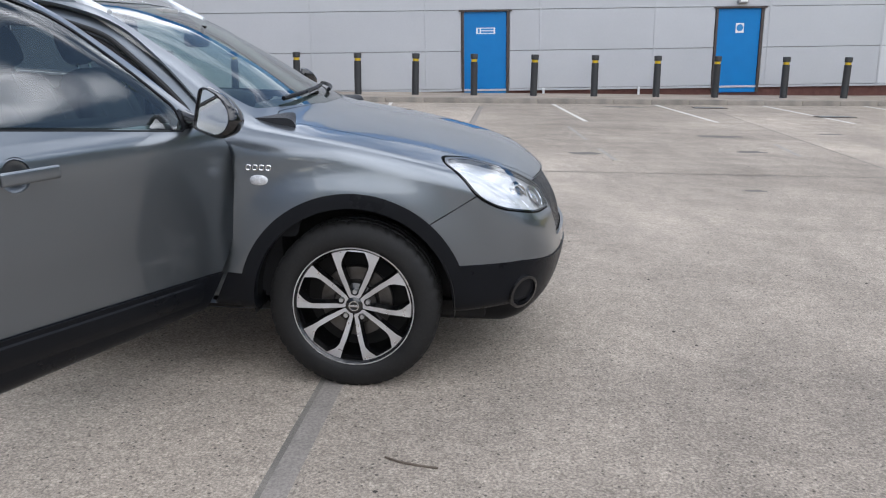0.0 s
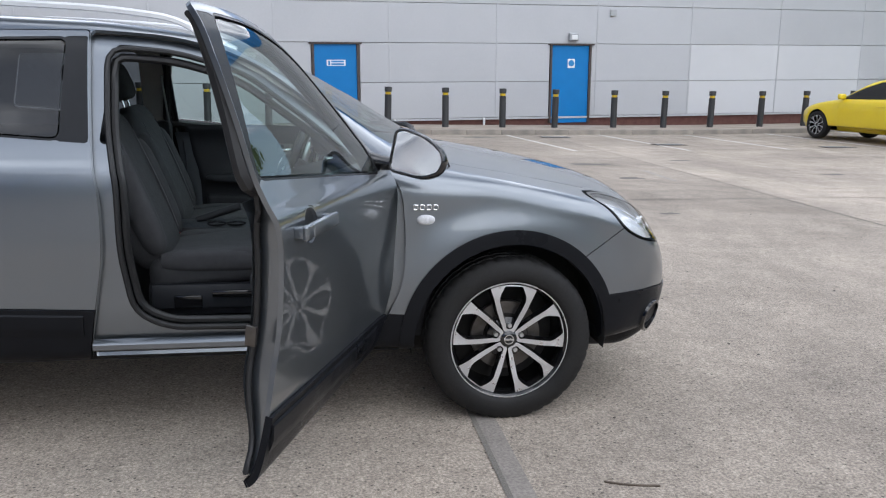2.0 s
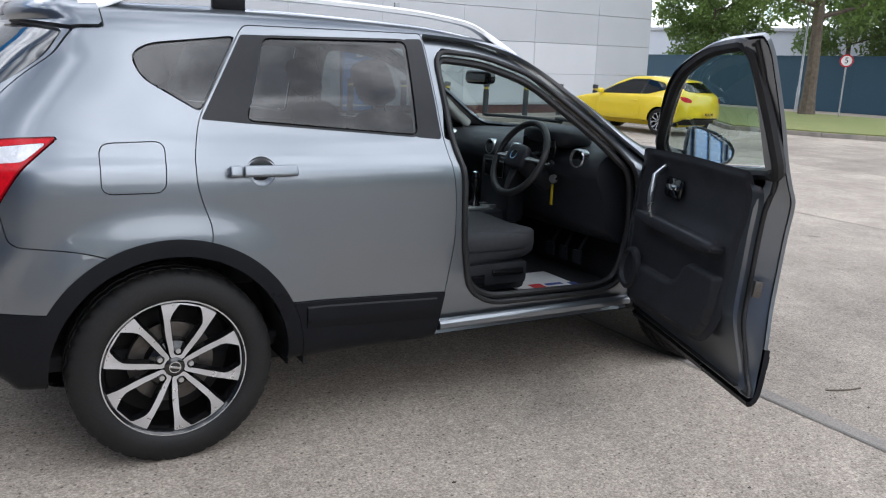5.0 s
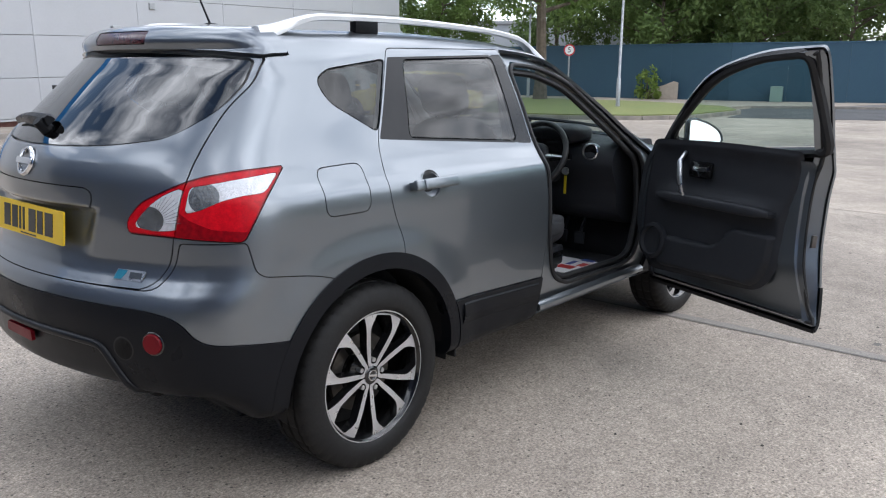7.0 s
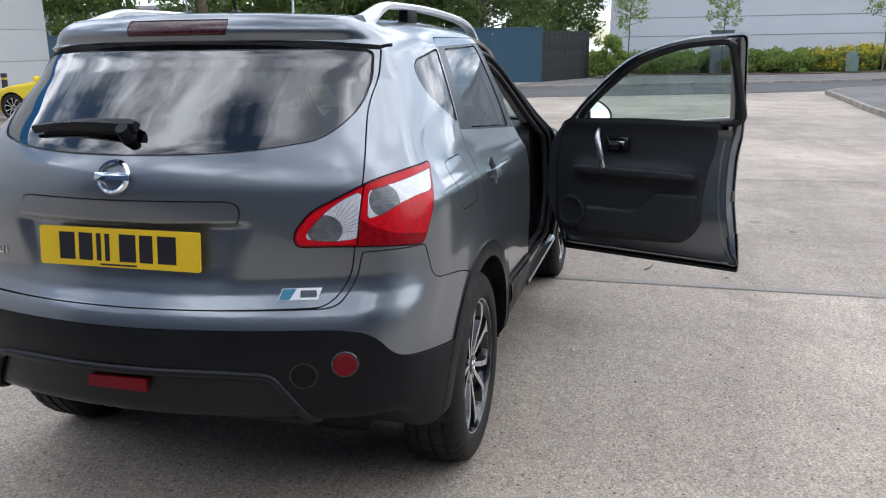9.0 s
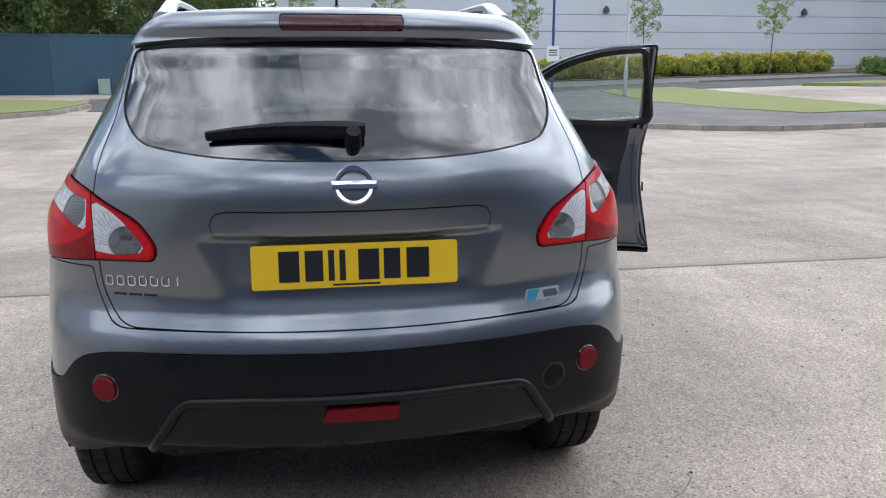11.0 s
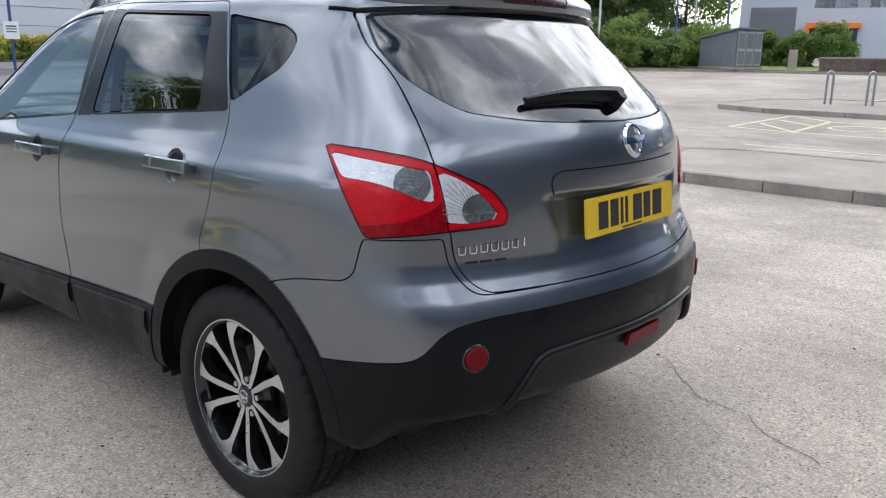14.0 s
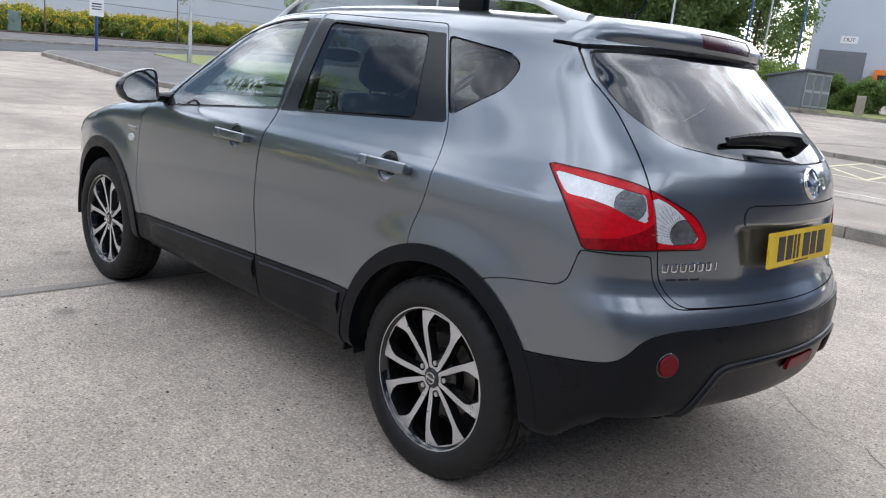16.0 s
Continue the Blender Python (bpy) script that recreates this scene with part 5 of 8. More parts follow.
def flank_loop(pts, s, depth, n=110):
    """A closed line on the flank at a depth below the surface."""
    p = np.array(pts)
    d = np.r_[0, np.cumsum(np.linalg.norm(np.diff(np.r_[p, p[:1]], axis=0), axis=1))]
    q = np.linspace(0, d[-1], n, endpoint=False)
    xs, zs = np.interp(q, d, np.r_[p[:, 0], p[0, 0]]), np.interp(q, d, np.r_[p[:, 1], p[0, 1]])
    out = []
    for x, z in zip(xs, zs):
        a, nn = on_surface(x, z, s)
        out.append(a - nn * depth)
    return out


# seal round the driver's aperture
bm = bmesh.new()
tube(bm, flank_loop(grown(APERTURE, 0.003), -1, 0.028), 0.011, 8, closed=True)
CP_ = part("aperture_seal", bm, SEAL, car, "black rubber door seal", smooth=True)
bm = bmesh.new()
tube(bm, flank_loop(grown(APERTURE, -0.016), -1, 0.060), 0.016, 8, closed=True)
part("aperture_trim", bm, SEAL, car, smooth=True)

# ---- the inside of the driver's door ----
DOOR_IN = CABIN


def door_inner(d, s, full=True):
    """Frame, window surround and moulded trim on the inner side of a front door."""
    # painted inner frame: the outline set in by the door's depth
    outl = grown(FRONT_DOOR, -0.012)
    outl = np.array([(x, max(z, 0.335)) for x, z in outl])
    depth = lambda z: (0.038 + 0.060 * float(ramp(-z, -1.10, -0.98))) * (0.25 + 0.75 * float(ramp(z, 0.32, 0.62)))
    ring_o = flank_loop(outl, s, 0.012, 130)
    cx, cz = 1.6, 0.95
    bm = bmesh.new()
    # edge band
    rows = []
    for k, a in enumerate(ring_o):
        dd = depth(a.z)
        rows.append((bm.verts.new(a), bm.verts.new(a + Vector((0, -s * dd * 0.55, 0)) + Vector((0.05 * (cx - a.x), 0, 0.01 * (cz - a.z)))), bm.verts.new(a + Vector((0.10 * (cx - a.x), -s * dd, 0.03 * (cz - a.z))))))
    for k in range(len(rows)):
        a, b = rows[k], rows[(k + 1) % len(rows)]
        bm.faces.new((a[0], b[0], b[1], a[1]))
        bm.faces.new((a[1], b[1], b[2], a[2]))
    part("door_edge", bm, PAINT, d, "grey painted door edge", smooth=True)
    # inner sheet, below the waist
    waist = 1.055
    v, f = clip(TRI_V, TRI_F, np.maximum(np.maximum(distance(grown(FRONT_DOOR, -0.028))(*side_of(TRI_V)), s * -TRI_V[:, 1] + 0.5), np.maximum(TRI_V[:, 2] - waist, 0.36 - TRI_V[:, 2])))
    me = mesh_of("door_inner_sheet", v + np.stack([0 * v[:, 2], -s * (0.028 + 0.070 * ramp(v[:, 2], 0.33, 0.62)), 0 * v[:, 2]], 1), f, PAINT, smooth=True)
    part("door_inner_sheet", me, None, d)
    # the moulded trim panel: broad, with rounded ends
    trim = rounded([(1.155, 1.095), (1.17, 0.95), (1.22, 0.80), (1.22, 0.56), (1.30, 0.44), (2.02, 0.40), (2.10, 0.52), (2.13, 0.80), (2.11, 1.02), (2.04, 1.085), (1.60, 1.10)], [0.02, 0.05, 0.08, 0.08, 0.08, 0.08, 0.08, 0.1, 0.06, 0.05, 0.1])
    v, f = clip(TRI_V, TRI_F, np.maximum(distance(trim)(*side_of(TRI_V)), s * -TRI_V[:, 1] + 0.5))
    bulge = 0.105 + 0.028 * np.exp(-((v[:, 2] - 0.80) / 0.05) ** 2) * ramp(v[:, 0], 1.2, 1.4) * ramp(-v[:, 0], -2.05, -1.9)
    edge = ramp(-distance(trim)(*side_of(v)), 0.0, 0.03)
    vv = v.copy()
    flat_y = 0.865 + 0.25 * (vv[:, 1] * s - 0.865)
    vv[:, 1] = s * (np.where(vv[:, 2] > 1.0, vv[:, 1] * s, flat_y * 0.5 + 0.5 * vv[:, 1] * s) - bulge * (0.86 + 0.14 * edge))
    me = mesh_of("trim_panel", vv, f, DOOR_IN, smooth=True)
    panel_ = part("trim_panel", me, None, d, "charcoal moulded door trim with an armrest")
    yin = lambda off: s * (0.752 - off)
    # armrest cap, pull handle, release lever, speaker, pocket
    bm = bmesh.new()
    blob(bm, (1.62, yin(0.020), 0.802), (0.36, 0.042, 0.026), 0.5, 0.35)
    part("armrest", bm, CABIN, d, smooth=True)
    bm = bmesh.new()
    tube(bm, [(1.780, yin(0.040), 0.800), (1.786, yin(0.062), 0.84), (1.806, yin(0.066), 0.91), (1.832, yin(0.052), 0.985), (1.852, yin(0.0), 1.03)], [0.018, 0.020, 0.021, 0.020, 0.018], 10, flat=0.6)
    part("pull_handle", bm, SATIN, d, "satin silver grab handle", smooth=True)
    bm = bmesh.new()
    box(bm, 1.655, 1.80, yin(-0.004), yin(0.016), 0.915, 0.995, 0.012)
    part("lever_bezel", bm, GLOSSBLACK, d, smooth=True)
    bm = bmesh.new()
    box(bm, 1.675, 1.765, yin(0.016), yin(0.030), 0.945, 0.970, 0.008)
    part("door_lever", bm, CHROME, d, "chrome door release", smooth=True)
    bm = bmesh.new()
    lathe(bm, [(0.095, 0.0), (0.092, 0.022), (0.075, 0.026), (0.068, 0.010), (0.03, 0.004), (0.0, 0.008)], 28, axis="y")
    for vtx in bm.verts:
        vtx.co = Vector((1.975 + vtx.co.x, s * (0.748 - vtx.co.y), 0.555 + vtx.co.z))
    part("speaker", bm, CABIN, d, "round door speaker", smooth=True)
    pocket = rounded([(1.944, 0.60), (1.60, 0.605), (1.545, 0.64), (1.516, 0.695), (1.47, 0.712), (1.247, 0.716), (1.262, 0.54), (1.32, 0.455), (1.93, 0.43), (1.965, 0.50)], [0.01, 0.03, 0.02, 0.02, 0.02, 0.015, 0.06, 0.06, 0.05, 0.03])
    v, f = clip(TRI_V, TRI_F, np.maximum(distance(pocket)(*side_of(TRI_V)), s * -TRI_V[:, 1] + 0.5))
    edge = ramp(-distance(pocket)(*side_of(v)), 0.0, 0.012)
    flat = v.copy()
    flat[:, 1] = s * (0.5 * (0.865 + 0.25 * (flat[:, 1] * s - 0.865)) + 0.5 * flat[:, 1] * s - 0.092 - 0.040 * edge)
    part("door_pocket", mesh_of("door_pocket", flat, f, DOOR_IN, smooth=True), None, d)
    # window surround: a thick black frame
    bm = bmesh.new()
    loop = flank_loop(grown(FRONT_GLASS, 0.016), s, 0.034, 90)
    tube(bm, loop, 0.022, 8, closed=True)
    part("window_surround", bm, SEAL, d, "black window surround", smooth=True)
    bm = bmesh.new()
    tube(bm, [a + Vector((0, -s * (depth(a.z) * 0.80), 0)) for a in flank_loop(grown(FRONT_DOOR, -0.034), s, 0.006, 120)], 0.009, 8, closed=True)
    part("door_seal", bm, SEAL, d, smooth=True)
    bm = bmesh.new()
    box(bm, 1.078, 1.090, s * 0.785, s * 0.815, 0.69, 0.745, 0.004)
    part("latch", bm, DISC, d, smooth=True)


door_inner(front_right, -1)
door_inner(front_left, 1)

# ---- tail lamps ----
RED = material("red_lamp_lens", (0.60, 0.006, 0.014), 0.22, 0, (0.40, 0.004, 0.010), 55.0, 0.9, spec=0.2, coat=0.12, coat_rough=0.02, rough_vary=0.02, fine=0.12, fine_scale=160.0)
RED_DEEP = material("deep_red_lamp_lens", (0.30, 0.003, 0.008), 0.20, 0, (0.14, 0.002, 0.005), 60.0, 0.9, spec=0.2, coat=0.15, coat_rough=0.02, rough_vary=0.02)
CLEAR_LENS = material("clear_lamp_lens", (0.70, 0.71, 0.73), 0.25, 0.2, (0.46, 0.47, 0.50), 45.0, 0.8, coat=0.5, coat_rough=0.02, rough_vary=0.05, bump=0.5, bump_scale=140.0)
BOWL_LENS = material("ribbed_dark_bowl", (0.20, 0.21, 0.22), 0.20, 0.7, (0.05, 0.055, 0.06), 130.0, 1.0, coat=1.0, coat_rough=0.02, rough_vary=0.05, bump=0.8, bump_scale=260.0)
DARK_RED = material("dark_red_reflector", (0.16, 0.003, 0.009), 0.35, 0, spec=0.15, coat=0.05, fine=0.15, fine_scale=300.0)
tail_line = distance([(0.0, 0.0), (0.656, 0.0), (0.656, 0.90), (0.667, 1.12), (0.64, 1.2), (0.0, 1.2)])
WHITE_OUT = distance(rounded([(0.305, 1.108), (0.20, 1.094), (0.055, 1.072), (0.040, 0.995), (0.085, 1.005), (0.15, 1.032), (0.21, 1.045), (0.272, 1.050)], 0.012))
WHITE_IN = distance(rounded([(0.034, 1.072), (-0.020, 1.052), (-0.072, 1.015), (-0.112, 0.974), (-0.126, 0.948), (-0.060, 0.938), (0.004, 0.943), (0.032, 0.958)], [0.01, 0.05, 0.05, 0.04, 0.02, 0.02, 0.02, 0.01]))
DEEP_OUT = distance([(-0.02, 0.89), (0.30, 0.89), (0.232, 0.938), (0.12, 0.950), (0.055, 0.975), (0.02, 1.00), (-0.02, 1.0)])


def oval(u, v, cu, cv, ru, rv):
    return (np.hypot((u - cu) / ru, (v - cv) / rv) - 1) * min(ru, rv)


for s_, q in halves(lamps).items():
    inner, outer = cut(q, lambda p: tail_line(*rear_of(p)), 0.002)
    for piece, white, (cu, cv, ru, rv), label, lens_label in (
            (outer, WHITE_OUT, (0.098, 1.040, 0.046, 0.044), "red and clear tail lamp on the rear wing", "clear reversing lens"),
            (inner, WHITE_IN, (-0.072, 0.972, 0.046, 0.040), "red-rimmed clear tail lamp on the tailgate", "clear indicator lens")):
        clr, red = cut(piece, lambda p: white(*rear_corner(p)), 0.0006)
        deep, red = cut(red, lambda p: np.minimum(DEEP_OUT(*rear_corner(p)) if white is WHITE_OUT else 1.0, -0.0065 - D["lamp"](*rear_corner(p))), 0.0)
        dark, clr = cut(clr, lambda p: oval(*rear_corner(p), cu, cv, ru, rv), 0.0003)
        lens = CP("tail_lamp", shell_mesh("tail_lamp", *red, RED, proud=0.006, lip=0.03), label)
        part("lens_rim", shell_mesh("lens_rim", *deep, RED_DEEP, proud=0.0055, lip=0.03), None, lens, "deep red edge of the lens")
        part("clear_lens", shell_mesh("clear_lens", *clr, CLEAR_LENS, proud=0.0055), None, lens, lens_label)
        part("reflector_bowl", shell_mesh("reflector_bowl", *dark, BOWL_LENS, proud=0.0045), None, lens, "dark ribbed bowl")
        ribs = []
        if white is WHITE_IN:
            for k in range(26):
                a = radians(4 + 6.6 * k)
                ribs.append(((cu + ru * 0.45 * math.cos(a), cv - 0.012 + rv * 0.45 * math.sin(a)), (cu + 0.115 * math.cos(a), cv - 0.012 + 0.115 * math.sin(a))))
        else:
            ribs = [((cu - ru, cv - rv + 0.0088 * k), (cu + ru, cv - rv + 0.0088 * k)) for k in range(1, 10)]
        bm = bmesh.new()
        for (u0, v0), (u1, v1) in ribs:
            line = []
            for w in np.linspace(0, 1, 7):
                u, v = np.array([u0 + (u1 - u0) * w]), np.array([v0 + (v1 - v0) * w])
                if white(u, v)[0] > -0.004 or (white is WHITE_OUT and oval(u, v, cu, cv, ru, rv)[0] > 0):
                    continue
                z = float(v[0])
                p = np.array([[-0.70, s_ * (float(u[0]) / 0.7071 + 0.70), z]])
                d = np.array([0.7071, s_ * 0.7071, 0])
                for _ in range(40):
                    # stay on the line of equal u while drawing near the surface
                    f = body(p)[0]
                    p += np.array([[f, -s_ * f, 0]]) * 0.5
                    if abs(f) < 2e-6:
                        break
                n_ = slope(p)[0]
                line.append(Vector(p[0]) + Vector(n_).normalized() * 0.0052)
            if len(line) > 1:
                tube(bm, line, 0.0008, 4)
        part("lens_ribs", bm, BOWL_LENS, lens)
# ---- head lamps ----
HEAD_GLASS = material("headlamp_lens", (0.90, 0.90, 0.91), 0.22, 0.15, (0.55, 0.56, 0.57), 11.0, 1.0, coat=1.0, coat_rough=0.01, rough_vary=0.04)
for s_, q in halves(head).items():
    lens = CP("head_lamp", shell_mesh("head_lamp", *q, glass("lamp_cover", (0.92, 0.93, 0.94)), proud=0.002, lip=0.004), "clear head lamp with chrome bowls")
    n_ = slope(q[0])
    n_ /= np.linalg.norm(n_, axis=1, keepdims=True)
    part("reflector", mesh_of("reflector", q[0] - 0.016 * n_, q[1], HEAD_GLASS, smooth=True), None, lens, "chrome reflector")
    rimq = clip(*q, -(D["head"](*front_corner(q[0])) + 0.009))
    part("lamp_rim", shell_mesh("lamp_rim", *rimq, GLOSSBLACK, proud=0.003, lip=0.02), None, lens)
    bm = bmesh.new()
    c_ = Vector((3.255, s_ * 0.60, 0.745))
    lathe(bm, [(0.062, 0.0), (0.060, 0.02), (0.045, 0.010), (0.030, -0.005), (0.0, 0.012)], 24)
    bmesh.ops.transform(bm, matrix=facing(c_, Vector((1, s_ * 0.75, 0.05))), verts=bm.verts)
    part("bowl", bm, CHROME, lens, smooth=True)
    for u_, z_, r_ in ((2.015, 0.748, 0.050), (1.905, 0.795, 0.034)):
        p = np.array([[u_ / 1.4142 + 1.86, s_ * (1.86 - u_ / 1.4142), z_]])
        for _ in range(60):
            f = body(p)[0]
            p += np.array([[-f, -s_ * f, 0]]) * 0.5
        n_ = Vector(slope(p)[0]).normalized()
        bm = bmesh.new()
        lathe(bm, [(r_, -0.010), (r_ * 0.96, -0.004), (r_ * 0.88, -0.006), (r_ * 0.6, -0.014), (r_ * 0.3, -0.015), (0.0, -0.010)], 24, ids=[0, 0, 1, 0, 0])
        bmesh.ops.transform(bm, matrix=facing(Vector(p[0]), n_), verts=bm.verts)
        part("projector", bm, [CHROME, GLOSSBLACK], lens, smooth=True)

# ---- plate, badges, wiper, rails, aerial ----
AMBER_PLATE = material("yellow_number_plate", (0.78, 0.52, 0.015), 0.40, 0, (0.74, 0.48, 0.012), 20.0, 0.4, rough_vary=0.05)
INK = material("black_ink", (0.008, 0.010, 0.016), 0.4)
bm = bmesh.new()
pl, pn = on_tail(0.0, 0.917, 0.004)
pn = Vector((-1, 0, 0.09)).normalized()
pl = pl + pn * 0.006
m_ = facing(pl, pn)
prism(bm, rounded([(-0.26, -0.0555), (0.26, -0.0555), (0.26, 0.0555), (-0.26, 0.0555)], 0.008), 0.0, 0.006, m=m_)
plate = part("number_plate", bm, AMBER_PLATE, car, "yellow rear number plate with dark bars")
for x0, x1 in ((-0.193, -0.142), (-0.128, -0.083), (-0.070, -0.055), (-0.042, -0.027), (0.005, 0.058), (0.070, 0.112), (0.128, 0.186)):
    bm = bmesh.new()
    box(bm, x0, x1, -0.038, 0.040, 0.006, 0.0072, m=m_)
    part("plate_bar", bm, INK, plate)
bm = bmesh.new()
box(bm, -0.06, 0.06, -0.051, -0.046, 0.006, 0.0066, m=m_)
part("plate_bar", bm, INK, plate)


def tail_ring(name, y, z, r, mat, label="", off=0.004, deep=0.004, lensr=None):
    a, n = on_tail(y, z)
    bm = bmesh.new()
    lathe(bm, [(r, -0.02), (r, off), (r * 0.93, off + deep), (0.0, off + deep)], 32)
    bmesh.ops.transform(bm, matrix=facing(a, n), verts=bm.verts)
    return part(name, bm, mat, car, label, smooth=True)


for s_ in (1, -1):
    tail_ring("lamp_rim", s_ * 0.643, 0.604, 0.040, GLOSSBLACK, off=0.004, deep=0.003)
    tail_ring("fog_lamp", s_ * 0.643, 0.604, 0.033, DARK_RED, "round dark red rear fog lamp", off=0.010)
tail_ring("cover_gap", -0.535, 0.575, 0.040, SEAL, off=0.0055, deep=0.0005)
tail_ring("towing_eye_cover", -0.535, 0.575, 0.037, INSERT_BLACK, "round black towing eye cover", off=0.005, deep=0.001)
a_, n_ = on_tail(0.0, 0.542)
bm = bmesh.new()
prism(bm, rounded([(-0.098, -0.018), (0.094, -0.020), (0.100, 0.020), (-0.086, 0.018)], 0.006), 0.0, 0.012, m=facing(a_, n_), bevel=0.002)
part("reflector_lamp", bm, DARK_RED, car, "red centre fog lamp in the bumper")
# round chrome emblem with a bar
a_, n_ = on_tail(0.0, 1.118)
m_ = facing(a_, n_)
bm = bmesh.new()
lathe(bm, [(0.037, 0.0), (0.040, 0.009), (0.047, 0.010), (0.051, 0.003), (0.052, 0.0)], 36)
bmesh.ops.transform(bm, matrix=m_, verts=bm.verts)
em = part("emblem", bm, CHROME, car, "round chrome emblem with a cross bar", smooth=True)
bm = bmesh.new()
box(bm, -0.056, 0.056, -0.011, 0.011, 0.004, 0.012, 0.002, m=m_)
part("emblem_bar", bm, CHROME, em, smooth=True)
# model lettering as plain chrome outlines and bars, and a dealer line under it
def outline_badge(m, w, h, r, closed=True):
    bm = bmesh.new()
    pts = rounded([(-w, -h), (w, -h), (w, h), (-w, h)], 0.6 * w, 4) if closed else [(0, -h), (0, 0), (0, h)]
    tube(bm, [m @ Vector((u, v, 0.002)) for u, v in pts], r, 5, closed=closed)
    return bm


for k in range(7):
    a_, n_ = on_tail(0.625 - 0.0295 * k, 0.872 + 0.0008 * k)
    part("badge_bar", outline_badge(facing(a_, n_), 0.0095, 0.0115, 0.0024, k < 6), CHROME, car, smooth=True)
for k in range(3):
    a_, n_ = on_tail(0.60 - 0.040 * k, 0.838)
    bm = bmesh.new()
    box(bm, -0.018, 0.018, -0.003, 0.003, 0.0, 0.001, m=facing(a_, n_))
    part("sticker_bar", bm, INK, car)
a_, n_ = on_tail(-0.515, 0.795)
m_ = facing(a_, n_)
bm = bmesh.new()
prism(bm, [(-0.062, -0.017), (0.048, -0.017), (0.060, 0.017), (-0.050, 0.017)], 0.0, 0.004, m=m_)
eb = part("engine_badge", bm, SATIN, car, "small slanted chrome and blue badge")
bm = bmesh.new()
prism(bm, [(-0.060, -0.015), (-0.030, -0.015), (-0.010, 0.015), (-0.048, 0.015)], 0.004, 0.005, m=m_)
part("badge_stripe", bm, material("badge_blue", (0.02, 0.20, 0.30), 0.3), eb)
bm = bmesh.new()
box(bm, 0.0, 0.045, -0.010, 0.010, 0.004, 0.005, m=m_)
part("badge_stripe", bm, material("badge_dark", (0.06, 0.07, 0.08), 0.3), eb)
CP("brake_light", shell_mesh("brake_light", *stop_, material("maroon_brake_light_lens", (0.055, 0.004, 0.008), 0.25, 0, coat=0.4), proud=0.010, lip=0.02), "dark red high brake light")
# roof rails
RAIL = material("satin_anodised_rail", (0.72, 0.73, 0.74), 0.40, 0.65, (0.68, 0.69, 0.70), 8.0, 0.6, rough_vary=0.05)
for s_ in (1, -1):
    bm = bmesh.new()
    line = []
    for q in np.linspace(0, 1, 40):
        x = -0.22 + 1.78 * q
        y = s_ * (0.520 + 0.012 * math.sin(math.pi * q))
        base = float(ROOF(np.array(x + 0.3 * float(ramp(np.array(x), 1.2, 1.8)) * y * y))) - 0.085 * y * y
        hgt = 0.014 + 0.046 * float(ramp(np.array(min(q, 1 - q)), 0.0, 0.16))
        line.append((x, y, base - 0.012 + hgt))
    rings = []
    for k, (x, y, z) in enumerate(line):
        q = k / 39
        foot = 1 - float(ramp(np.array(min(q, 1 - q)), 0.0, 0.13))
        w, h = 0.021 + 0.006 * foot, 0.013 + 0.014 * foot
        drop = 0.012 * foot
        rings.append([bm.verts.new((x, y + w * u, z - drop + h * v)) for u, v in ((-1, -0.8), (-1, 0.3), (-0.7, 0.85), (0, 1.0), (0.7, 0.85), (1, 0.3), (1, -0.8), (0, -1.0))])
    for p, q in zip(rings, rings[1:]):
        for k in range(8):
            bm.faces.new((p[k], p[(k + 1) % 8], q[(k + 1) % 8], q[k]))
    bm.faces.new(rings[0])
    bm.faces.new(rings[-1][::-1])
    rail = part("roof_rail", bm, RAIL, car, "silver roof rail with faired ends", smooth=True)
    bm = bmesh.new()
    x, y, z = line[11]
    box(bm, x - 0.06, x + 0.06, y - 0.018, y + 0.018, z - 0.058, z + 0.006, 0.008)
    part("rail_foot", bm, CLAD, rail, smooth=True)
# aerial
bm = bmesh.new()
blob(bm, (-0.04, 0, 1.592), (0.035, 0.018, 0.014), 0.8, 0.8, 14, 8)
rod(bm, (-0.04, 0, 1.59), (-0.135, 0, 1.80), 0.0045, 0.003, 8)
part("aerial", bm, CLAD, car, "short black roof aerial", smooth=True)
# rear wiper: a broad tapering fin from its pivot to the tip
bm = bmesh.new()
a_, n_ = on_tail(-0.005, 1.222)
rod(bm, a_ - n_ * 0.01, a_ + n_ * 0.040, 0.024, 0.018, 16)
pts, rings = [], []
for q in np.linspace(0, 1, 20):
    p, nn = on_tail(-0.035 + 0.395 * q, 1.236 + 0.018 * math.sin(2.4 * q) - 0.020 * q)
    up = Vector((0, 0, 1)) - nn * nn.z
    up.normalize()
    high = (0.030 - 0.020 * q) * min(1.0, 0.55 + 6 * q)
    deep = 0.030 - 0.016 * q
    rings.append([bm.verts.new(p + up * u * high + nn * (0.010 + v * deep)) for u, v in ((-1.0, 0.0), (-0.9, 0.5), (-0.3, 1.0), (0.4, 0.95), (0.9, 0.5), (1.0, 0.0))])
    pts.append(p - up * high * 0.8 + nn * 0.006)
for p, q in zip(rings, rings[1:]):
    for k in range(6):
        bm.faces.new((p[k], p[(k + 1) % 6], q[(k + 1) % 6], q[k]))
bm.faces.new(rings[0])
bm.faces.new(rings[-1][::-1])
wiper = part("rear_wiper", bm, CLAD, car, "black rear wiper parked across the glass", smooth=True)
bm = bmesh.new()
tube(bm, pts[4:], 0.005, 6)
part("wiper_blade", bm, CLAD, wiper)
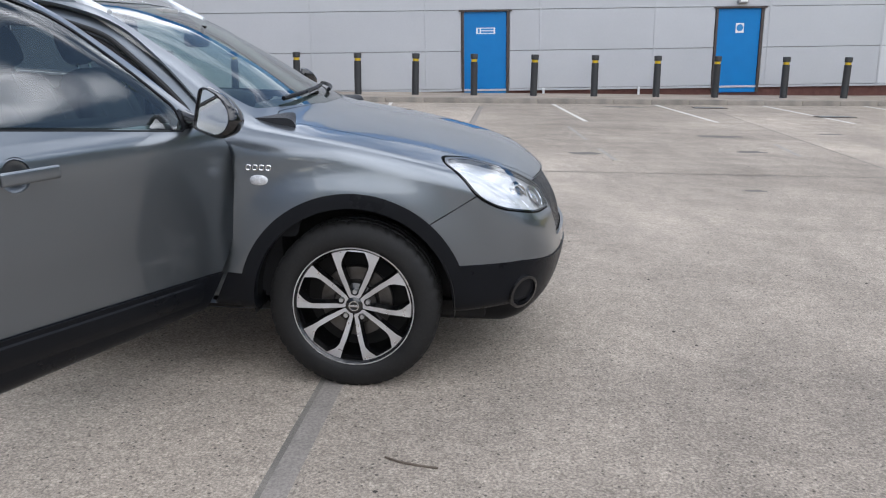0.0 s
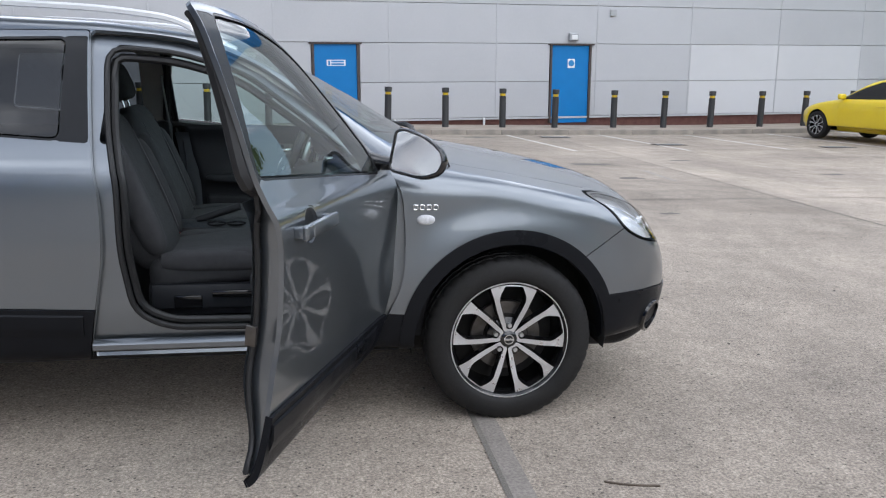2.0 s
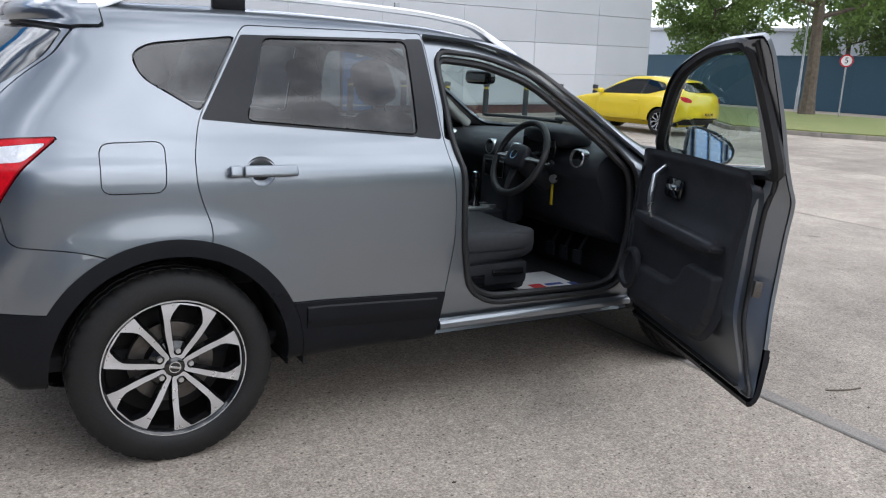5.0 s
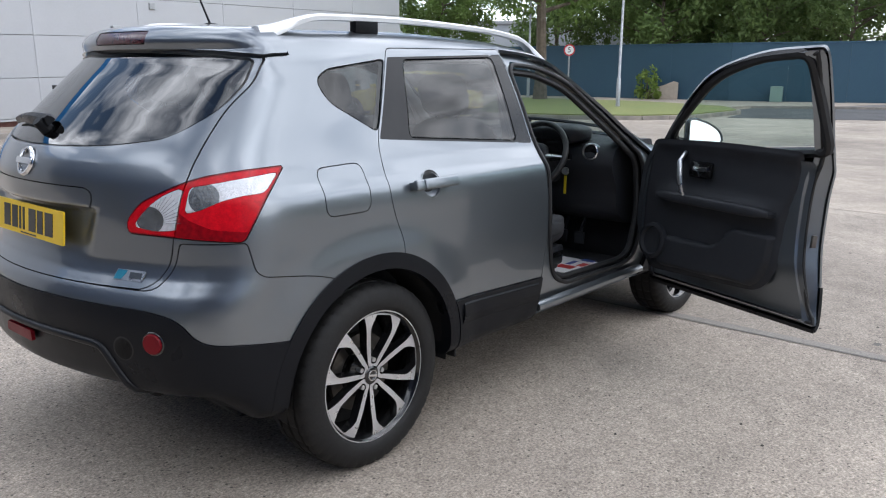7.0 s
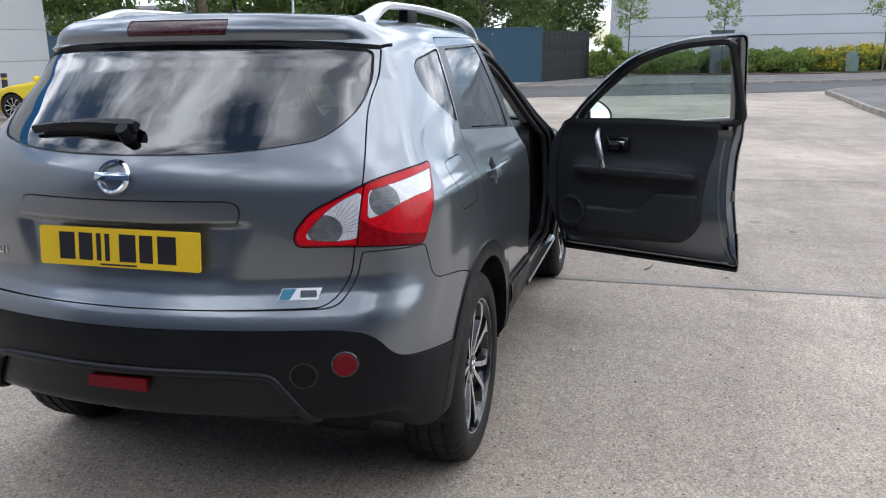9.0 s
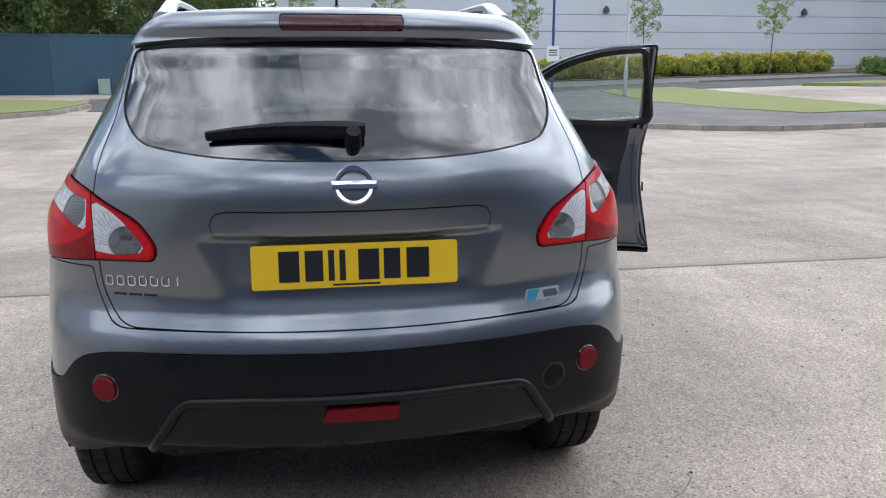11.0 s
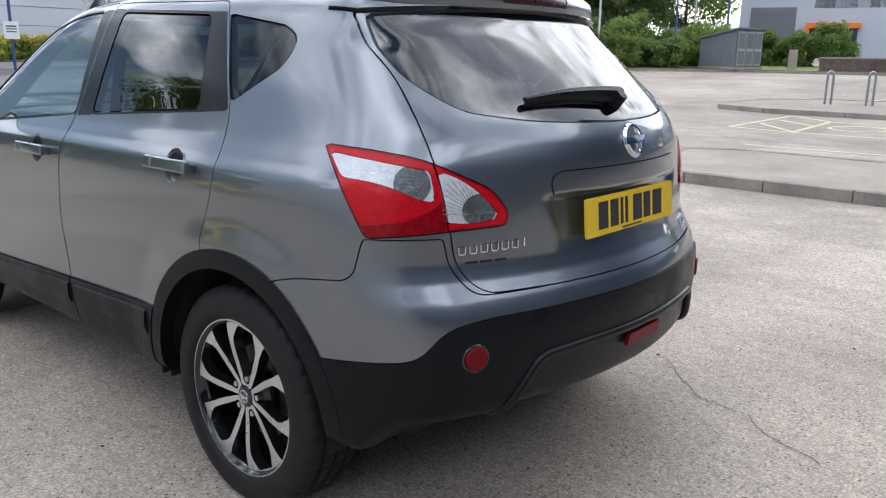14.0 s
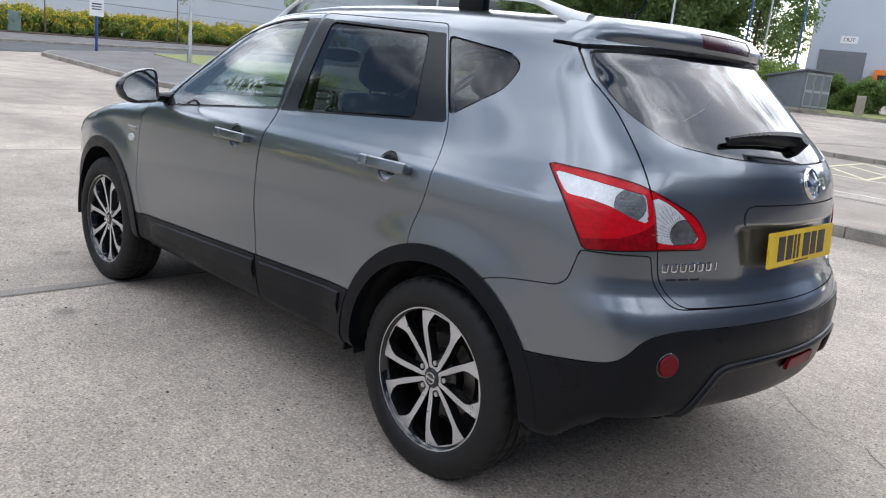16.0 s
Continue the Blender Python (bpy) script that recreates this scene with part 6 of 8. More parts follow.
# side repeaters, scuttle, front wipers, fog lamps
for s_ in (1, -1):
    a_, n_ = on_surface(2.275, 0.845, s_)
    bm = bmesh.new()
    blob(bm, (0, 0, 0.002), (0.036, 0.020, 0.008), 0.9, 0.9, 18, 8, m=facing(a_, n_))
    part("side_repeater", bm, CLEAR_LENS, car, "clear oval side repeater", smooth=True)
    for k in range(4):
        a_, n_ = on_surface(2.235 + 0.026 * k, 0.893, s_)
        part("badge_bar", outline_badge(facing(a_, n_), 0.0085, 0.0090, 0.0022), CHROME, car, smooth=True)
    p = np.array([[3.285, s_ * 0.665, 0.385]])
    p = settle(p)
    n_ = Vector(slope(p)[0]).normalized()
    bm = bmesh.new()
    lathe(bm, [(0.075, 0.0), (0.074, 0.012), (0.062, 0.014), (0.058, -0.012), (0.03, -0.022), (0.0, -0.016)], 28)
    bmesh.ops.transform(bm, matrix=facing(p[0], n_), verts=bm.verts)
    part("front_fog_lamp", bm, GLOSSBLACK, car, "round black fog lamp surround", smooth=True)
for s_, y0 in ((1, 0.10), (1, -0.45)):
    pts = []
    for q in np.linspace(0, 1, 14):
        y = y0 + 0.55 * q - 0.02
        p = settle(np.array([[2.335 - 0.30 * y * y - 0.05 * q, y, 1.13]]))
        nn = Vector(slope(p)[0]).normalized()
        pts.append(Vector(p[0]) + nn * 0.018)
    bm = bmesh.new()
    tube(bm, pts, 0.010, 8)
    part("front_wiper", bm, CLAD, car, "black windscreen wiper", smooth=True)
# mud flaps and underside
for s_ in (1, -1):
    for x_ in (0.47,):
        bm = bmesh.new()
        box(bm, x_ - 0.006, x_ + 0.006, s_ * 0.70, s_ * 0.85, 0.285, 0.40, 0.004)
        part("mud_flap", bm, SEAL, car)
    for x_ in (0.0, 2.63):
        bm = bmesh.new()
        rows = []
        for a in np.linspace(radians(-8), radians(188), 30):
            c, n = 0.405 * math.cos(a), 0.405 * math.sin(a)
            rows.append([bm.verts.new((x_ + c, s_ * 0.855, ARCH_Z + n)), bm.verts.new((x_ + c, s_ * 0.56, ARCH_Z + n)), bm.verts.new((x_ + 0.3 * c, s_ * 0.56, ARCH_Z + 0.3 * n))])
        for p, q in zip(rows, rows[1:]):
            bm.faces.new((p[0], p[1], q[1], q[0]))
            bm.faces.new((p[1], p[2], q[2], q[1]))
        part("wheel_liner", bm, DARK, car, smooth=True)
bm = bmesh.new()
box(bm, -0.30, 3.15, -0.60, 0.60, 0.225, 0.30, 0.02)
box(bm, -0.66, -0.28, -0.50, 0.50, 0.36, 0.44, 0.02)
box(bm, 0.5, 2.15, -0.56, 0.56, 0.235, 0.30, 0.02)
part("underbody", bm, DARK, car)

# the rounded top edge of the bumper insert
edge_line = []
for y_, z_ in rounded([(-0.552, 0.425), (-0.50, 0.505), (-0.447, 0.586), (-0.30, 0.594), (0.30, 0.594), (0.447, 0.586), (0.50, 0.505), (0.552, 0.425)], [0, 0.03, 0.03, 0.1, 0.1, 0.03, 0.03, 0]):
    edge_line.append((y_, z_))
q_ = np.array(edge_line)
d_ = np.r_[0, np.cumsum(np.linalg.norm(np.diff(q_, axis=0), axis=1))]
w_ = np.linspace(0, d_[-1], 90)
pts = [on_tail(a, b - 0.010, 0.004)[0] for a, b in zip(np.interp(w_, d_, q_[:, 0]), np.interp(w_, d_, q_[:, 1]))]
bm = bmesh.new()
tube(bm, pts, 0.014, 10)
part("insert_edge", bm, INSERT_BLACK, car, smooth=True)

for s_ in (1, -1):
    bm = bmesh.new()
    tube(bm, [(1.50, s_ * 0.545, 1.455), (1.65, s_ * 0.575, 1.385), (1.82, s_ * 0.62, 1.265), (1.98, s_ * 0.665, 1.145), (2.08, s_ * 0.69, 1.08)], [0.020, 0.026, 0.028, 0.030, 0.032], 10)
    part("post_cover", bm, HEADLINE, car, "pale grey inner windscreen post cover", smooth=True)


# ---- the cabin ----
def seat(x, y, name="front_seat", width=0.25):
    bm = bmesh.new()
    blob(bm, (x + 0.03, y, 0.635), (0.275, width, 0.085), 0.45, 0.35, 28, 14, m=None)
    for vtx in bm.verts:
        vtx.co.z += 0.10 * (vtx.co.x - x) + 0.035 * min(1, abs(vtx.co.y - y) / width) ** 3
    low = -0.055 if name == "front_seat" else 0.0
    for vtx in bm.verts:
        vtx.co.z += low
    st = part(name, bm, CLOTH, car, "charcoal cloth car seat", smooth=True)
    back = Matrix.Translation((x - 0.22, y, 0.68 + low)) @ Matrix.Rotation(radians(-21), 4, "Y")
    bm = bmesh.new()
    blob(bm, (0, 0, 0.29), (0.075, width * 0.98, 0.33), 0.42, 0.40, 28, 14, m=back)
    part("backrest", bm, CLOTH, st, smooth=True)
    for s in (1, -1):
        bm = bmesh.new()
        blob(bm, (0.045, s * width * 0.83, 0.25), (0.055, 0.055, 0.23), 0.6, 0.7, 14, 10, m=back)
        part("bolster", bm, CLOTH, st, smooth=True)
        bm = bmesh.new()
        blob(bm, (x + 0.03, y + s * width * 0.86, 0.69 + low), (0.22, 0.045, 0.045), 0.6, 0.5, 14, 10)
        part("cushion_bolster", bm, CLOTH, st, smooth=True)
    bm = bmesh.new()
    blob(bm, (0.01, 0, 0.745), (0.055, 0.125, 0.095), 0.55, 0.5, 20, 12, m=back)
    part("headrest", bm, CLOTH, st, smooth=True)
    for s in (1, -1):
        bm = bmesh.new()
        rod(bm, back @ Vector((0, s * 0.06, 0.60)), back @ Vector((0.01, s * 0.06, 0.70)), 0.006)
        part("headrest_post", bm, CHROME, st)
    if name == "front_seat":
        for s in (1, -1):
            bm = bmesh.new()
            tube(bm, [back @ Vector((0.079 + 0.006 * math.sin(4 * q), s * width * 0.60, 0.06 + 0.46 * q)) for q in np.linspace(0, 1, 12)], 0.0022, 5)
            part("seam", bm, material("grey_stitching", (0.10, 0.10, 0.11), 0.8), st)
        bm = bmesh.new()
        box(bm, x - 0.24, x + 0.24, y - width * 0.9, y + width * 0.9, 0.40, 0.60 + low, 0.03)
        part("seat_base", bm, CABIN, st, smooth=True)
        sgn = -1 if y < 0 else 1
        bm = bmesh.new()
        box(bm, x - 0.22, x + 0.22, y + sgn * width * 0.92, y + sgn * (width * 0.92 + 0.03), 0.44, 0.60 + low, 0.02)
        part("seat_side_cover", bm, CABIN, st, smooth=True)
        bm = bmesh.new()
        box(bm, x - 0.13, x - 0.02, y + sgn * (width * 0.92 + 0.025), y + sgn * (width * 0.92 + 0.04), 0.50 + low, 0.555 + low, 0.006)
        box(bm, x + 0.02, x + 0.19, y + sgn * (width * 0.92 + 0.025), y + sgn * (width * 0.92 + 0.045), 0.545 + low, 0.575 + low, 0.008)
        part("seat_lever", bm, GLOSSBLACK, st, smooth=True)
    return st


seat(1.42, -0.37)
seat(1.38, 0.37)
for y_ in (-0.45, 0.0, 0.45):
    seat(0.48, y_, "rear_seat", 0.225)
bm = bmesh.new()
box(bm, -0.45, 2.30, -0.72, 0.72, 0.33, 0.385, 0.01)
part("cabin_floor", bm, CARPET, car, "black carpet")
bm = bmesh.new()
box(bm, -0.60, 0.12, -0.62, 0.62, 0.60, 0.80, 0.03)
part("boot_floor", bm, CARPET, car)
bm = bmesh.new()
box(bm, 2.20, 2.32, -0.74, 0.74, 0.33, 1.0, 0.02)
part("bulkhead", bm, CARPET, car)
# dashboard
bm = bmesh.new()
sect = rounded([(2.34, 1.085), (2.10, 1.080), (1.94, 1.062), (1.875, 1.02), (1.865, 0.95), (1.93, 0.84), (1.95, 0.70), (2.05, 0.62), (2.34, 0.60)], 0.05)
ys = np.linspace(-0.735, 0.735, 25)
rows = [[bm.verts.new((x + 0.05 * (y / 0.735) ** 4, y, z - 0.012 * (y / 0.7) ** 2)) for x, z in sect] for y in ys]
for p, q in zip(rows, rows[1:]):
    for k in range(len(p)):
        bm.faces.new((p[k], p[(k + 1) % len(p)], q[(k + 1) % len(p)], q[k]))
bm.faces.new(rows[0][::-1])
bm.faces.new(rows[-1])
dash = part("dashboard", bm, CABIN, car, "charcoal moulded dashboard", smooth=True)
bm = bmesh.new()
blob(bm, (1.96, -0.37, 1.10), (0.12, 0.18, 0.055), 0.6, 0.55)
part("instrument_hood", bm, CABIN, dash, smooth=True)
bm = bmesh.new()
box(bm, 1.845, 1.86, -0.50, -0.24, 1.0, 1.09, 0.004, m=Matrix())
part("instrument_glass", bm, GLOSSBLACK, dash)
for y_, z_, r_ in ((-0.610, 1.015, 0.046), (0.610, 1.015, 0.046), (-0.13, 1.0, 0.042), (0.10, 1.0, 0.042)):
    bm = bmesh.new()
    lathe(bm, [(r_, -0.03), (r_, 0.014), (r_ * 0.86, 0.018), (r_ * 0.82, 0.004), (0, 0.0)], 24, ids=[0, 0, 0, 1])
    xx = 1.885 + 0.05 * (y_ / 0.735) ** 4
    bmesh.ops.transform(bm, matrix=facing((xx, y_, z_), (-1, -0.15 if y_ < -0.5 else 0, 0.1)), verts=bm.verts)
    part("air_vent", bm, [SATIN, GLOSSBLACK], dash, "round vent with a silver ring", smooth=True)
bm = bmesh.new()
box(bm, 1.84, 1.95, -0.15, 0.13, 0.62, 0.96, 0.03)
part("dash_centre", bm, CABIN, dash, smooth=True)
bm = bmesh.new()
box(bm, 1.832, 1.845, -0.10, 0.08, 0.85, 0.94, 0.006)
part("radio", bm, GLOSSBLACK, dash)
bm = bmesh.new()
box(bm, 1.16, 1.95, -0.115, 0.115, 0.38, 0.685, 0.035)
part("centre_console", bm, CABIN, car, "charcoal centre console", smooth=True)
bm = bmesh.new()
box(bm, 1.58, 1.86, -0.080, 0.080, 0.675, 0.700, 0.012)
part("gear_surround", bm, SATIN, car, smooth=True)
bm = bmesh.new()
lathe(bm, [(0.05, 0.60), (0.030, 0.64), (0.014, 0.67), (0.012, 0.72), (0.022, 0.74), (0.026, 0.78), (0.018, 0.805), (0.0, 0.81)], 18, centre=(1.72, -0.01, 0.07))
part("gear_lever", bm, GLOSSBLACK, car, "black gear lever", smooth=True)
bm = bmesh.new()
lathe(bm, [(0.020, 0.800), (0.018, 0.827), (0.0, 0.832)], 16, centre=(1.72, -0.01, 0.05))
part("gear_knob_cap", bm, CHROME, car, smooth=True)
bm = bmesh.new()
rod(bm, (1.30, 0.03, 0.69), (1.50, 0.03, 0.755), 0.018)
part("handbrake", bm, CABIN, car, smooth=True)
bm = bmesh.new()
box(bm, 1.22, 1.245, -0.150, -0.122, 0.62, 0.70, 0.006)
part("belt_buckle", bm, material("buckle_red", (0.35, 0.01, 0.01), 0.4), car)
for x_ in (1.40, 1.49):
    bm = bmesh.new()
    lathe(bm, [(0.044, 0.684), (0.044, 0.690), (0.038, 0.690), (0.036, 0.675), (0.0, 0.675)], 22, centre=(x_, -0.055, 0))
    part("cup_holder", bm, GLOSSBLACK, car, smooth=True)
# steering wheel
SW = facing((1.745, -0.36, 0.992), Vector((-1, 0, 0.47)))
bm = bmesh.new()
tube(bm, [SW @ Vector((0.185 * math.cos(a), 0.185 * math.sin(a), 0)) for a in np.linspace(0, 2 * math.pi, 49)[:-1]], 0.0165, 10, closed=True)
wheel_ = part("steering_wheel", bm, material("stitched_leather", (0.022, 0.022, 0.023), 0.45, bump=0.2, bump_scale=300.0), car, "black leather steering wheel", smooth=True)
bm = bmesh.new()
blob(bm, (0, 0, 0.012), (0.078, 0.062, 0.028), 0.6, 0.6, m=SW)
part("airbag_cover", bm, CABIN, wheel_, smooth=True)
for a0, mt in ((0, SATIN), (180, SATIN), (270, CABIN)):
    bm = bmesh.new()
    d_ = Vector((math.cos(radians(a0)), math.sin(radians(a0)), 0))
    tube(bm, [SW @ (d_ * 0.06), SW @ (d_ * 0.12 + Vector((0, 0, 0.004))), SW @ (d_ * 0.18)], [0.026, 0.020, 0.014], 8, flat=0.5)
    part("spoke", bm, mt, wheel_, smooth=True)
bm = bmesh.new()
lathe(bm, [(0.018, 0.038), (0.019, 0.042), (0.024, 0.042), (0.025, 0.036)], 22)
bmesh.ops.transform(bm, matrix=SW, verts=bm.verts)
part("emblem", bm, CHROME, wheel_, smooth=True)
bm = bmesh.new()
rod(bm, SW @ Vector((0, 0, -0.02)), SW @ Vector((0, -0.03, -0.22)), 0.055, 0.06, 18)
part("steering_column", bm, CABIN, car, smooth=True)
for s_ in (1, -1):
    bm = bmesh.new()
    tube(bm, [SW @ Vector((0.05 * s_, 0.0, -0.07)), SW @ Vector((0.15 * s_, 0.015, -0.055)), SW @ Vector((0.19 * s_, 0.02, -0.05))], [0.010, 0.012, 0.016], 8)
    part("column_stalk", bm, GLOSSBLACK, car, smooth=True)
KEY = material("yellow_key_tag", (0.65, 0.50, 0.02), 0.5)
bm = bmesh.new()
lathe(bm, [(0.022, 0.0), (0.02, 0.012), (0.0, 0.012)], 16)
bmesh.ops.transform(bm, matrix=facing((1.875, -0.475, 0.90), (-1, -0.4, 0.2)), verts=bm.verts)
part("ignition_lock", bm, SATIN, car, smooth=True)
bm = bmesh.new()
box(bm, 1.862, 1.866, -0.490, -0.474, 0.775, 0.875, 0.002)
tagged(part("key_tag", bm, KEY, car), "yellow key tag hanging from the ignition")
# interior mirror
bm = bmesh.new()
blob(bm, (1.72, 0.0, 1.365), (0.022, 0.125, 0.036), 0.5, 0.4)
tube(bm, [(1.72, 0, 1.37), (1.75, 0, 1.40), (1.76, 0, 1.43)], 0.012, 8)
part("interior_mirror", bm, GLOSSBLACK, car, "black interior mirror", smooth=True)
bm = bmesh.new()
box(bm, 1.48, 1.60, -0.09, 0.09, 1.475, 1.505, 0.01)
part("roof_console", bm, HEADLINE, car, smooth=True)
# pedals and floor mat
for k, y_ in enumerate((-0.47, -0.36, -0.25)):
    bm = bmesh.new()
    box(bm, 2.06, 2.075, y_ - 0.03, y_ + 0.03, 0.46, 0.53, 0.004)
    rod(bm, (2.075, y_, 0.52), (2.18, y_, 0.70), 0.009)
    part("pedal", bm, CABIN, car)
MAT = material("paper_floor_mat", (0.72, 0.71, 0.70), 0.75, 0, (0.62, 0.61, 0.60), 20.0, 0.6)
bm = bmesh.new()
box(bm, 1.64, 1.98, -0.66, -0.32, 0.386, 0.389)
mat_ = tagged(part("paper_mat", bm, MAT), "white paper footwell mat with red and blue print", "floor mat")
for (x0, x1, y0, y1, mm) in ((1.73, 1.80, -0.62, -0.52, "r"), (1.82, 1.90, -0.64, -0.60, "r"), (1.95, 1.995, -0.63, -0.55, "b"), (1.82, 1.92, -0.56, -0.53, "b")):
    bm = bmesh.new()
    box(bm, x0, x1, y0, y1, 0.3895, 0.3905)
    part("print_bar", bm, material("print_red", (0.45, 0.02, 0.02), 0.6) if mm == "r" else material("print_blue", (0.02, 0.05, 0.25), 0.6), mat_)
# belt and B post trim
for s_ in (1, -1):
    bm = bmesh.new()
    tube(bm, [(1.07, s_ * 0.60, 1.36), (1.10, s_ * 0.64, 1.05), (1.13, s_ * 0.66, 0.72), (1.16, s_ * 0.66, 0.48)], 0.023, 8, flat=0.15)
    part("seat_belt", bm, SEAL, car)
    bm = bmesh.new()
    box(bm, 1.0, 1.10, s_ * 0.66, s_ * 0.72, 0.45, 1.12, 0.03)
    part("post_trim", bm, CABIN, car, smooth=True)


# ---- the yellow coupe by the warehouse ----
GREY_SHAPE = (ROOF, SIDE, PLAN, PLAN_TOP, TAIL, TAIL_BOW, NOSE)
ROOF = spline([-0.75, -0.55, -0.30, 0.1, 0.6, 1.0, 1.3, 1.6, 2.0, 2.25, 2.4, 2.7, 3.05, 3.3, 3.5, 3.75], [1.16, 1.30, 1.385, 1.445, 1.478, 1.470, 1.435, 1.345, 1.155, 1.03, 0.985, 0.94, 0.87, 0.79, 0.69, 0.5])
SIDE = spline([0.1, 0.20, 0.30, 0.5, 0.7, 0.85, 0.93, 0.98, 1.05, 1.2, 1.35, 1.5], [0.74, 0.80, 0.85, 0.895, 0.905, 0.895, 0.87, 0.83, 0.78, 0.70, 0.60, 0.50])
TAIL = spline([0.1, 0.25, 0.40, 0.55, 0.75, 0.90, 1.02, 1.10, 1.25, 1.35, 1.5], [-0.60, -0.78, -0.85, -0.875, -0.865, -0.84, -0.80, -0.70, -0.52, -0.42, -0.35])
NOSE = spline([0.1, 0.24, 0.35, 0.5, 0.65, 0.75, 0.85, 1.0], [3.35, 3.50, 3.56, 3.58, 3.56, 3.52, 3.46, 3.34])
PRESSED, AXLES, ARCH_FLARE = 0.0, (0.0, 2.70), 0.022
YELLOW = material("bright_yellow_paint", (0.80, 0.60, 0.012), 0.30, 0.0, (0.78, 0.57, 0.010), 4.0, 0.5, coat=1.0, coat_rough=0.02, rough_vary=0.02)
yv, yf = skin(0.035)
coupe = thing("coupe", Matrix(), "bright yellow three-door coupe parked nose to the warehouse", "car")
YP = lambda name, piece, mat, label="", proud=0.0, lip=0.012: part(name, shell_mesh(name, *piece, mat, proud=proud, lip=lip), None, coupe, label)


class Left(Skin):
    def __init__(self):
        self.v, self.f = yv, yf


ys_ = Left()
yarch = lambda p, r: np.maximum(np.minimum(np.hypot(p[:, 0], p[:, 2] - 0.335), np.hypot(p[:, 0] - 2.70, p[:, 2] - 0.335)) - r, 0.55 - np.abs(p[:, 1]))
ys_.take(lambda p: yarch(p, 0.372), 0)
YSIDE = distance(rounded([(-0.10, 1.16), (0.10, 1.30), (0.62, 1.385), (1.15, 1.375), (1.55, 1.235), (1.98, 1.03), (1.95, 0.975), (0.45, 1.01)], 0.05))
YPOST = distance([(0.58, 1.45), (0.64, 1.45), (0.72, 0.95), (0.66, 0.95)])
ywin = ys_.take(lambda p: np.maximum(YSIDE(*side_of(p)), 0.45 - np.abs(p[:, 1])), 0.004)
for s_, q in halves(ywin).items():
    post_, pane_ = cut(q, lambda p: YPOST(*side_of(p)), 0.001)
    YP("side_window", pane_, GLASS_DARK, "dark side windows", -0.003)
    YP("window_post", post_, GLOSSBLACK)
YP("windscreen", ys_.take(lambda p: np.maximum(np.maximum(distance(rounded([(1.22, -0.2), (1.18, 0.50), (2.0, 0.66), (2.22, 0.45), (2.30, -0.2)], 0.03))(*plan_of(p)), 1.0 - p[:, 2]), 1.0 - p[:, 0]), 0.003), GLASS_DARK)
YP("rear_window", ys_.take(lambda p: np.maximum(distance(rounded([(-0.2, 1.09), (0.52, 1.10), (0.60, 1.16), (0.46, 1.33), (-0.2, 1.355)], 0.05))(*rear_of(p)), p[:, 0] + 0.15), 0.003), GLASS_DARK, "dark rear window")
YL = distance(rounded([(0.20, 0.985), (0.05, 0.975), (-0.115, 0.905), (-0.10, 0.84), (0.06, 0.845), (0.17, 0.90)], 0.03))
for s_, q in halves(ys_.take(lambda p: np.maximum(YL(*rear_corner(p)), p[:, 0] + 0.2), 0.002)).items():
    YP("tail_lamp", q, RED, "swept red tail lamp", 0.004)
ydoor = ys_.take(lambda p: np.maximum(distance(rounded([(0.66, 0.28), (0.60, 0.75), (0.68, 1.0), (1.95, 0.97), (2.05, 0.75), (1.98, 0.28)], 0.06))(*side_of(p)), 0.45 - np.abs(p[:, 1])), 0.003)
for s_, q in halves(ydoor).items():
    YP("door", q, YELLOW, "yellow coupe door")
    bm = bmesh.new()
    a_, n_ = on_surface(0.82, 0.83, s_)
    box(bm, -0.11, 0.11, -0.016, 0.016, 0.012, 0.03, 0.006, m=facing(a_, n_))
    part("door_handle", bm, YELLOW, coupe, smooth=True)
    bm = bmesh.new()
    a_, n_ = on_surface(1.93, 1.0, s_)
    blob(bm, a_ + Vector((0.03, s_ * 0.10, 0.03)), (0.06, 0.11, 0.07), 0.7, 0.7, 16, 10)
    part("mirror_shell", bm, YELLOW, coupe, smooth=True)
YP("valance", ys_.take(lambda p: np.maximum(np.maximum(distance([(-0.2, 0.0), (0.95, 0.0), (0.95, 0.30), (0.62, 0.42), (0.50, 0.47), (-0.2, 0.47)])(*rear_of(p)), p[:, 0] + 0.42), 0.0 * p[:, 0] - 1), 0.002), CLAD, "black rear valance", 0.003)
YP("body", (ys_.v, ys_.f), YELLOW, "bright yellow body shell")
v_, f_ = clip(yv, yf, -np.maximum(yarch(yv, 0.38), -1))
n_ = slope(v_)
n_ /= np.linalg.norm(n_, axis=1, keepdims=True)
part("inner_shell", mesh_of("inner_shell", v_ - 0.05 * n_, f_, DARK, smooth=True), None, coupe)
bm = bmesh.new()
a_, n_ = on_tail(0.0, 0.56)
box(bm, -0.26, 0.26, -0.055, 0.055, 0.004, 0.012, 0.003, m=facing(a_, n_))
pl_ = part("number_plate", bm, AMBER_PLATE, coupe, "yellow number plate")
for x0 in (-0.19, -0.13, -0.07, 0.0, 0.06, 0.12):
    bm = bmesh.new()
    box(bm, x0, x0 + 0.04, -0.035, 0.035, 0.012, 0.0135, m=facing(a_, n_))
    part("plate_bar", bm, INK, pl_)
for x_, s_, ang in ((0.0, -1, 10), (0.0, 1, 30), (2.70, -1, 5), (2.70, 1, 50)):
    w_ = copy_thing(first_wheel, Matrix())
    w_.parent = coupe
    w_.matrix_basis = pose(x_, s_ * 0.80, 0.332, 0, ang, 0 if s_ < 0 else 180) @ Matrix.Diagonal((0.96, 0.96, 0.96, 1))
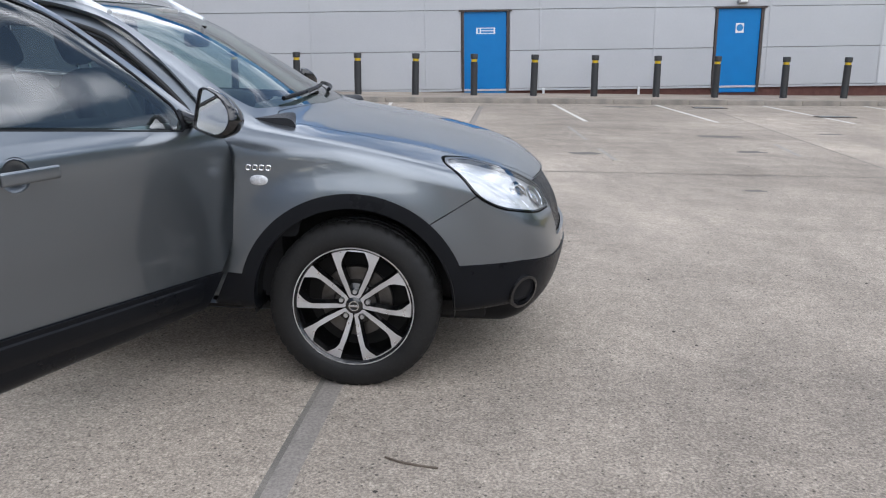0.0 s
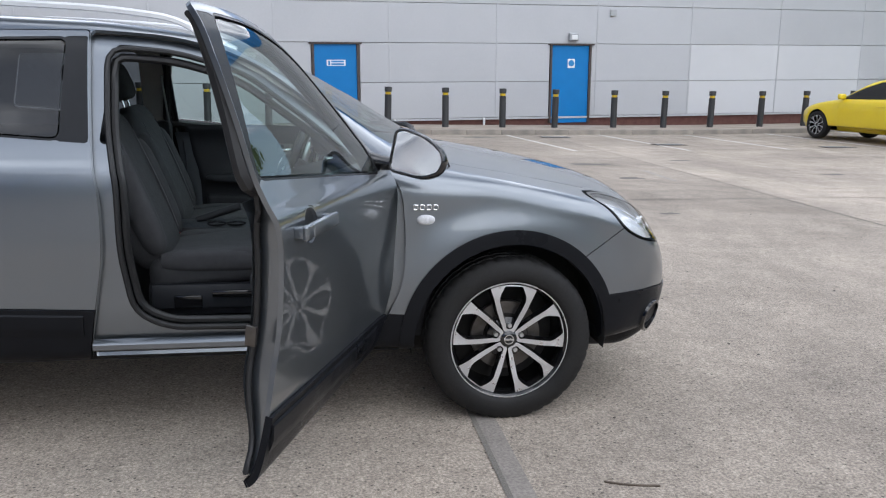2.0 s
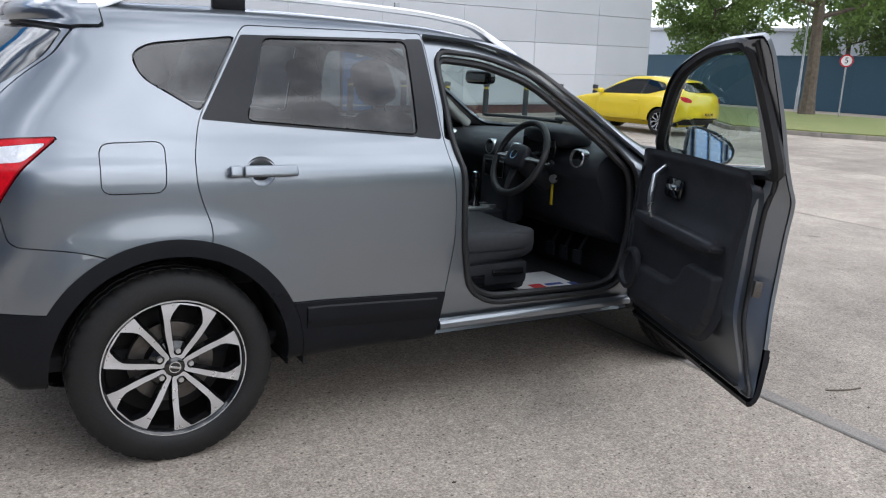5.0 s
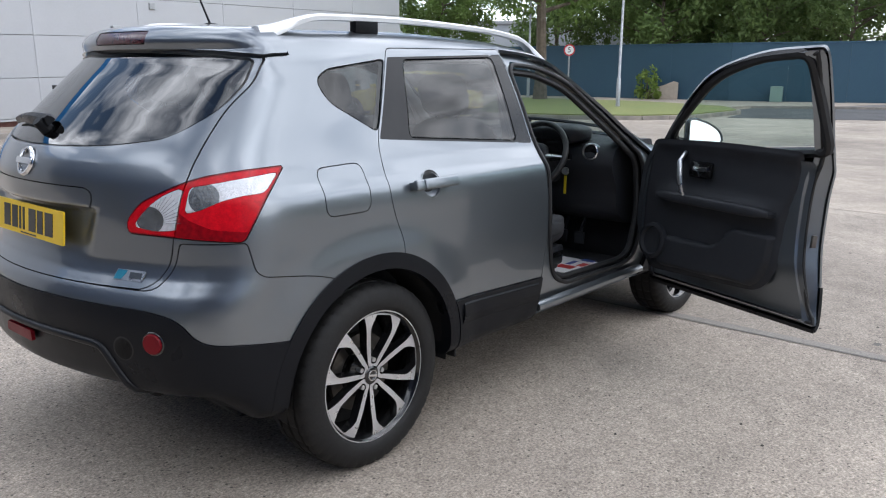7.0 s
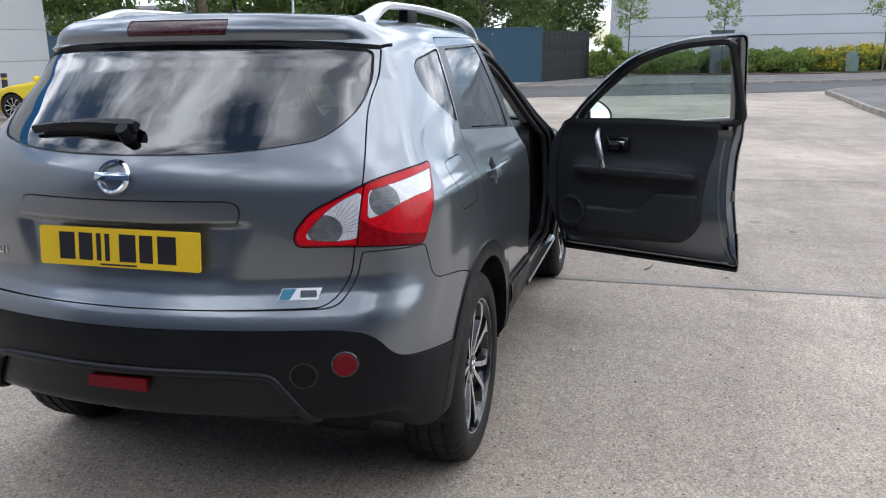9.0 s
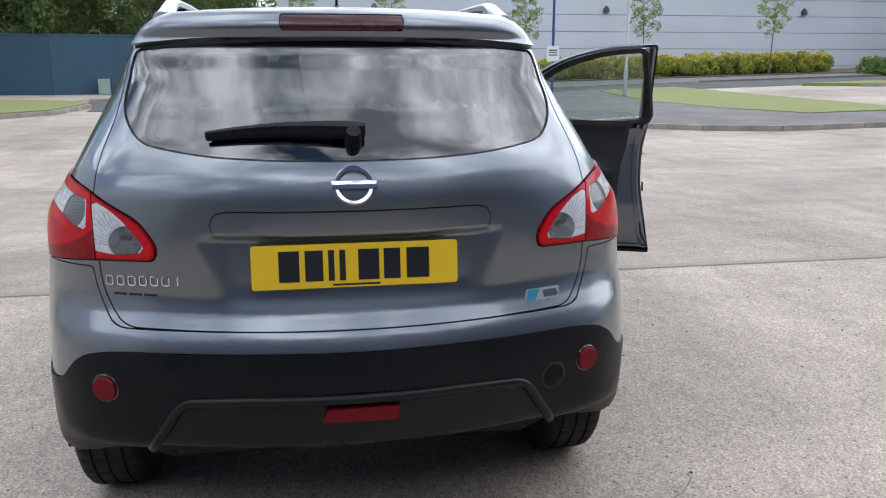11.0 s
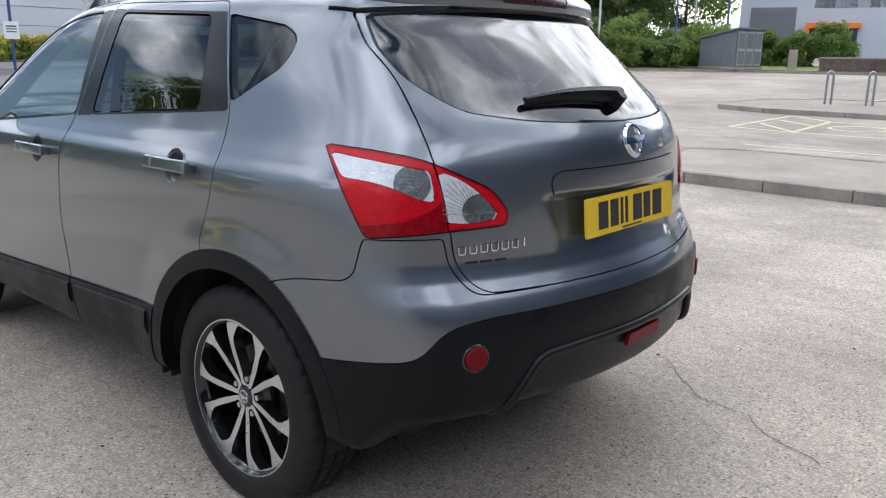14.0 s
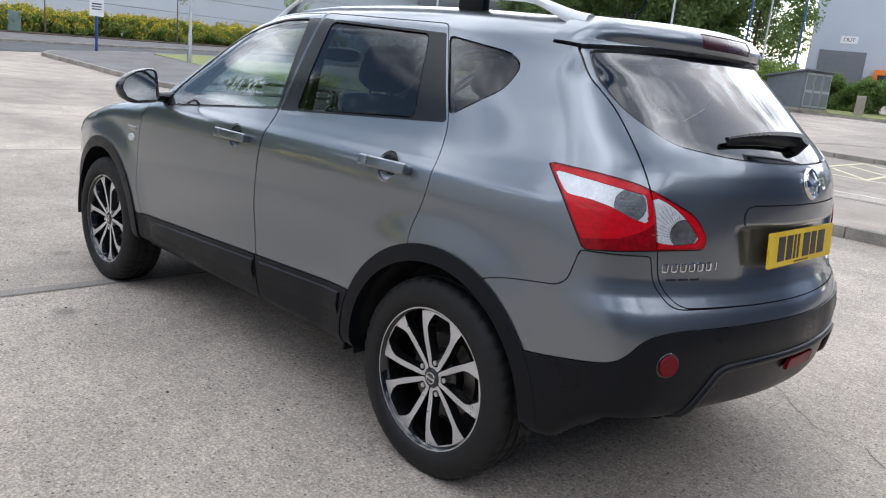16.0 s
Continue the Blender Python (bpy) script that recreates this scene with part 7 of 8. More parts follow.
ROOF, SIDE, PLAN, PLAN_TOP, TAIL, TAIL_BOW, NOSE = GREY_SHAPE
PRESSED, AXLES, ARCH_FLARE = 1.0, (0.0, 2.63), 0.016
coupe.matrix_basis = pose(15.4, 11.67, fall(15.4, 13.0) + 0.004, 0, 0, 98.5)


# ---- planting ----
def leaf_material(name, colour, other, scale, per_object=0.10):
    """Thin leaves: matt, slightly shiny, and letting some light through."""
    m = material(name, colour, 0.55, 0, other, scale, 0.9, per_object=per_object, fine=0.22, fine_scale=5.0)
    t = m.node_tree
    bsdf = t.nodes["Principled BSDF"]
    thin, mix = t.nodes.new("ShaderNodeBsdfTranslucent"), t.nodes.new("ShaderNodeMixShader")
    source = bsdf.inputs["Base Color"].links[0].from_socket
    t.links.new(source, thin.inputs["Color"])
    mix.inputs["Fac"].default_value = 0.45
    t.links.new(bsdf.outputs[0], mix.inputs[1])
    t.links.new(thin.outputs[0], mix.inputs[2])
    t.links.new(mix.outputs[0], t.nodes["Material Output"].inputs["Surface"])
    return m


LEAF = leaf_material("broad_leaves", (0.125, 0.205, 0.048), (0.20, 0.28, 0.08), 1.2)
LEAF_DARK = leaf_material("wood_leaves", (0.115, 0.190, 0.055), (0.20, 0.27, 0.09), 0.5, 0.18)
LEAF_FRESH = leaf_material("fresh_shrub_leaves", (0.17, 0.265, 0.055), (0.25, 0.31, 0.08), 1.5, 0.12)
LEAF_RED = leaf_material("red_tipped_leaves", (0.36, 0.115, 0.065), (0.22, 0.15, 0.06), 1.3)
FLOWER = material("yellow_flowers", (0.62, 0.46, 0.02), 0.6)
BARK = material("grey_brown_bark", (0.16, 0.125, 0.095), 0.9, 0, (0.09, 0.07, 0.055), 5.0, 0.9, bump=0.8, bump_scale=25.0, bump_dist=0.02)


def leaves(centres, spread, count, size, rng, flat=1.0):
    """Many small leaves about the given places, each a folded pair of triangles."""
    c = np.array(centres, float)
    pick = rng.integers(0, len(c), count)
    r = np.array(spread, float)[pick] if np.ndim(spread) else np.full(count, spread)
    d = rng.normal(size=(count, 3))
    d /= np.linalg.norm(d, axis=1, keepdims=True)
    p = c[pick] + d * (r * rng.random(count) ** 0.45)[:, None] * np.array([1, 1, flat])
    a = rng.normal(size=(count, 3))
    a /= np.linalg.norm(a, axis=1, keepdims=True)
    b = np.cross(a, rng.normal(size=(count, 3)))
    b /= np.linalg.norm(b, axis=1, keepdims=True)
    n = np.cross(a, b)
    s = (size * rng.uniform(0.6, 1.3, count))[:, None]
    v = np.stack([p - a * s, p + b * s * 0.45 + n * s * 0.15, p + a * s, p - b * s * 0.45 + n * s * 0.15], 1).reshape(-1, 3)
    k = 4 * np.arange(count)
    f = np.concatenate([np.stack([k, k + 1, k + 2], 1), np.stack([k, k + 2, k + 3], 1)])
    return v, f


def tree(name, label, height, trunk, crown_r, first_limb, seed, leaf=LEAF, count=9000, size=0.11, category="tree", narrow=1.0, base_r=0.17):
    rng = np.random.default_rng(seed)
    t = thing(name, Matrix(), label, category)
    bm = bmesh.new()
    lean = rng.uniform(-0.02, 0.02, 2)
    stem = [(lean[0] * z + 0.03 * math.sin(z), lean[1] * z, z) for z in np.linspace(-0.1, height * 0.86, 14)]
    tube(bm, stem, [base_r * (1.25 if i == 0 else 1) * (1 - 0.85 * i / 13) for i in range(14)], 9)
    tips, spread = [], []
    for k in range(26):
        z0 = first_limb + (height * 0.84 - first_limb) * (k / 25) ** 0.9
        a = k * 2.4 + rng.uniform(-0.4, 0.4)
        q = (z0 - first_limb) / (height - first_limb)
        reach = crown_r * (math.sin(math.pi * min(1, 0.22 + 0.78 * q)) ** 0.7) * rng.uniform(0.70, 1.08) * narrow
        z1 = z0 + reach * rng.uniform(0.25, 0.65)
        pts = [(lean[0] * z0, lean[1] * z0, z0), (reach * 0.5 * math.cos(a), reach * 0.5 * math.sin(a), z0 + (z1 - z0) * 0.4), (reach * math.cos(a + 0.2), reach * math.sin(a + 0.2), z1)]
        tube(bm, pts, [base_r * 0.42 * (1 - 0.6 * q), base_r * 0.22, base_r * 0.07], 6)
        for w in (0.55, 0.8, 1.0):
            tips.append((reach * w * math.cos(a + 0.2 * w) + rng.uniform(-0.3, 0.3), reach * w * math.sin(a + 0.2 * w) + rng.uniform(-0.3, 0.3), z0 + (z1 - z0) * w + rng.uniform(-0.25, 0.25)))
            spread.append(crown_r * rng.uniform(0.17, 0.30))
    part("trunk", bm, BARK, t, smooth=True)
    v, f = leaves(tips, spread, count, size, rng)
    part("crown", mesh_of("crown", v, f, leaf), None, t)
    return t


def shrub(name, label, boxes, count, size, seed, leaf, category="shrub", kind="", extra=None):
    """A bush: stems inside, many leaves over a lumpy mass."""
    rng = np.random.default_rng(seed)
    t = thing(name, Matrix(), label, category, kind=kind)
    centres, spread = [], []
    for (x, y, z, rx, ry, rz) in boxes:
        for _ in range(46):
            a, h = rng.uniform(0, 6.283), rng.uniform(-0.95, 0.92)
            k = math.sqrt(max(0.0, 1 - max(h, 0) ** 2)) * rng.uniform(0.25, 1.0) ** 0.5
            c = (x + math.cos(a) * rx * 0.92 * k, y + math.sin(a) * ry * 0.92 * k, z + h * rz * 0.9)
            centres.append(c)
            spread.append((rx * ry * rz) ** (1 / 3) * rng.uniform(0.20, 0.36))
        for _ in range(3):
            a = rng.uniform(0, 6.28)
            bm = bmesh.new()
            tube(bm, [(x, y, z - rz), (x + 0.3 * rx * math.cos(a), y + 0.3 * ry * math.sin(a), z), (x + 0.7 * rx * math.cos(a), y + 0.7 * ry * math.sin(a), z + 0.5 * rz)], [0.03, 0.02, 0.008], 5)
            part("stem", bm, BARK, t)
    v, f = leaves(centres, spread, count, size, rng)
    part("foliage", mesh_of("foliage", v, f, leaf), None, t)
    if extra:
        v, f = leaves([(c[0], c[1], c[2] + 0.15) for c in centres], spread, extra[1], size * extra[2], rng)
        part("blossom", mesh_of("blossom", v, f, extra[0]), None, t)
    return t


def put(t, x, y, lift=0.0, turn=0, size=1.0):
    t.matrix_basis = pose(x, y, fall(x, y) + lift, 0, 0, turn) @ Matrix.Diagonal((size, size, size, 1))
    return t


# ---- verges, road, islands ----
VERGE_A = [(20.4, 15.2), (18.6, 12.6), (19.3, 10.2), (20.3, 8.3), (21.8, 7.3), (24.8, 7.1), (26.6, 8.2), (28.2, 12.0), (28.6, 30.0), (21.4, 30.0)]
sheet("grass_verge", VERGE_A, 0.15, GRASS, "worn grass verge behind a low kerb", "verge", skirt=0.4)
kerb("weathered kerb along the grass verge", [(20.4, 15.2), (18.5, 12.6), (19.2, 10.1), (20.2, 8.2), (21.7, 7.2), (24.8, 7.0), (26.7, 8.1), (28.2, 11.9)], 0.12)
sheet("footpath_1", [(26.8, 8.2), (28.4, 12.0), (28.8, 34.0), (31.2, 34.0), (31.4, 9.8), (33.2, 3.6), (29.6, 5.4), (28.4, 7.8)], 0.10, PAVING, "beige concrete footpath by the hoarding", "path", skirt=0.4)
sheet("road", [(22.8, 6.6), (23.7, 4.1), (25.9, -2.1), (27.7, -6.6), (30.6, -11.0), (33.0, -60.0), (39.0, -60.0), (36.5, -20.0), (34.0, -8.0), (32.4, -2.2), (29.5, 5.4), (28.2, 7.8), (26.6, 7.9), (24.8, 6.9)], 0.012, ASPHALT,
      "dark asphalt road past the car park", "road", skirt=0.05)
sheet("footpath_2", [(33.3, 3.4), (29.6, 5.2), (32.5, -2.2), (34.1, -8.0), (36.6, -20.0), (39.1, -60.0), (40.6, -60.0), (40.6, 1.5), (37.4, 1.8)], 0.10, PATH_TAR, "tarmac footpath on the far side of the road", "path", skirt=0.3)
kerb("grey kerb on the far side of the road", [(28.3, 7.9), (29.5, 5.3), (32.45, -2.2), (34.05, -8.0), (36.55, -20.0)], 0.10, stone=1.9)
sheet("planted_bed", [(40.7, 40), (40.7, -60), (47, -60), (47, 40)], 0.14, SOIL, "planted bed in front of the pale building", "bed", skirt=0.3)
ISLE = [(13.4, -10.2), (14.1, -8.7), (15.6, -6.9), (17.2, -6.5), (19.0, -6.5), (23.0, -6.7), (26.2, -6.8), (27.4, -7.4), (30.0, -11.0), (30.9, -16.0), (13.2, -16.0)]
sheet("tarmac_island", ISLE, 0.12, PATH_TAR, "kerbed tarmac island by the entrance", "island", skirt=0.3)
kerb("worn kerb round the tarmac island", ISLE, 0.125, closed=True)
sheet("grass_strip", [(29.2, -11.9), (22.4, -11.0), (18.5, -11.6), (16.0, -12.6), (16.0, -15.8), (30.4, -15.8)], 0.15, GRASS, "grass strip on the island", "verge", skirt=0.1)
NEAR = arc(1.95, -7.25, 0.80, 90, 10, 6) + [(3.1, -8.6), (2.6, -8.9), (-14.0, -8.2), (-14.0, -6.15)]
sheet("concrete_island", NEAR, 0.115, PAVING, "long kerbed concrete island", "island", skirt=0.3)
kerb("worn concrete kerb of the long island", [(-14.0, -6.18), (-6, -6.28), (1.9, -6.38)] + arc(1.95, -7.22, 0.84, 90, 0, 5) + [(2.95, -8.6), (2.2, -8.95), (-14.0, -8.25)], 0.125)
FAR_ISLE = [(5.95, -16.95), (6.15, -17.6), (5.8, -19.3), (4.6, -20.3), (0.5, -20.3), (-9.0, -20.2), (-9.0, -16.2), (2.1, -16.3), (4.7, -16.45)]
sheet("cycle_island", FAR_ISLE, 0.10, PAVING, "low kerbed island with cycle hoops", "island", skirt=0.3)
kerb("grey kerb of the cycle island", FAR_ISLE, 0.11, closed=True)
for pts in ([(4.10, -12.97), (3.95, -16.0)], [(4.10, -12.97), (2.86, -12.72), (-9.0, -12.70)], [(3.95, -16.0), (2.90, -15.12), (-9.0, -15.10)], [(2.90, -15.12), (2.86, -12.72)],
            [(3.87, -14.93), (2.90, -14.08)], [(3.88, -13.97), (2.88, -12.82)], arc(2.10, -14.05, 0.50, 0, 345, 16)):
    tagged(part("bay_line", strip(pts, 0.085, 0.006), LINE_YELLOW), "worn yellow hatched bay line", "bay line", "yellow bay lines", "structure")
for pts in ([(2.80, -10.45), (-9.0, -10.75)], [(3.83, -20.6), (3.6, -24.6)]):
    tagged(part("bay_line", strip(pts, 0.085, 0.006), LINE), "worn white parking bay line", "bay line", "bay lines", "structure")
for k in range(7):
    x_, y_ = 23.4 - 0.28 * k, -21.1 - 2.45 * k
    tagged(part("bay_line", strip([(x_, y_), (x_ - 7.1, y_ + 2.6 + 0.10 * k)], 0.10, 0.006), LINE), "worn white parking bay line", "bay line", "bay lines by the hedge", "structure")
BACK_VERGE = [(28.8, -23.6), (26.3, -26.8), (24.2, -29.4), (20.6, -33.2), (13.6, -39.0), (6.0, -40.0), (-16.0, -41.5), (-16, -47), (14.0, -47.0), (24.0, -40.0), (31.0, -30.0), (30.6, -22.0)]
sheet("back_verge", BACK_VERGE, 0.14, GRASS, "grass and leaf litter under the hedge", "verge", skirt=0.4)
kerb("low kerb along the back verge", [(28.7, -23.5), (26.2, -26.6), (24.1, -29.2), (20.5, -33.0), (13.5, -38.8), (6.0, -39.8), (-16.0, -41.3)], 0.11, stone=1.6)
sheet("leaf_litter", [(24.0, -29.8), (20.6, -33.4), (14.0, -38.9), (15.5, -40.2), (21.6, -35.6), (25.4, -31.6)], 0.16, SOIL, "brown leaf litter under the shrubs", "bed", skirt=0.1)

RUBBLE = material("brown_garden_wall_brick", (0.155, 0.115, 0.095), 0.95, 0, (0.085, 0.062, 0.052), 3.5, 0.9, fine=0.3, fine_scale=22.0, bump=0.5, bump_scale=18.0)
low_wall = thing("low_wall", pose(10.6, -39.65, fall(10.6, -39.65)), "low brown brick retaining wall along the back verge", "wall", kind="structure")
for (xa, ya), (xb, yb) in (((10.6, -39.65), (6.0, -40.27)), ((6.0, -40.27), (-5.0, -41.05)), ((-5.0, -41.05), (-15.8, -41.8))):
    run_, ang_ = math.hypot(xb - xa, yb - ya), math.degrees(math.atan2(yb - ya, xb - xa))
    at_ = low_wall.matrix_basis.inverted() @ pose(xa, ya, fall(xa, ya), 0, 0, ang_)
    bm = bmesh.new()
    box(bm, 0, run_, -0.12, 0.12, -0.1, 0.72, 0.01)
    part("brickwork", bm, RUBBLE, low_wall, m=at_)
    bm = bmesh.new()
    box(bm, -0.01, run_ + 0.01, -0.15, 0.15, 0.72, 0.79, 0.015)
    part("coping", bm, KERBSTONE, low_wall, "grey concrete coping", m=at_)

# ---- hoarding ----
hoard = thing("hoarding", pose(31.3, 16, fall(31.3, 16) + 0.17), "tall dark blue painted timber hoarding", "fence", kind="structure")
H = hoard.matrix_basis.inverted()


def hoarding_run(a, b, mat, step, high, name="hoarding_panel", thick=0.04, gap=0.0015):
    a, b = Vector(a), Vector(b)
    n = max(1, round((b - a).length / step))
    for k in range(n):
        p, q = a + (b - a) * k / n, a + (b - a) * (k + 1) / n
        d = q - p
        bm = bmesh.new()
        box(bm, gap, d.length - gap, -thick / 2, thick / 2, 0, high, 0.004, seg=1)
        part(name, bm, mat, hoard, m=H @ pose(p.x, p.y, fall(p.x, p.y) + 0.10, 0, 0, math.degrees(math.atan2(d.y, d.x))))


hoarding_run((31.3, 36.0), (31.5, 15.2), FENCE_BLUE, 2.44, 2.30)
hoarding_run((31.5, 15.2), (31.6, 10.0), FENCE_BLUE, 2.44, 2.30)
hoarding_run((31.6, 10.0), (33.4, 3.6), FENCE_BLUE, 2.44, 2.32)
hoarding_run((33.4, 3.6), (37.5, 1.9), BLACKWOOD, 0.15, 2.20, "slat", 0.03, 0.012)

bm = bmesh.new()
for a_, b_ in (((31.3, 36.0), (31.5, 15.2)), ((31.5, 15.2), (31.6, 10.0)), ((31.6, 10.0), (33.4, 3.6))):
    d_ = Vector(b_) - Vector(a_)
    lift_ = fall(*a_)
    m_ = H @ pose(a_[0], a_[1], lift_ + 2.40, 0, -math.degrees(math.atan2(fall(*b_) - lift_, d_.length)), math.degrees(math.atan2(d_.y, d_.x)))
    box(bm, 0, d_.length, -0.05, 0.05, 0, 0.06, 0.01, m=m_)
part("capping_rail", bm, FENCE_BLUE, hoard)
RAW = material("raw_pale_board", (0.52, 0.44, 0.36), 0.85, 0, (0.42, 0.36, 0.30), 6.0, 0.8)
bm = bmesh.new()
prism(bm, [(0, 0), (1.5, 0), (1.5, 0.72), (1.28, 0.78), (0.9, 0.62), (0.35, 0.48), (0.0, 0.30)], 0, 0.03, m=pose(31.30, 13.6, fall(31.3, 13) + 0.10, 90, 0, -90))
tagged(part("board_offcut", bm, RAW), "torn pale board leaning on the hoarding", "board")
fx_ = thing("feeder_box", pose(31.75, 8.1, fall(31.7, 8.1) + 0.10, 0, 0, 10), "small grey-green service box by the hoarding", "cabinet")
bm = bmesh.new()
box(bm, -0.2, 0.2, -0.22, 0.22, 0, 0.62, 0.03)
part("case", bm, material("pale_green_box", (0.26, 0.36, 0.32), 0.6), fx_)

# ---- pale building over the road ----
PALE_CLAD = material("pale_grey_cladding", (0.53, 0.56, 0.60), 0.45, 0, (0.49, 0.52, 0.56), 0.4, 0.8, per_object=0.02, rough_vary=0.04)
shed2 = thing("retail_unit", pose(50.0, 1.6, fall(50, -12) - 0.2, 0, 0, -90), "large pale grey clad retail building across the road", "building")
bm = bmesh.new()
box(bm, 0, 62, 0.08, 24, 0, 8.6)
part("wall", bm, JOINT, shed2)
for k in range(8):
    bm = bmesh.new()
    box(bm, 0, 62, 0.0, 0.08, 0.02 + 1.1 * k, 1.1 + 1.1 * k - 0.015, 0.006, seg=1)
    part("cladding_panel", bm, PALE_CLAD, shed2)
    bm = bmesh.new()
    box(bm, -0.08, 0.0, 0.0, 24, 0.02 + 1.1 * k, 1.1 + 1.1 * k - 0.015, 0.006, seg=1)
    part("cladding_panel", bm, PALE_CLAD, shed2)
bm = bmesh.new()
box(bm, -0.2, 62.2, -0.1, 24.2, 8.6, 8.9, 0.02)
part("roof", bm, PALE_CLAD, shed2)
for x_ in (6.0, 21.5, 36.0):
    bm = bmesh.new()
    lathe(bm, [(0.22, 4.55), (0.20, 4.75), (0.08, 4.95), (0, 4.97)], 16, centre=(x_, -0.12, 0))
    part("wall_lamp", bm, BLACKPAINT, shed2, "black dome wall lamp", smooth=True)
far_shed = thing("far_warehouse", pose(46, 46, fall(31, 30), 0, 0, -68), "pale flat-roofed warehouse behind trees", "building")
bm = bmesh.new()
box(bm, 0, 30, 0, 14, 0, 5.0)
part("wall", bm, PALE_CLAD, far_shed)
bm = bmesh.new()
box(bm, -0.2, 30.2, -0.2, 14.2, 5.0, 5.25, 0.02)
part("roof", bm, CLADDING, far_shed)

# ---- kiosk shed, office, unit with an orange portal ----
KIOSK = material("slate_grey_grp", (0.15, 0.165, 0.18), 0.6, 0, (0.125, 0.14, 0.155), 2.0, 0.8, fine=0.05)
shed_z = fall(15, -40) + 0.12
kiosk = thing("kiosk", pose(16.3, -38.7, shed_z, 0, 0, -197) @ Matrix.Diagonal((0.80, 0.80, 1, 1)), "dark grey plant kiosk with louvred double doors", "kiosk")
bm = bmesh.new()
box(bm, -0.05, 2.85, -0.1, 2.6, -0.05, 0.08, 0.01)
part("base", bm, PAVING, kiosk)
slope_up = lambda x: 1.50 + 0.14 * x
bm = bmesh.new()
prism(bm, [(0, 0.08), (2.8, 0.08), (2.8, slope_up(2.8)), (0, slope_up(0))], -2.5, 0.0, m=pose(0, 0, 0, 90))
part("wall", bm, KIOSK, kiosk)
for k in range(14):
    bm = bmesh.new()
    x_ = 0.03 + 0.196 * k
    box(bm, x_, x_ + 0.188, -0.012, 0.0, 0.12, slope_up(x_) - 0.03, 0.003, seg=1)
    part("plank", bm, KIOSK, kiosk)
bm = bmesh.new()
prism(bm, [(-0.15, slope_up(-0.15)), (3.0, slope_up(3.0)), (3.0, slope_up(3.0) + 0.07), (-0.15, slope_up(-0.15) + 0.07)], -2.65, 0.15, m=pose(0, 0, 0, 90))
part("roof", bm, KIOSK, kiosk)
for k in range(3):
    bm = bmesh.new()
    box(bm, 2.80, 2.84, 0.12 + 0.79 * k, 0.86 + 0.79 * k, 0.14, 1.80, 0.008)
    dr = part("door", bm, STEEL, kiosk, "grey louvred door")
    bm = bmesh.new()
    box(bm, 2.84, 2.85, 0.19 + 0.79 * k, 0.79 + 0.79 * k, 0.22, 0.85, 0.004)
    box(bm, 2.84, 2.85, 0.19 + 0.79 * k, 0.79 + 0.79 * k, 0.98, 1.72, 0.004)
    part("louvre", bm, KIOSK, dr)

UNIT_WALL = material("light_grey_unit_cladding", (0.46, 0.50, 0.56), 0.5, 0, (0.43, 0.47, 0.53), 0.5, 0.7)
DARKGLASS = material("dark_window_glass", (0.03, 0.045, 0.06), 0.08, 0, coat=0.5, rough_vary=0.03)
ORANGE = material("orange_portal_paint", (0.80, 0.20, 0.02), 0.5)
unit = thing("trade_unit", pose(25.8, -67.4, 1.3, 0, 0, 196.5), "pale grey trade unit with an orange entrance portal", "building")
bm = bmesh.new()
box(bm, 0, 34, 0, 14, -1.2, 9.0)
part("wall", bm, UNIT_WALL, unit)
bm = bmesh.new()
box(bm, -0.2, 34.2, -0.2, 14.2, 9.0, 9.4, 0.03)
part("roof", bm, UNIT_WALL, unit)
bm = bmesh.new()
box(bm, 0.85, 4.4, -0.08, 0.0, -0.8, 4.45, 0.01)
rd_ = part("roller_door", bm, material("grey_roller_door", (0.17, 0.18, 0.20), 0.5), unit, "grey roller shutter door")
for k in range(20):
    bm = bmesh.new()
    box(bm, 0.9, 4.35, -0.10, -0.08, -0.7 + 0.25 * k, -0.49 + 0.25 * k, 0.006, seg=1)
    part("slat", bm, rd_.data.materials[0], rd_)
me_ = text_mesh("OUT", 0.42, 0.004)
me_.materials.append(INK)
bm = bmesh.new()
box(bm, 2.25, 3.55, -0.05, 0.0, 5.05, 5.65, 0.01)
sg_ = part("sign", bm, WHITE, unit, "white sign lettered OUT")
part("lettering", me_, None, sg_, m=pose(2.9, -0.056, 5.35, 90, 0, 0))
bm = bmesh.new()
box(bm, 5.2, 9.3, -0.9, 0.0, 2.75, 3.15, 0.02)
box(bm, 5.2, 5.5, -0.9, 0.0, -0.8, 2.75, 0.02)
part("portal", bm, ORANGE, unit, "orange entrance portal")
bm = bmesh.new()
box(bm, 5.5, 9.1, -0.06, 0.0, -0.8, 2.75, 0.01)
part("entrance_glass", bm, DARKGLASS, unit)
for k in range(6):
    bm = bmesh.new()
    box(bm, 5.7 + 1.62 * k, 7.28 + 1.62 * k, 0.0, 0.06, 4.35, 5.45, 0.01)
    part("window", bm, DARKGLASS, unit, "dark ribbon window")
bm = bmesh.new()
box(bm, 11.5, 14.2, -0.06, 0.0, -0.8, 2.3, 0.01)
part("window", bm, DARKGLASS, unit)
STONEWALL = material("rough_garden_wall", (0.20, 0.16, 0.12), 0.9, 0, (0.12, 0.10, 0.075), 3.0, 0.9, bump=0.8, bump_scale=12.0, bump_dist=0.03)
bm = bmesh.new()
box(bm, 2.5, 32, -3.0, -2.6, -1.3, 0.30, 0.05)
tagged(part("garden_wall", bm, STONEWALL, m=unit.matrix_basis @ pose(0, 0, 0)), "low rough brown retaining wall before the unit", "wall", kind="structure")

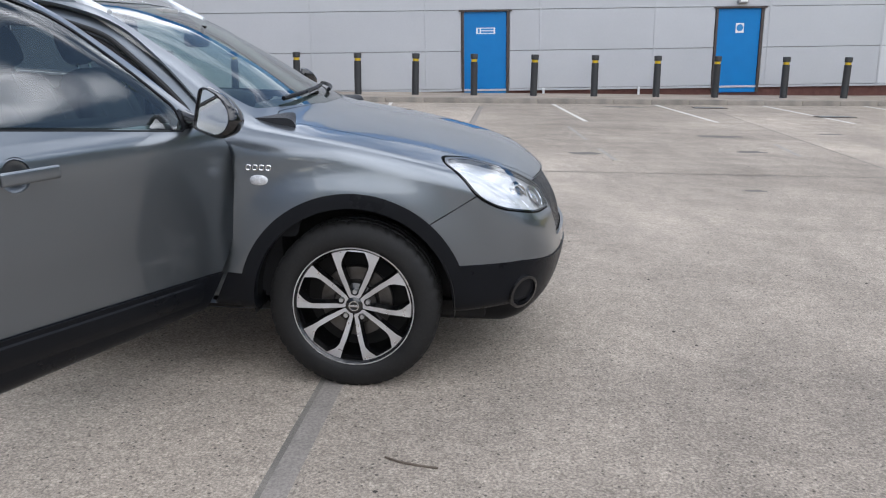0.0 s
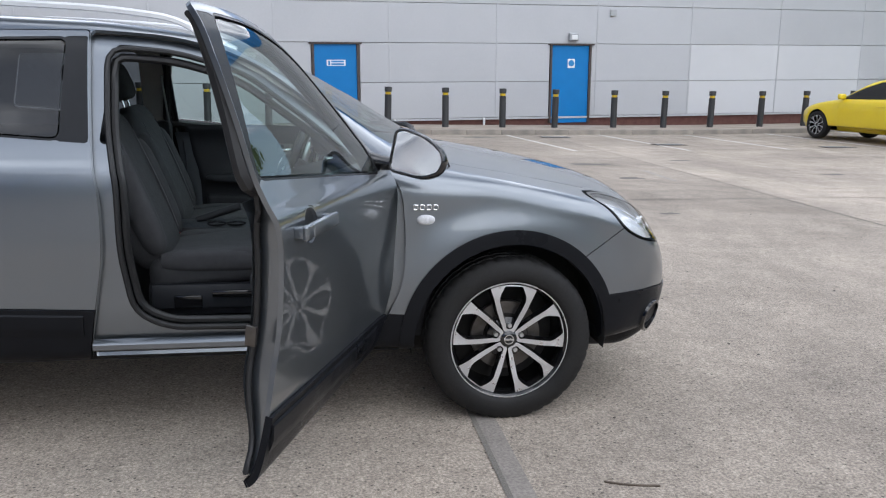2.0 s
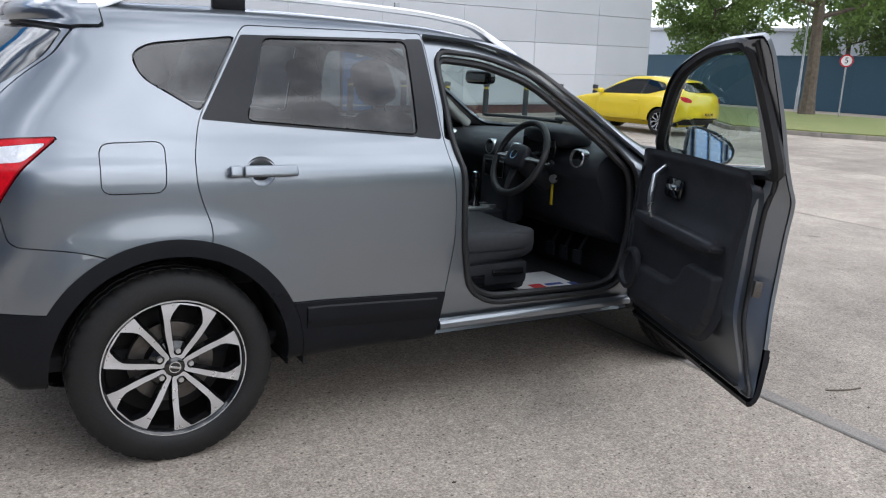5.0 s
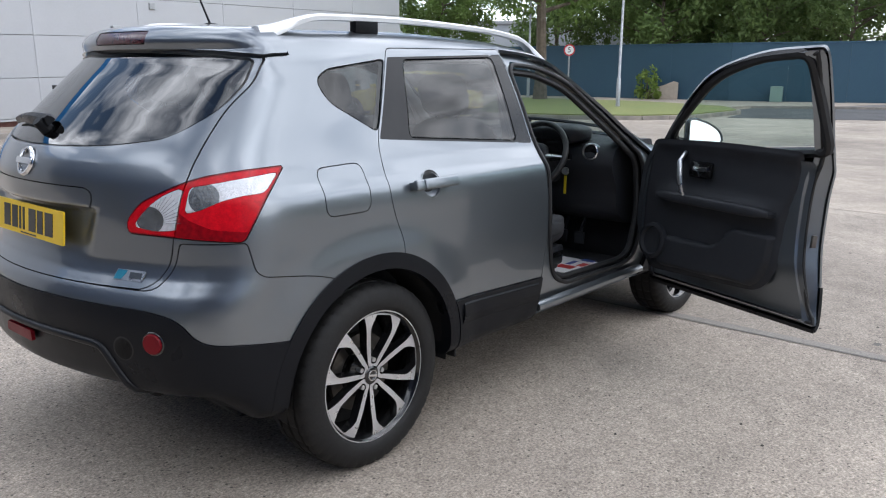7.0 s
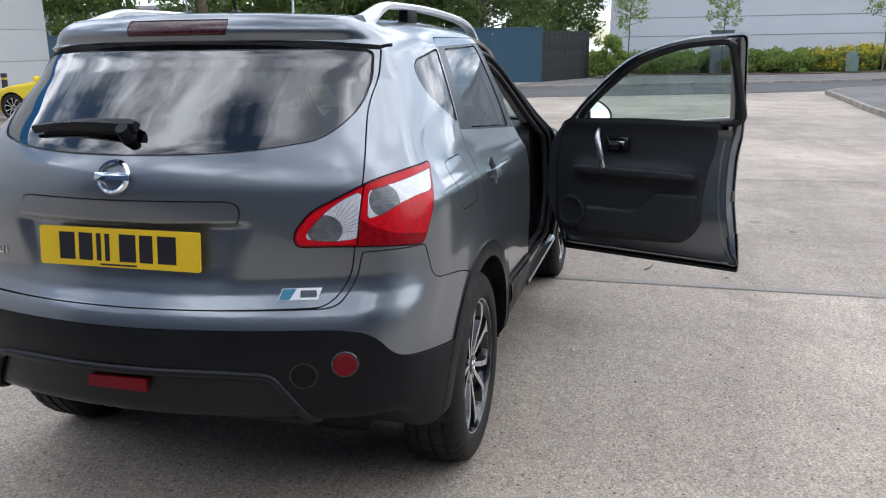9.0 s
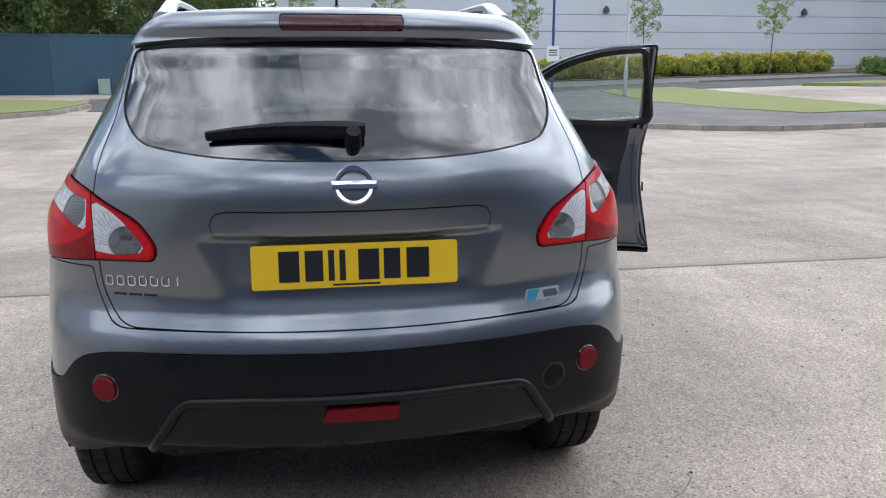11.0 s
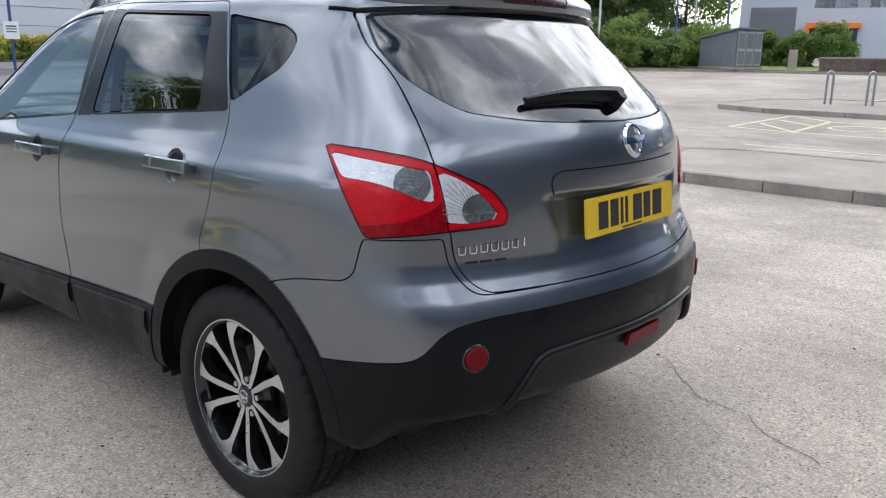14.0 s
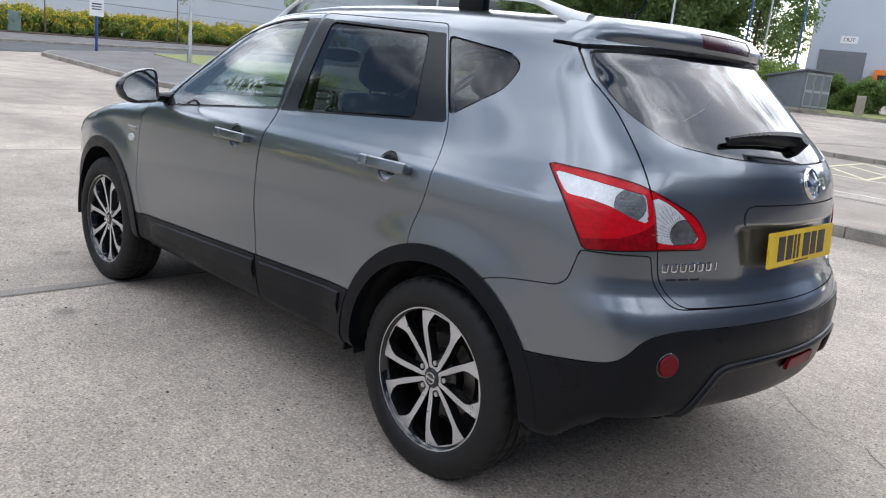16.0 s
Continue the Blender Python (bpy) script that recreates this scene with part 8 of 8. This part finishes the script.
OFFICE = material("office_render", (0.55, 0.57, 0.60), 0.6)
office = thing("office", pose(43.4, -38.0, 2.0, 0, 0, -136) @ Matrix.Diagonal((0.76, 0.76, 0.80, 1)), "low office with tall glazing and a blue canopy", "building")
bm = bmesh.new()
box(bm, 0, 26, 0, 10, -0.5, 3.2)
part("wall", bm, OFFICE, office)
bm = bmesh.new()
box(bm, -0.6, 26.6, -0.8, 10.6, 3.2, 3.5, 0.03)
box(bm, 0.6, 25, 0.8, 9.5, 3.5, 5.4, 0.6)
part("roof", bm, material("grey_tile_roof", (0.14, 0.145, 0.15), 0.8), office)
WINGLASS = material("office_window_glass", (0.12, 0.20, 0.21), 0.08, 0, coat=0.6, rough_vary=0.03)
for k in range(5):
    bm = bmesh.new()
    box(bm, 0.9 + 0.98 * k, 1.80 + 0.98 * k, -0.06, 0.0, 0.4, 2.85, 0.02)
    part("window", bm, WINGLASS, office, "tall green-tinted window")
bm = bmesh.new()
box(bm, 6.6, 8.9, -0.06, 0.0, -0.2, 2.6, 0.02)
part("door", bm, DARKGLASS, office, "dark glazed entrance door")
bm = bmesh.new()
box(bm, 6.4, 9.2, -1.6, 0.0, 2.95, 3.25, 0.03)
part("canopy", bm, SIGNBLUE, office, "blue entrance canopy")
bm = bmesh.new()
box(bm, 6.7, 8.9, -0.12, -0.06, 2.62, 2.9, 0.01)
part("fascia", bm, KEY, office, "yellow fascia strip")

# ---- posts, hoops, signs ----
for k, (x_, y_) in enumerate(((3.95, -18.62), (3.05, -18.68), (2.15, -18.75))):
    bm = bmesh.new()
    q = [(-0.02, 0, -0.05), (-0.02, 0, 0.62)] + [(0.10 - 0.12 * math.cos(a), 0.0, 0.62 + 0.12 * math.sin(a)) for a in np.linspace(0.3, math.pi - 0.3, 9)] + [(0.22, 0, 0.62), (0.22, 0, -0.05)]
    tube(bm, [(0.55 * a, b, c * 1.05) for a, b, c in q], 0.028, 10)
    h_ = tagged(part("cycle_hoop", bm, STEEL, smooth=True), "galvanised steel cycle hoop on a low island", "cycle hoop", "cycle hoops")
    h_.matrix_basis = pose(x_, y_, fall(x_, y_) + 0.10, 0, 0, 8)


def lamp_post(x, y, high, label, r=0.06, colour=STEEL):
    t = thing("lamp_post", pose(x, y, fall(x, y) + 0.1), label, "lamp post")
    bm = bmesh.new()
    lathe(bm, [(r * 1.5, 0), (r * 1.5, 1.0), (r, 1.05), (r * 0.7, high)], 14)
    part("column", bm, colour, t, smooth=True)
    bm = bmesh.new()
    tube(bm, [(0, 0, high - 0.02), (0.3, 0, high + 0.08), (0.7, 0, high + 0.1)], r * 0.6, 8)
    box(bm, 0.6, 1.15, -0.12, 0.12, high + 0.05, high + 0.17, 0.03)
    part("lantern", bm, colour, t, smooth=True)
    return t


lamp_post(25.3, -11.4, 7.5, "galvanised steel lamp post on the grass strip", 0.05)
lamp_post(20.0, -34.7, 7.5, "galvanised steel lamp post by the hedge")
lamp_post(28.9, -26.8, 7.5, "galvanised steel lamp post by the office")
lamp_post(19.6, -45.0, 8.0, "galvanised steel lamp post behind the kiosk")
lamp_post(30.0, 19.0, 7.0, "galvanised steel lamp post before the hoarding", 0.05)
lamp_post(24.1, 11.1, 7.0, "galvanised steel lamp post on the verge", 0.05)
BLUEPOST = material("dark_blue_post_paint", (0.02, 0.06, 0.20), 0.5)
for x_, y_ in ((21.5, -46.5), (18.6, -47.5)):
    lamp_post(x_, y_, 9.0, "tall dark blue mast behind the kiosk", 0.07, BLUEPOST)
sp_ = thing("speed_sign", pose(27.2, 15.1, fall(27.2, 15.1) + 0.16, 0, 0, 0), "round red-rimmed speed limit sign on a steel pole", "road sign")
bm = bmesh.new()
rod(bm, (0, 0, 0), (0, 0, 2.25), 0.032, seg=12)
part("pole", bm, STEEL, sp_, smooth=True)
face_ = facing((0, 0, 2.02), Vector((-29.5, -16.5, 0)))
for r_, h0_, mt_ in ((0.23, 0.036, material("sign_red", (0.55, 0.02, 0.03), 0.4)), (0.18, 0.042, WHITE)):
    bm = bmesh.new()
    bmesh.ops.create_cone(bm, cap_ends=True, segments=36, radius1=r_, radius2=r_, depth=0.006, matrix=face_ @ pose(0, 0, h0_))
    part("sign_disc", bm, mt_, sp_)
me_ = text_mesh("5", 0.30, 0.003)
me_.materials.append(INK)
part("numeral", me_, None, sp_, m=face_ @ pose(0, 0, 0.050))
bs_ = thing("post_sign", pose(31.0, -10.4, fall(31.0, -10.4) + 0.12), "dark blue post with a small white notice", "sign")
bm = bmesh.new()
rod(bm, (0, 0, -0.1), (0, 0, 6.0), 0.055, seg=14)
part("pole", bm, BLUEPOST, bs_, smooth=True)
fc_ = facing((0, 0, 1.55), Vector((-1, 0.28, 0)))
bm = bmesh.new()
box(bm, -0.26, 0.26, -0.32, 0.32, 0.06, 0.08, 0.005, m=fc_)
nt_ = part("notice", bm, WHITE, bs_)
for z0_ in (0.12, 0.02, -0.08):
    bm = bmesh.new()
    box(bm, -0.18, 0.18, z0_, z0_ + 0.05, 0.08, 0.083, m=fc_)
    part("lettering_bar", bm, INK if z0_ > 0.1 else KIOSK, nt_)
cb_ = thing("utility_cabinet", pose(42.0, -4.5, fall(42, -4.5) + 0.14, 0, 0, 90), "grey free-standing utility cabinet", "cabinet")
bm = bmesh.new()
box(bm, -0.55, 0.55, -0.3, 0.3, 0, 2.1, 0.02)
part("case", bm, KIOSK, cb_)
bm = bmesh.new()
box(bm, -0.60, 0.60, -0.35, 0.35, 2.1, 2.16, 0.02)
part("lid", bm, KIOSK, cb_)
bm = bmesh.new()
box(bm, -0.11, 0.11, 0.30, 0.312, 1.35, 1.60)
part("notice", bm, WHITE, cb_)
gb_ = thing("green_cabinet", pose(41.5, -10.6, fall(41.5, -10.6) + 0.14), "small grey-green telecom cabinet", "cabinet")
bm = bmesh.new()
box(bm, -0.2, 0.2, -0.3, 0.3, 0, 0.95, 0.03)
part("case", bm, material("grey_green_cabinet", (0.16, 0.22, 0.20), 0.6), gb_)
cp_ = thing("concrete_post", pose(12.4, -41.2, fall(12.4, -41.2) + 0.1, 0, 0, 20), "stout pale concrete marker post", "post")
bm = bmesh.new()
box(bm, -0.22, 0.22, -0.16, 0.16, 0, 1.0, 0.05)
part("block", bm, PAVING, cp_)
pal = thing("palisade_fence", pose(22.6, -46.8, fall(22, -47) + 0.1, 0, 0, 155), "grey steel palisade fence behind the kiosk", "fence", kind="structure")
for k in range(28):
    bm = bmesh.new()
    box(bm, 0.15 * k, 0.15 * k + 0.07, -0.01, 0.01, 0, 2.1, 0.004, seg=1)
    part("pale", bm, STEEL, pal)

# ---- trees and bushes ----
put(tree("street_tree", "mature broadleaf tree on the grass verge", 13.0, 2.6, 4.6, 3.6, 1, LEAF, 26000, 0.15, base_r=0.27), 27.4, 16.6, 0.16)
put(tree("garden_tree", "dense round-crowned green tree behind the hoarding", 7.4, 1.5, 3.0, 1.5, 2, LEAF, 16000, 0.13), 36.0, 29.5)
y1 = put(tree("young_tree", "slim young tree in a planted bed", 5.6, 2.2, 0.95, 2.3, 3, LEAF_FRESH, 1500, 0.075, base_r=0.045), 41.6, 0.2, 0.1)
for x_, y_, a_ in ((41.4, -4.5, 70), (41.0, -11.9, 150), (41.4, -19.0, 210), (41.5, -27.0, 20)):
    copy_thing(y1, pose(x_, y_, fall(x_, y_) + 0.1, 0, 0, a_))
w1 = put(tree("woodland_tree", "tall dark green tree in the far wood", 12.5, 3, 4.6, 1.8, 4, LEAF_DARK, 17000, 0.17), 52.0, 22.0)
w2 = put(tree("woodland_tree", "tall dark green tree in the far wood", 10.5, 3, 4.2, 1.2, 5, LEAF_DARK, 16000, 0.16), 47.0, 14.0)
rng_ = random.Random(7)
spots = [(46, 9), (50, 17), (58, 14), (46, 20), (56, 26), (45, 27), (60, 6), (66, 20), (75, 10)]
spots += [(33, -42), (30, -46), (27, -49.5), (24, -53), (29, -53), (36, -50), (33, -58), (40, -56), (47, -52), (52, -46), (56, -40), (-6, -62), (-14, -60), (-22, -56)]
spots += [(-45, -20), (-47, -6), (-44, 6), (-48, -34), (-40, -46), (-32, -52), (-50, 16)]
for k, (x_, y_) in enumerate(spots):
    copy_thing(w1 if k % 2 else w2, pose(x_, y_, min(fall(x_, y_), 2.0), 0, 0, rng_.uniform(0, 360)) @ Matrix.Diagonal((1, 1, 1, 1)))
shrub("red_tipped_shrub", "large red-tipped evergreen shrub by the car park", [(25.4, -31.2, 2.25, 2.3, 1.7, 1.5), (24.1, -32.4, 2.1, 1.7, 1.6, 1.35), (26.9, -30.3, 1.9, 1.3, 1.2, 1.05)], 26000, 0.11, 11, LEAF, extra=(LEAF_RED, 13000, 1.0))
for k, (x_, y_, r_, h_) in enumerate(((22.3, -33.1, 1.5, 1.3), (21.0, -34.6, 1.6, 1.25), (19.4, -36.0, 1.5, 1.15), (17.9, -37.2, 1.3, 0.95), (16.8, -40.3, 1.6, 1.2), (20.4, -38.2, 1.6, 1.5))):
    z_ = fall(x_, y_) + 0.15
    shrub("hedge_shrub", "dense green hedge shrub on leaf litter", [(x_, y_, z_ + h_ * 0.95, r_, r_, h_), (x_ + 0.6, y_ - 0.6, z_ + h_ * 0.8, r_ * 0.8, r_ * 0.8, h_ * 0.8)], 11000, 0.10, 20 + k, LEAF if k % 2 else LEAF_FRESH)
shrub("low_hedge", "clipped low hedge before the office", [(34.6 + 1.3 * k, -32.6 + 1.3 * k * 0.3, fall(35, -32) + 0.55, 0.9, 0.7, 0.55) for k in range(-2, 4)], 12000, 0.085, 31, LEAF, "hedge")
for k, (x_, y_, r_) in enumerate(((15.3, -45.0, 1.1), (13.6, -45.3, 1.1), (11.9, -45.6, 1.35))):
    shrub("round_bush", "rounded green bush by the trade unit", [(x_, y_, fall(x_, y_) + r_ * 0.85, r_, r_, r_)], 8000, 0.085, 40 + k, LEAF)
for k in range(25):
    y_ = 3.4 - 1.42 * k
    x_ = 42.6 + 0.4 * math.sin(3 * k)
    z_ = fall(x_, y_) + 0.1
    fl = k > 8
    shrub("bed_shrub", "low yellow-flowering shrub in the planted bed" if fl else "low bright green shrub in the planted bed",
          [(x_, y_, z_ + 0.5, 1.0, 1.2, 0.55 + 0.12 * math.sin(2 * k)), (x_ + 1.3, y_ - 0.7, z_ + 0.6, 1.1, 1.2, 0.6)], 5500, 0.09, 60 + k, LEAF_FRESH, extra=(FLOWER, 2200, 0.7) if fl else None)
for k, (x_, y_) in enumerate(((40.9, 3.4), (38.0, 1.0))):
    shrub("wild_shrub", "tall wispy green shrub beside the hoarding", [(x_, y_, fall(x_, y_) + 1.0, 0.9, 0.9, 1.1)], 4500, 0.085, 90 + k, LEAF_FRESH)
shrub("hoarding_shrub", "self-sown green shrub against the hoarding", [(30.9, 13.3, fall(31, 13) + 0.8, 0.4, 0.55, 0.75)], 900, 0.085, 97, LEAF_FRESH)

# ---- litter on the slab ----
bm = bmesh.new()
blob(bm, (0, 0, 0.09), (0.42, 0.16, 0.10), 0.8, 0.8, 18, 8)
tagged(part("white_sack", bm, WHITE, smooth=True, m=pose(19.3, -34.0, fall(19.3, -34.0) + 0.15, 0, 0, 30)), "white sack lying at the foot of a lamp post", "sack")
bm = bmesh.new()
tube(bm, [(2.845, -1.42, 0.004), (2.90, -1.45, 0.006), (2.97, -1.465, 0.004), (3.03, -1.475, 0.005)], 0.004, 6)
tagged(part("twig", bm, BARK), "thin dark twig lying on the concrete", "twig")
STONE = material("dark_pebble", (0.05, 0.045, 0.04), 0.9)
rng_ = np.random.default_rng(5)
vs, fs = [], []
for k in range(420):
    x_, y_ = rng_.uniform(-5, 8), rng_.uniform(-5, 8)
    if abs(y_) < 0.9 and -0.8 < x_ < 3.4:
        continue
    r_ = rng_.uniform(0.003, 0.011)
    b_ = len(vs)
    z_ = fall(x_, y_)
    for a in range(5):
        vs.append((x_ + r_ * math.cos(a * 1.257), y_ + r_ * 0.7 * math.sin(a * 1.257), z_))
    vs.append((x_, y_, z_ + r_ * 0.6))
    fs += [(b_ + a, b_ + (a + 1) % 5, b_ + 5) for a in range(5)]
tagged(part("grit", mesh_of("grit", vs, fs, STONE)), "scattered dark grit on the concrete", "grit", kind="stuff")

# ---- the store at the back of the car park, mirrored in the car ----
STORE = material("dark_blue_store_cladding", (0.012, 0.035, 0.095), 0.35, 0, (0.016, 0.045, 0.115), 0.5, 0.8, rough_vary=0.06)
STORE_GLASS = material("dark_store_glazing", (0.010, 0.014, 0.022), 0.06, 0, rough_vary=0.02)
STORE_BLUE = material("blue_store_glazing", (0.03, 0.16, 0.42), 0.10, 0, rough_vary=0.02)
STORE_EDGE = material("store_roof_edge", (0.20, 0.21, 0.23), 0.5)
LATTICE = material("grey_window_frames", (0.10, 0.11, 0.13), 0.5)
store = thing("store", pose(-15.0, -2.0, fall(-15, -2)), "low dark blue store with a glazed front", "store")
bm = bmesh.new()
box(bm, -14, 0, -9.5, 42, -0.3, 9.6, 0.02)
part("wall", bm, STORE, store)
bm = bmesh.new()
box(bm, -14.2, 0.25, -9.5, 42.2, 9.6, 10.1, 0.03)
part("roof", bm, STORE_EDGE, store)
bm = bmesh.new()
box(bm, -14, 8.5, -38, -9.5, -0.3, 11.6, 0.02)
part("wing_wall", bm, STORE, store)
bm = bmesh.new()
box(bm, -14.2, 8.75, -38.2, -9.25, 11.6, 12.1, 0.03)
part("wing_roof", bm, STORE_EDGE, store)
for k in range(8):
    y_ = -37.0 + 3.3 * k
    bm = bmesh.new()
    box(bm, 8.5, 8.53, y_, y_ + 2.7, 2.6, 9.0, 0.004)
    win = part("window", bm, STORE_BLUE, store, "tall blue glazing")
    bm = bmesh.new()
    for j in range(3):
        box(bm, 8.53, 8.57, y_ + 1.35 * j - 0.06, y_ + 1.35 * j + 0.06, 2.6, 9.0)
    for z_ in (2.6, 4.7, 6.8, 9.0):
        box(bm, 8.53, 8.57, y_, y_ + 2.7, z_ - 0.06, z_ + 0.06)
    part("frame", bm, LATTICE, win)
for k in range(16):
    y_ = -8.6 + 3.0 * k
    bm = bmesh.new()
    box(bm, 0.0, 0.03, y_, y_ + 2.2, 0.3, 3.0, 0.004)
    win = part("window", bm, STORE_GLASS, store)
    bm = bmesh.new()
    for j in range(3):
        box(bm, 0.03, 0.07, y_ + 1.1 * j - 0.03, y_ + 1.1 * j + 0.03, 0.3, 3.0)
    box(bm, 0.03, 0.07, y_ - 0.03, y_ + 2.23, 1.9, 1.96)
    part("frame", bm, LATTICE, win)
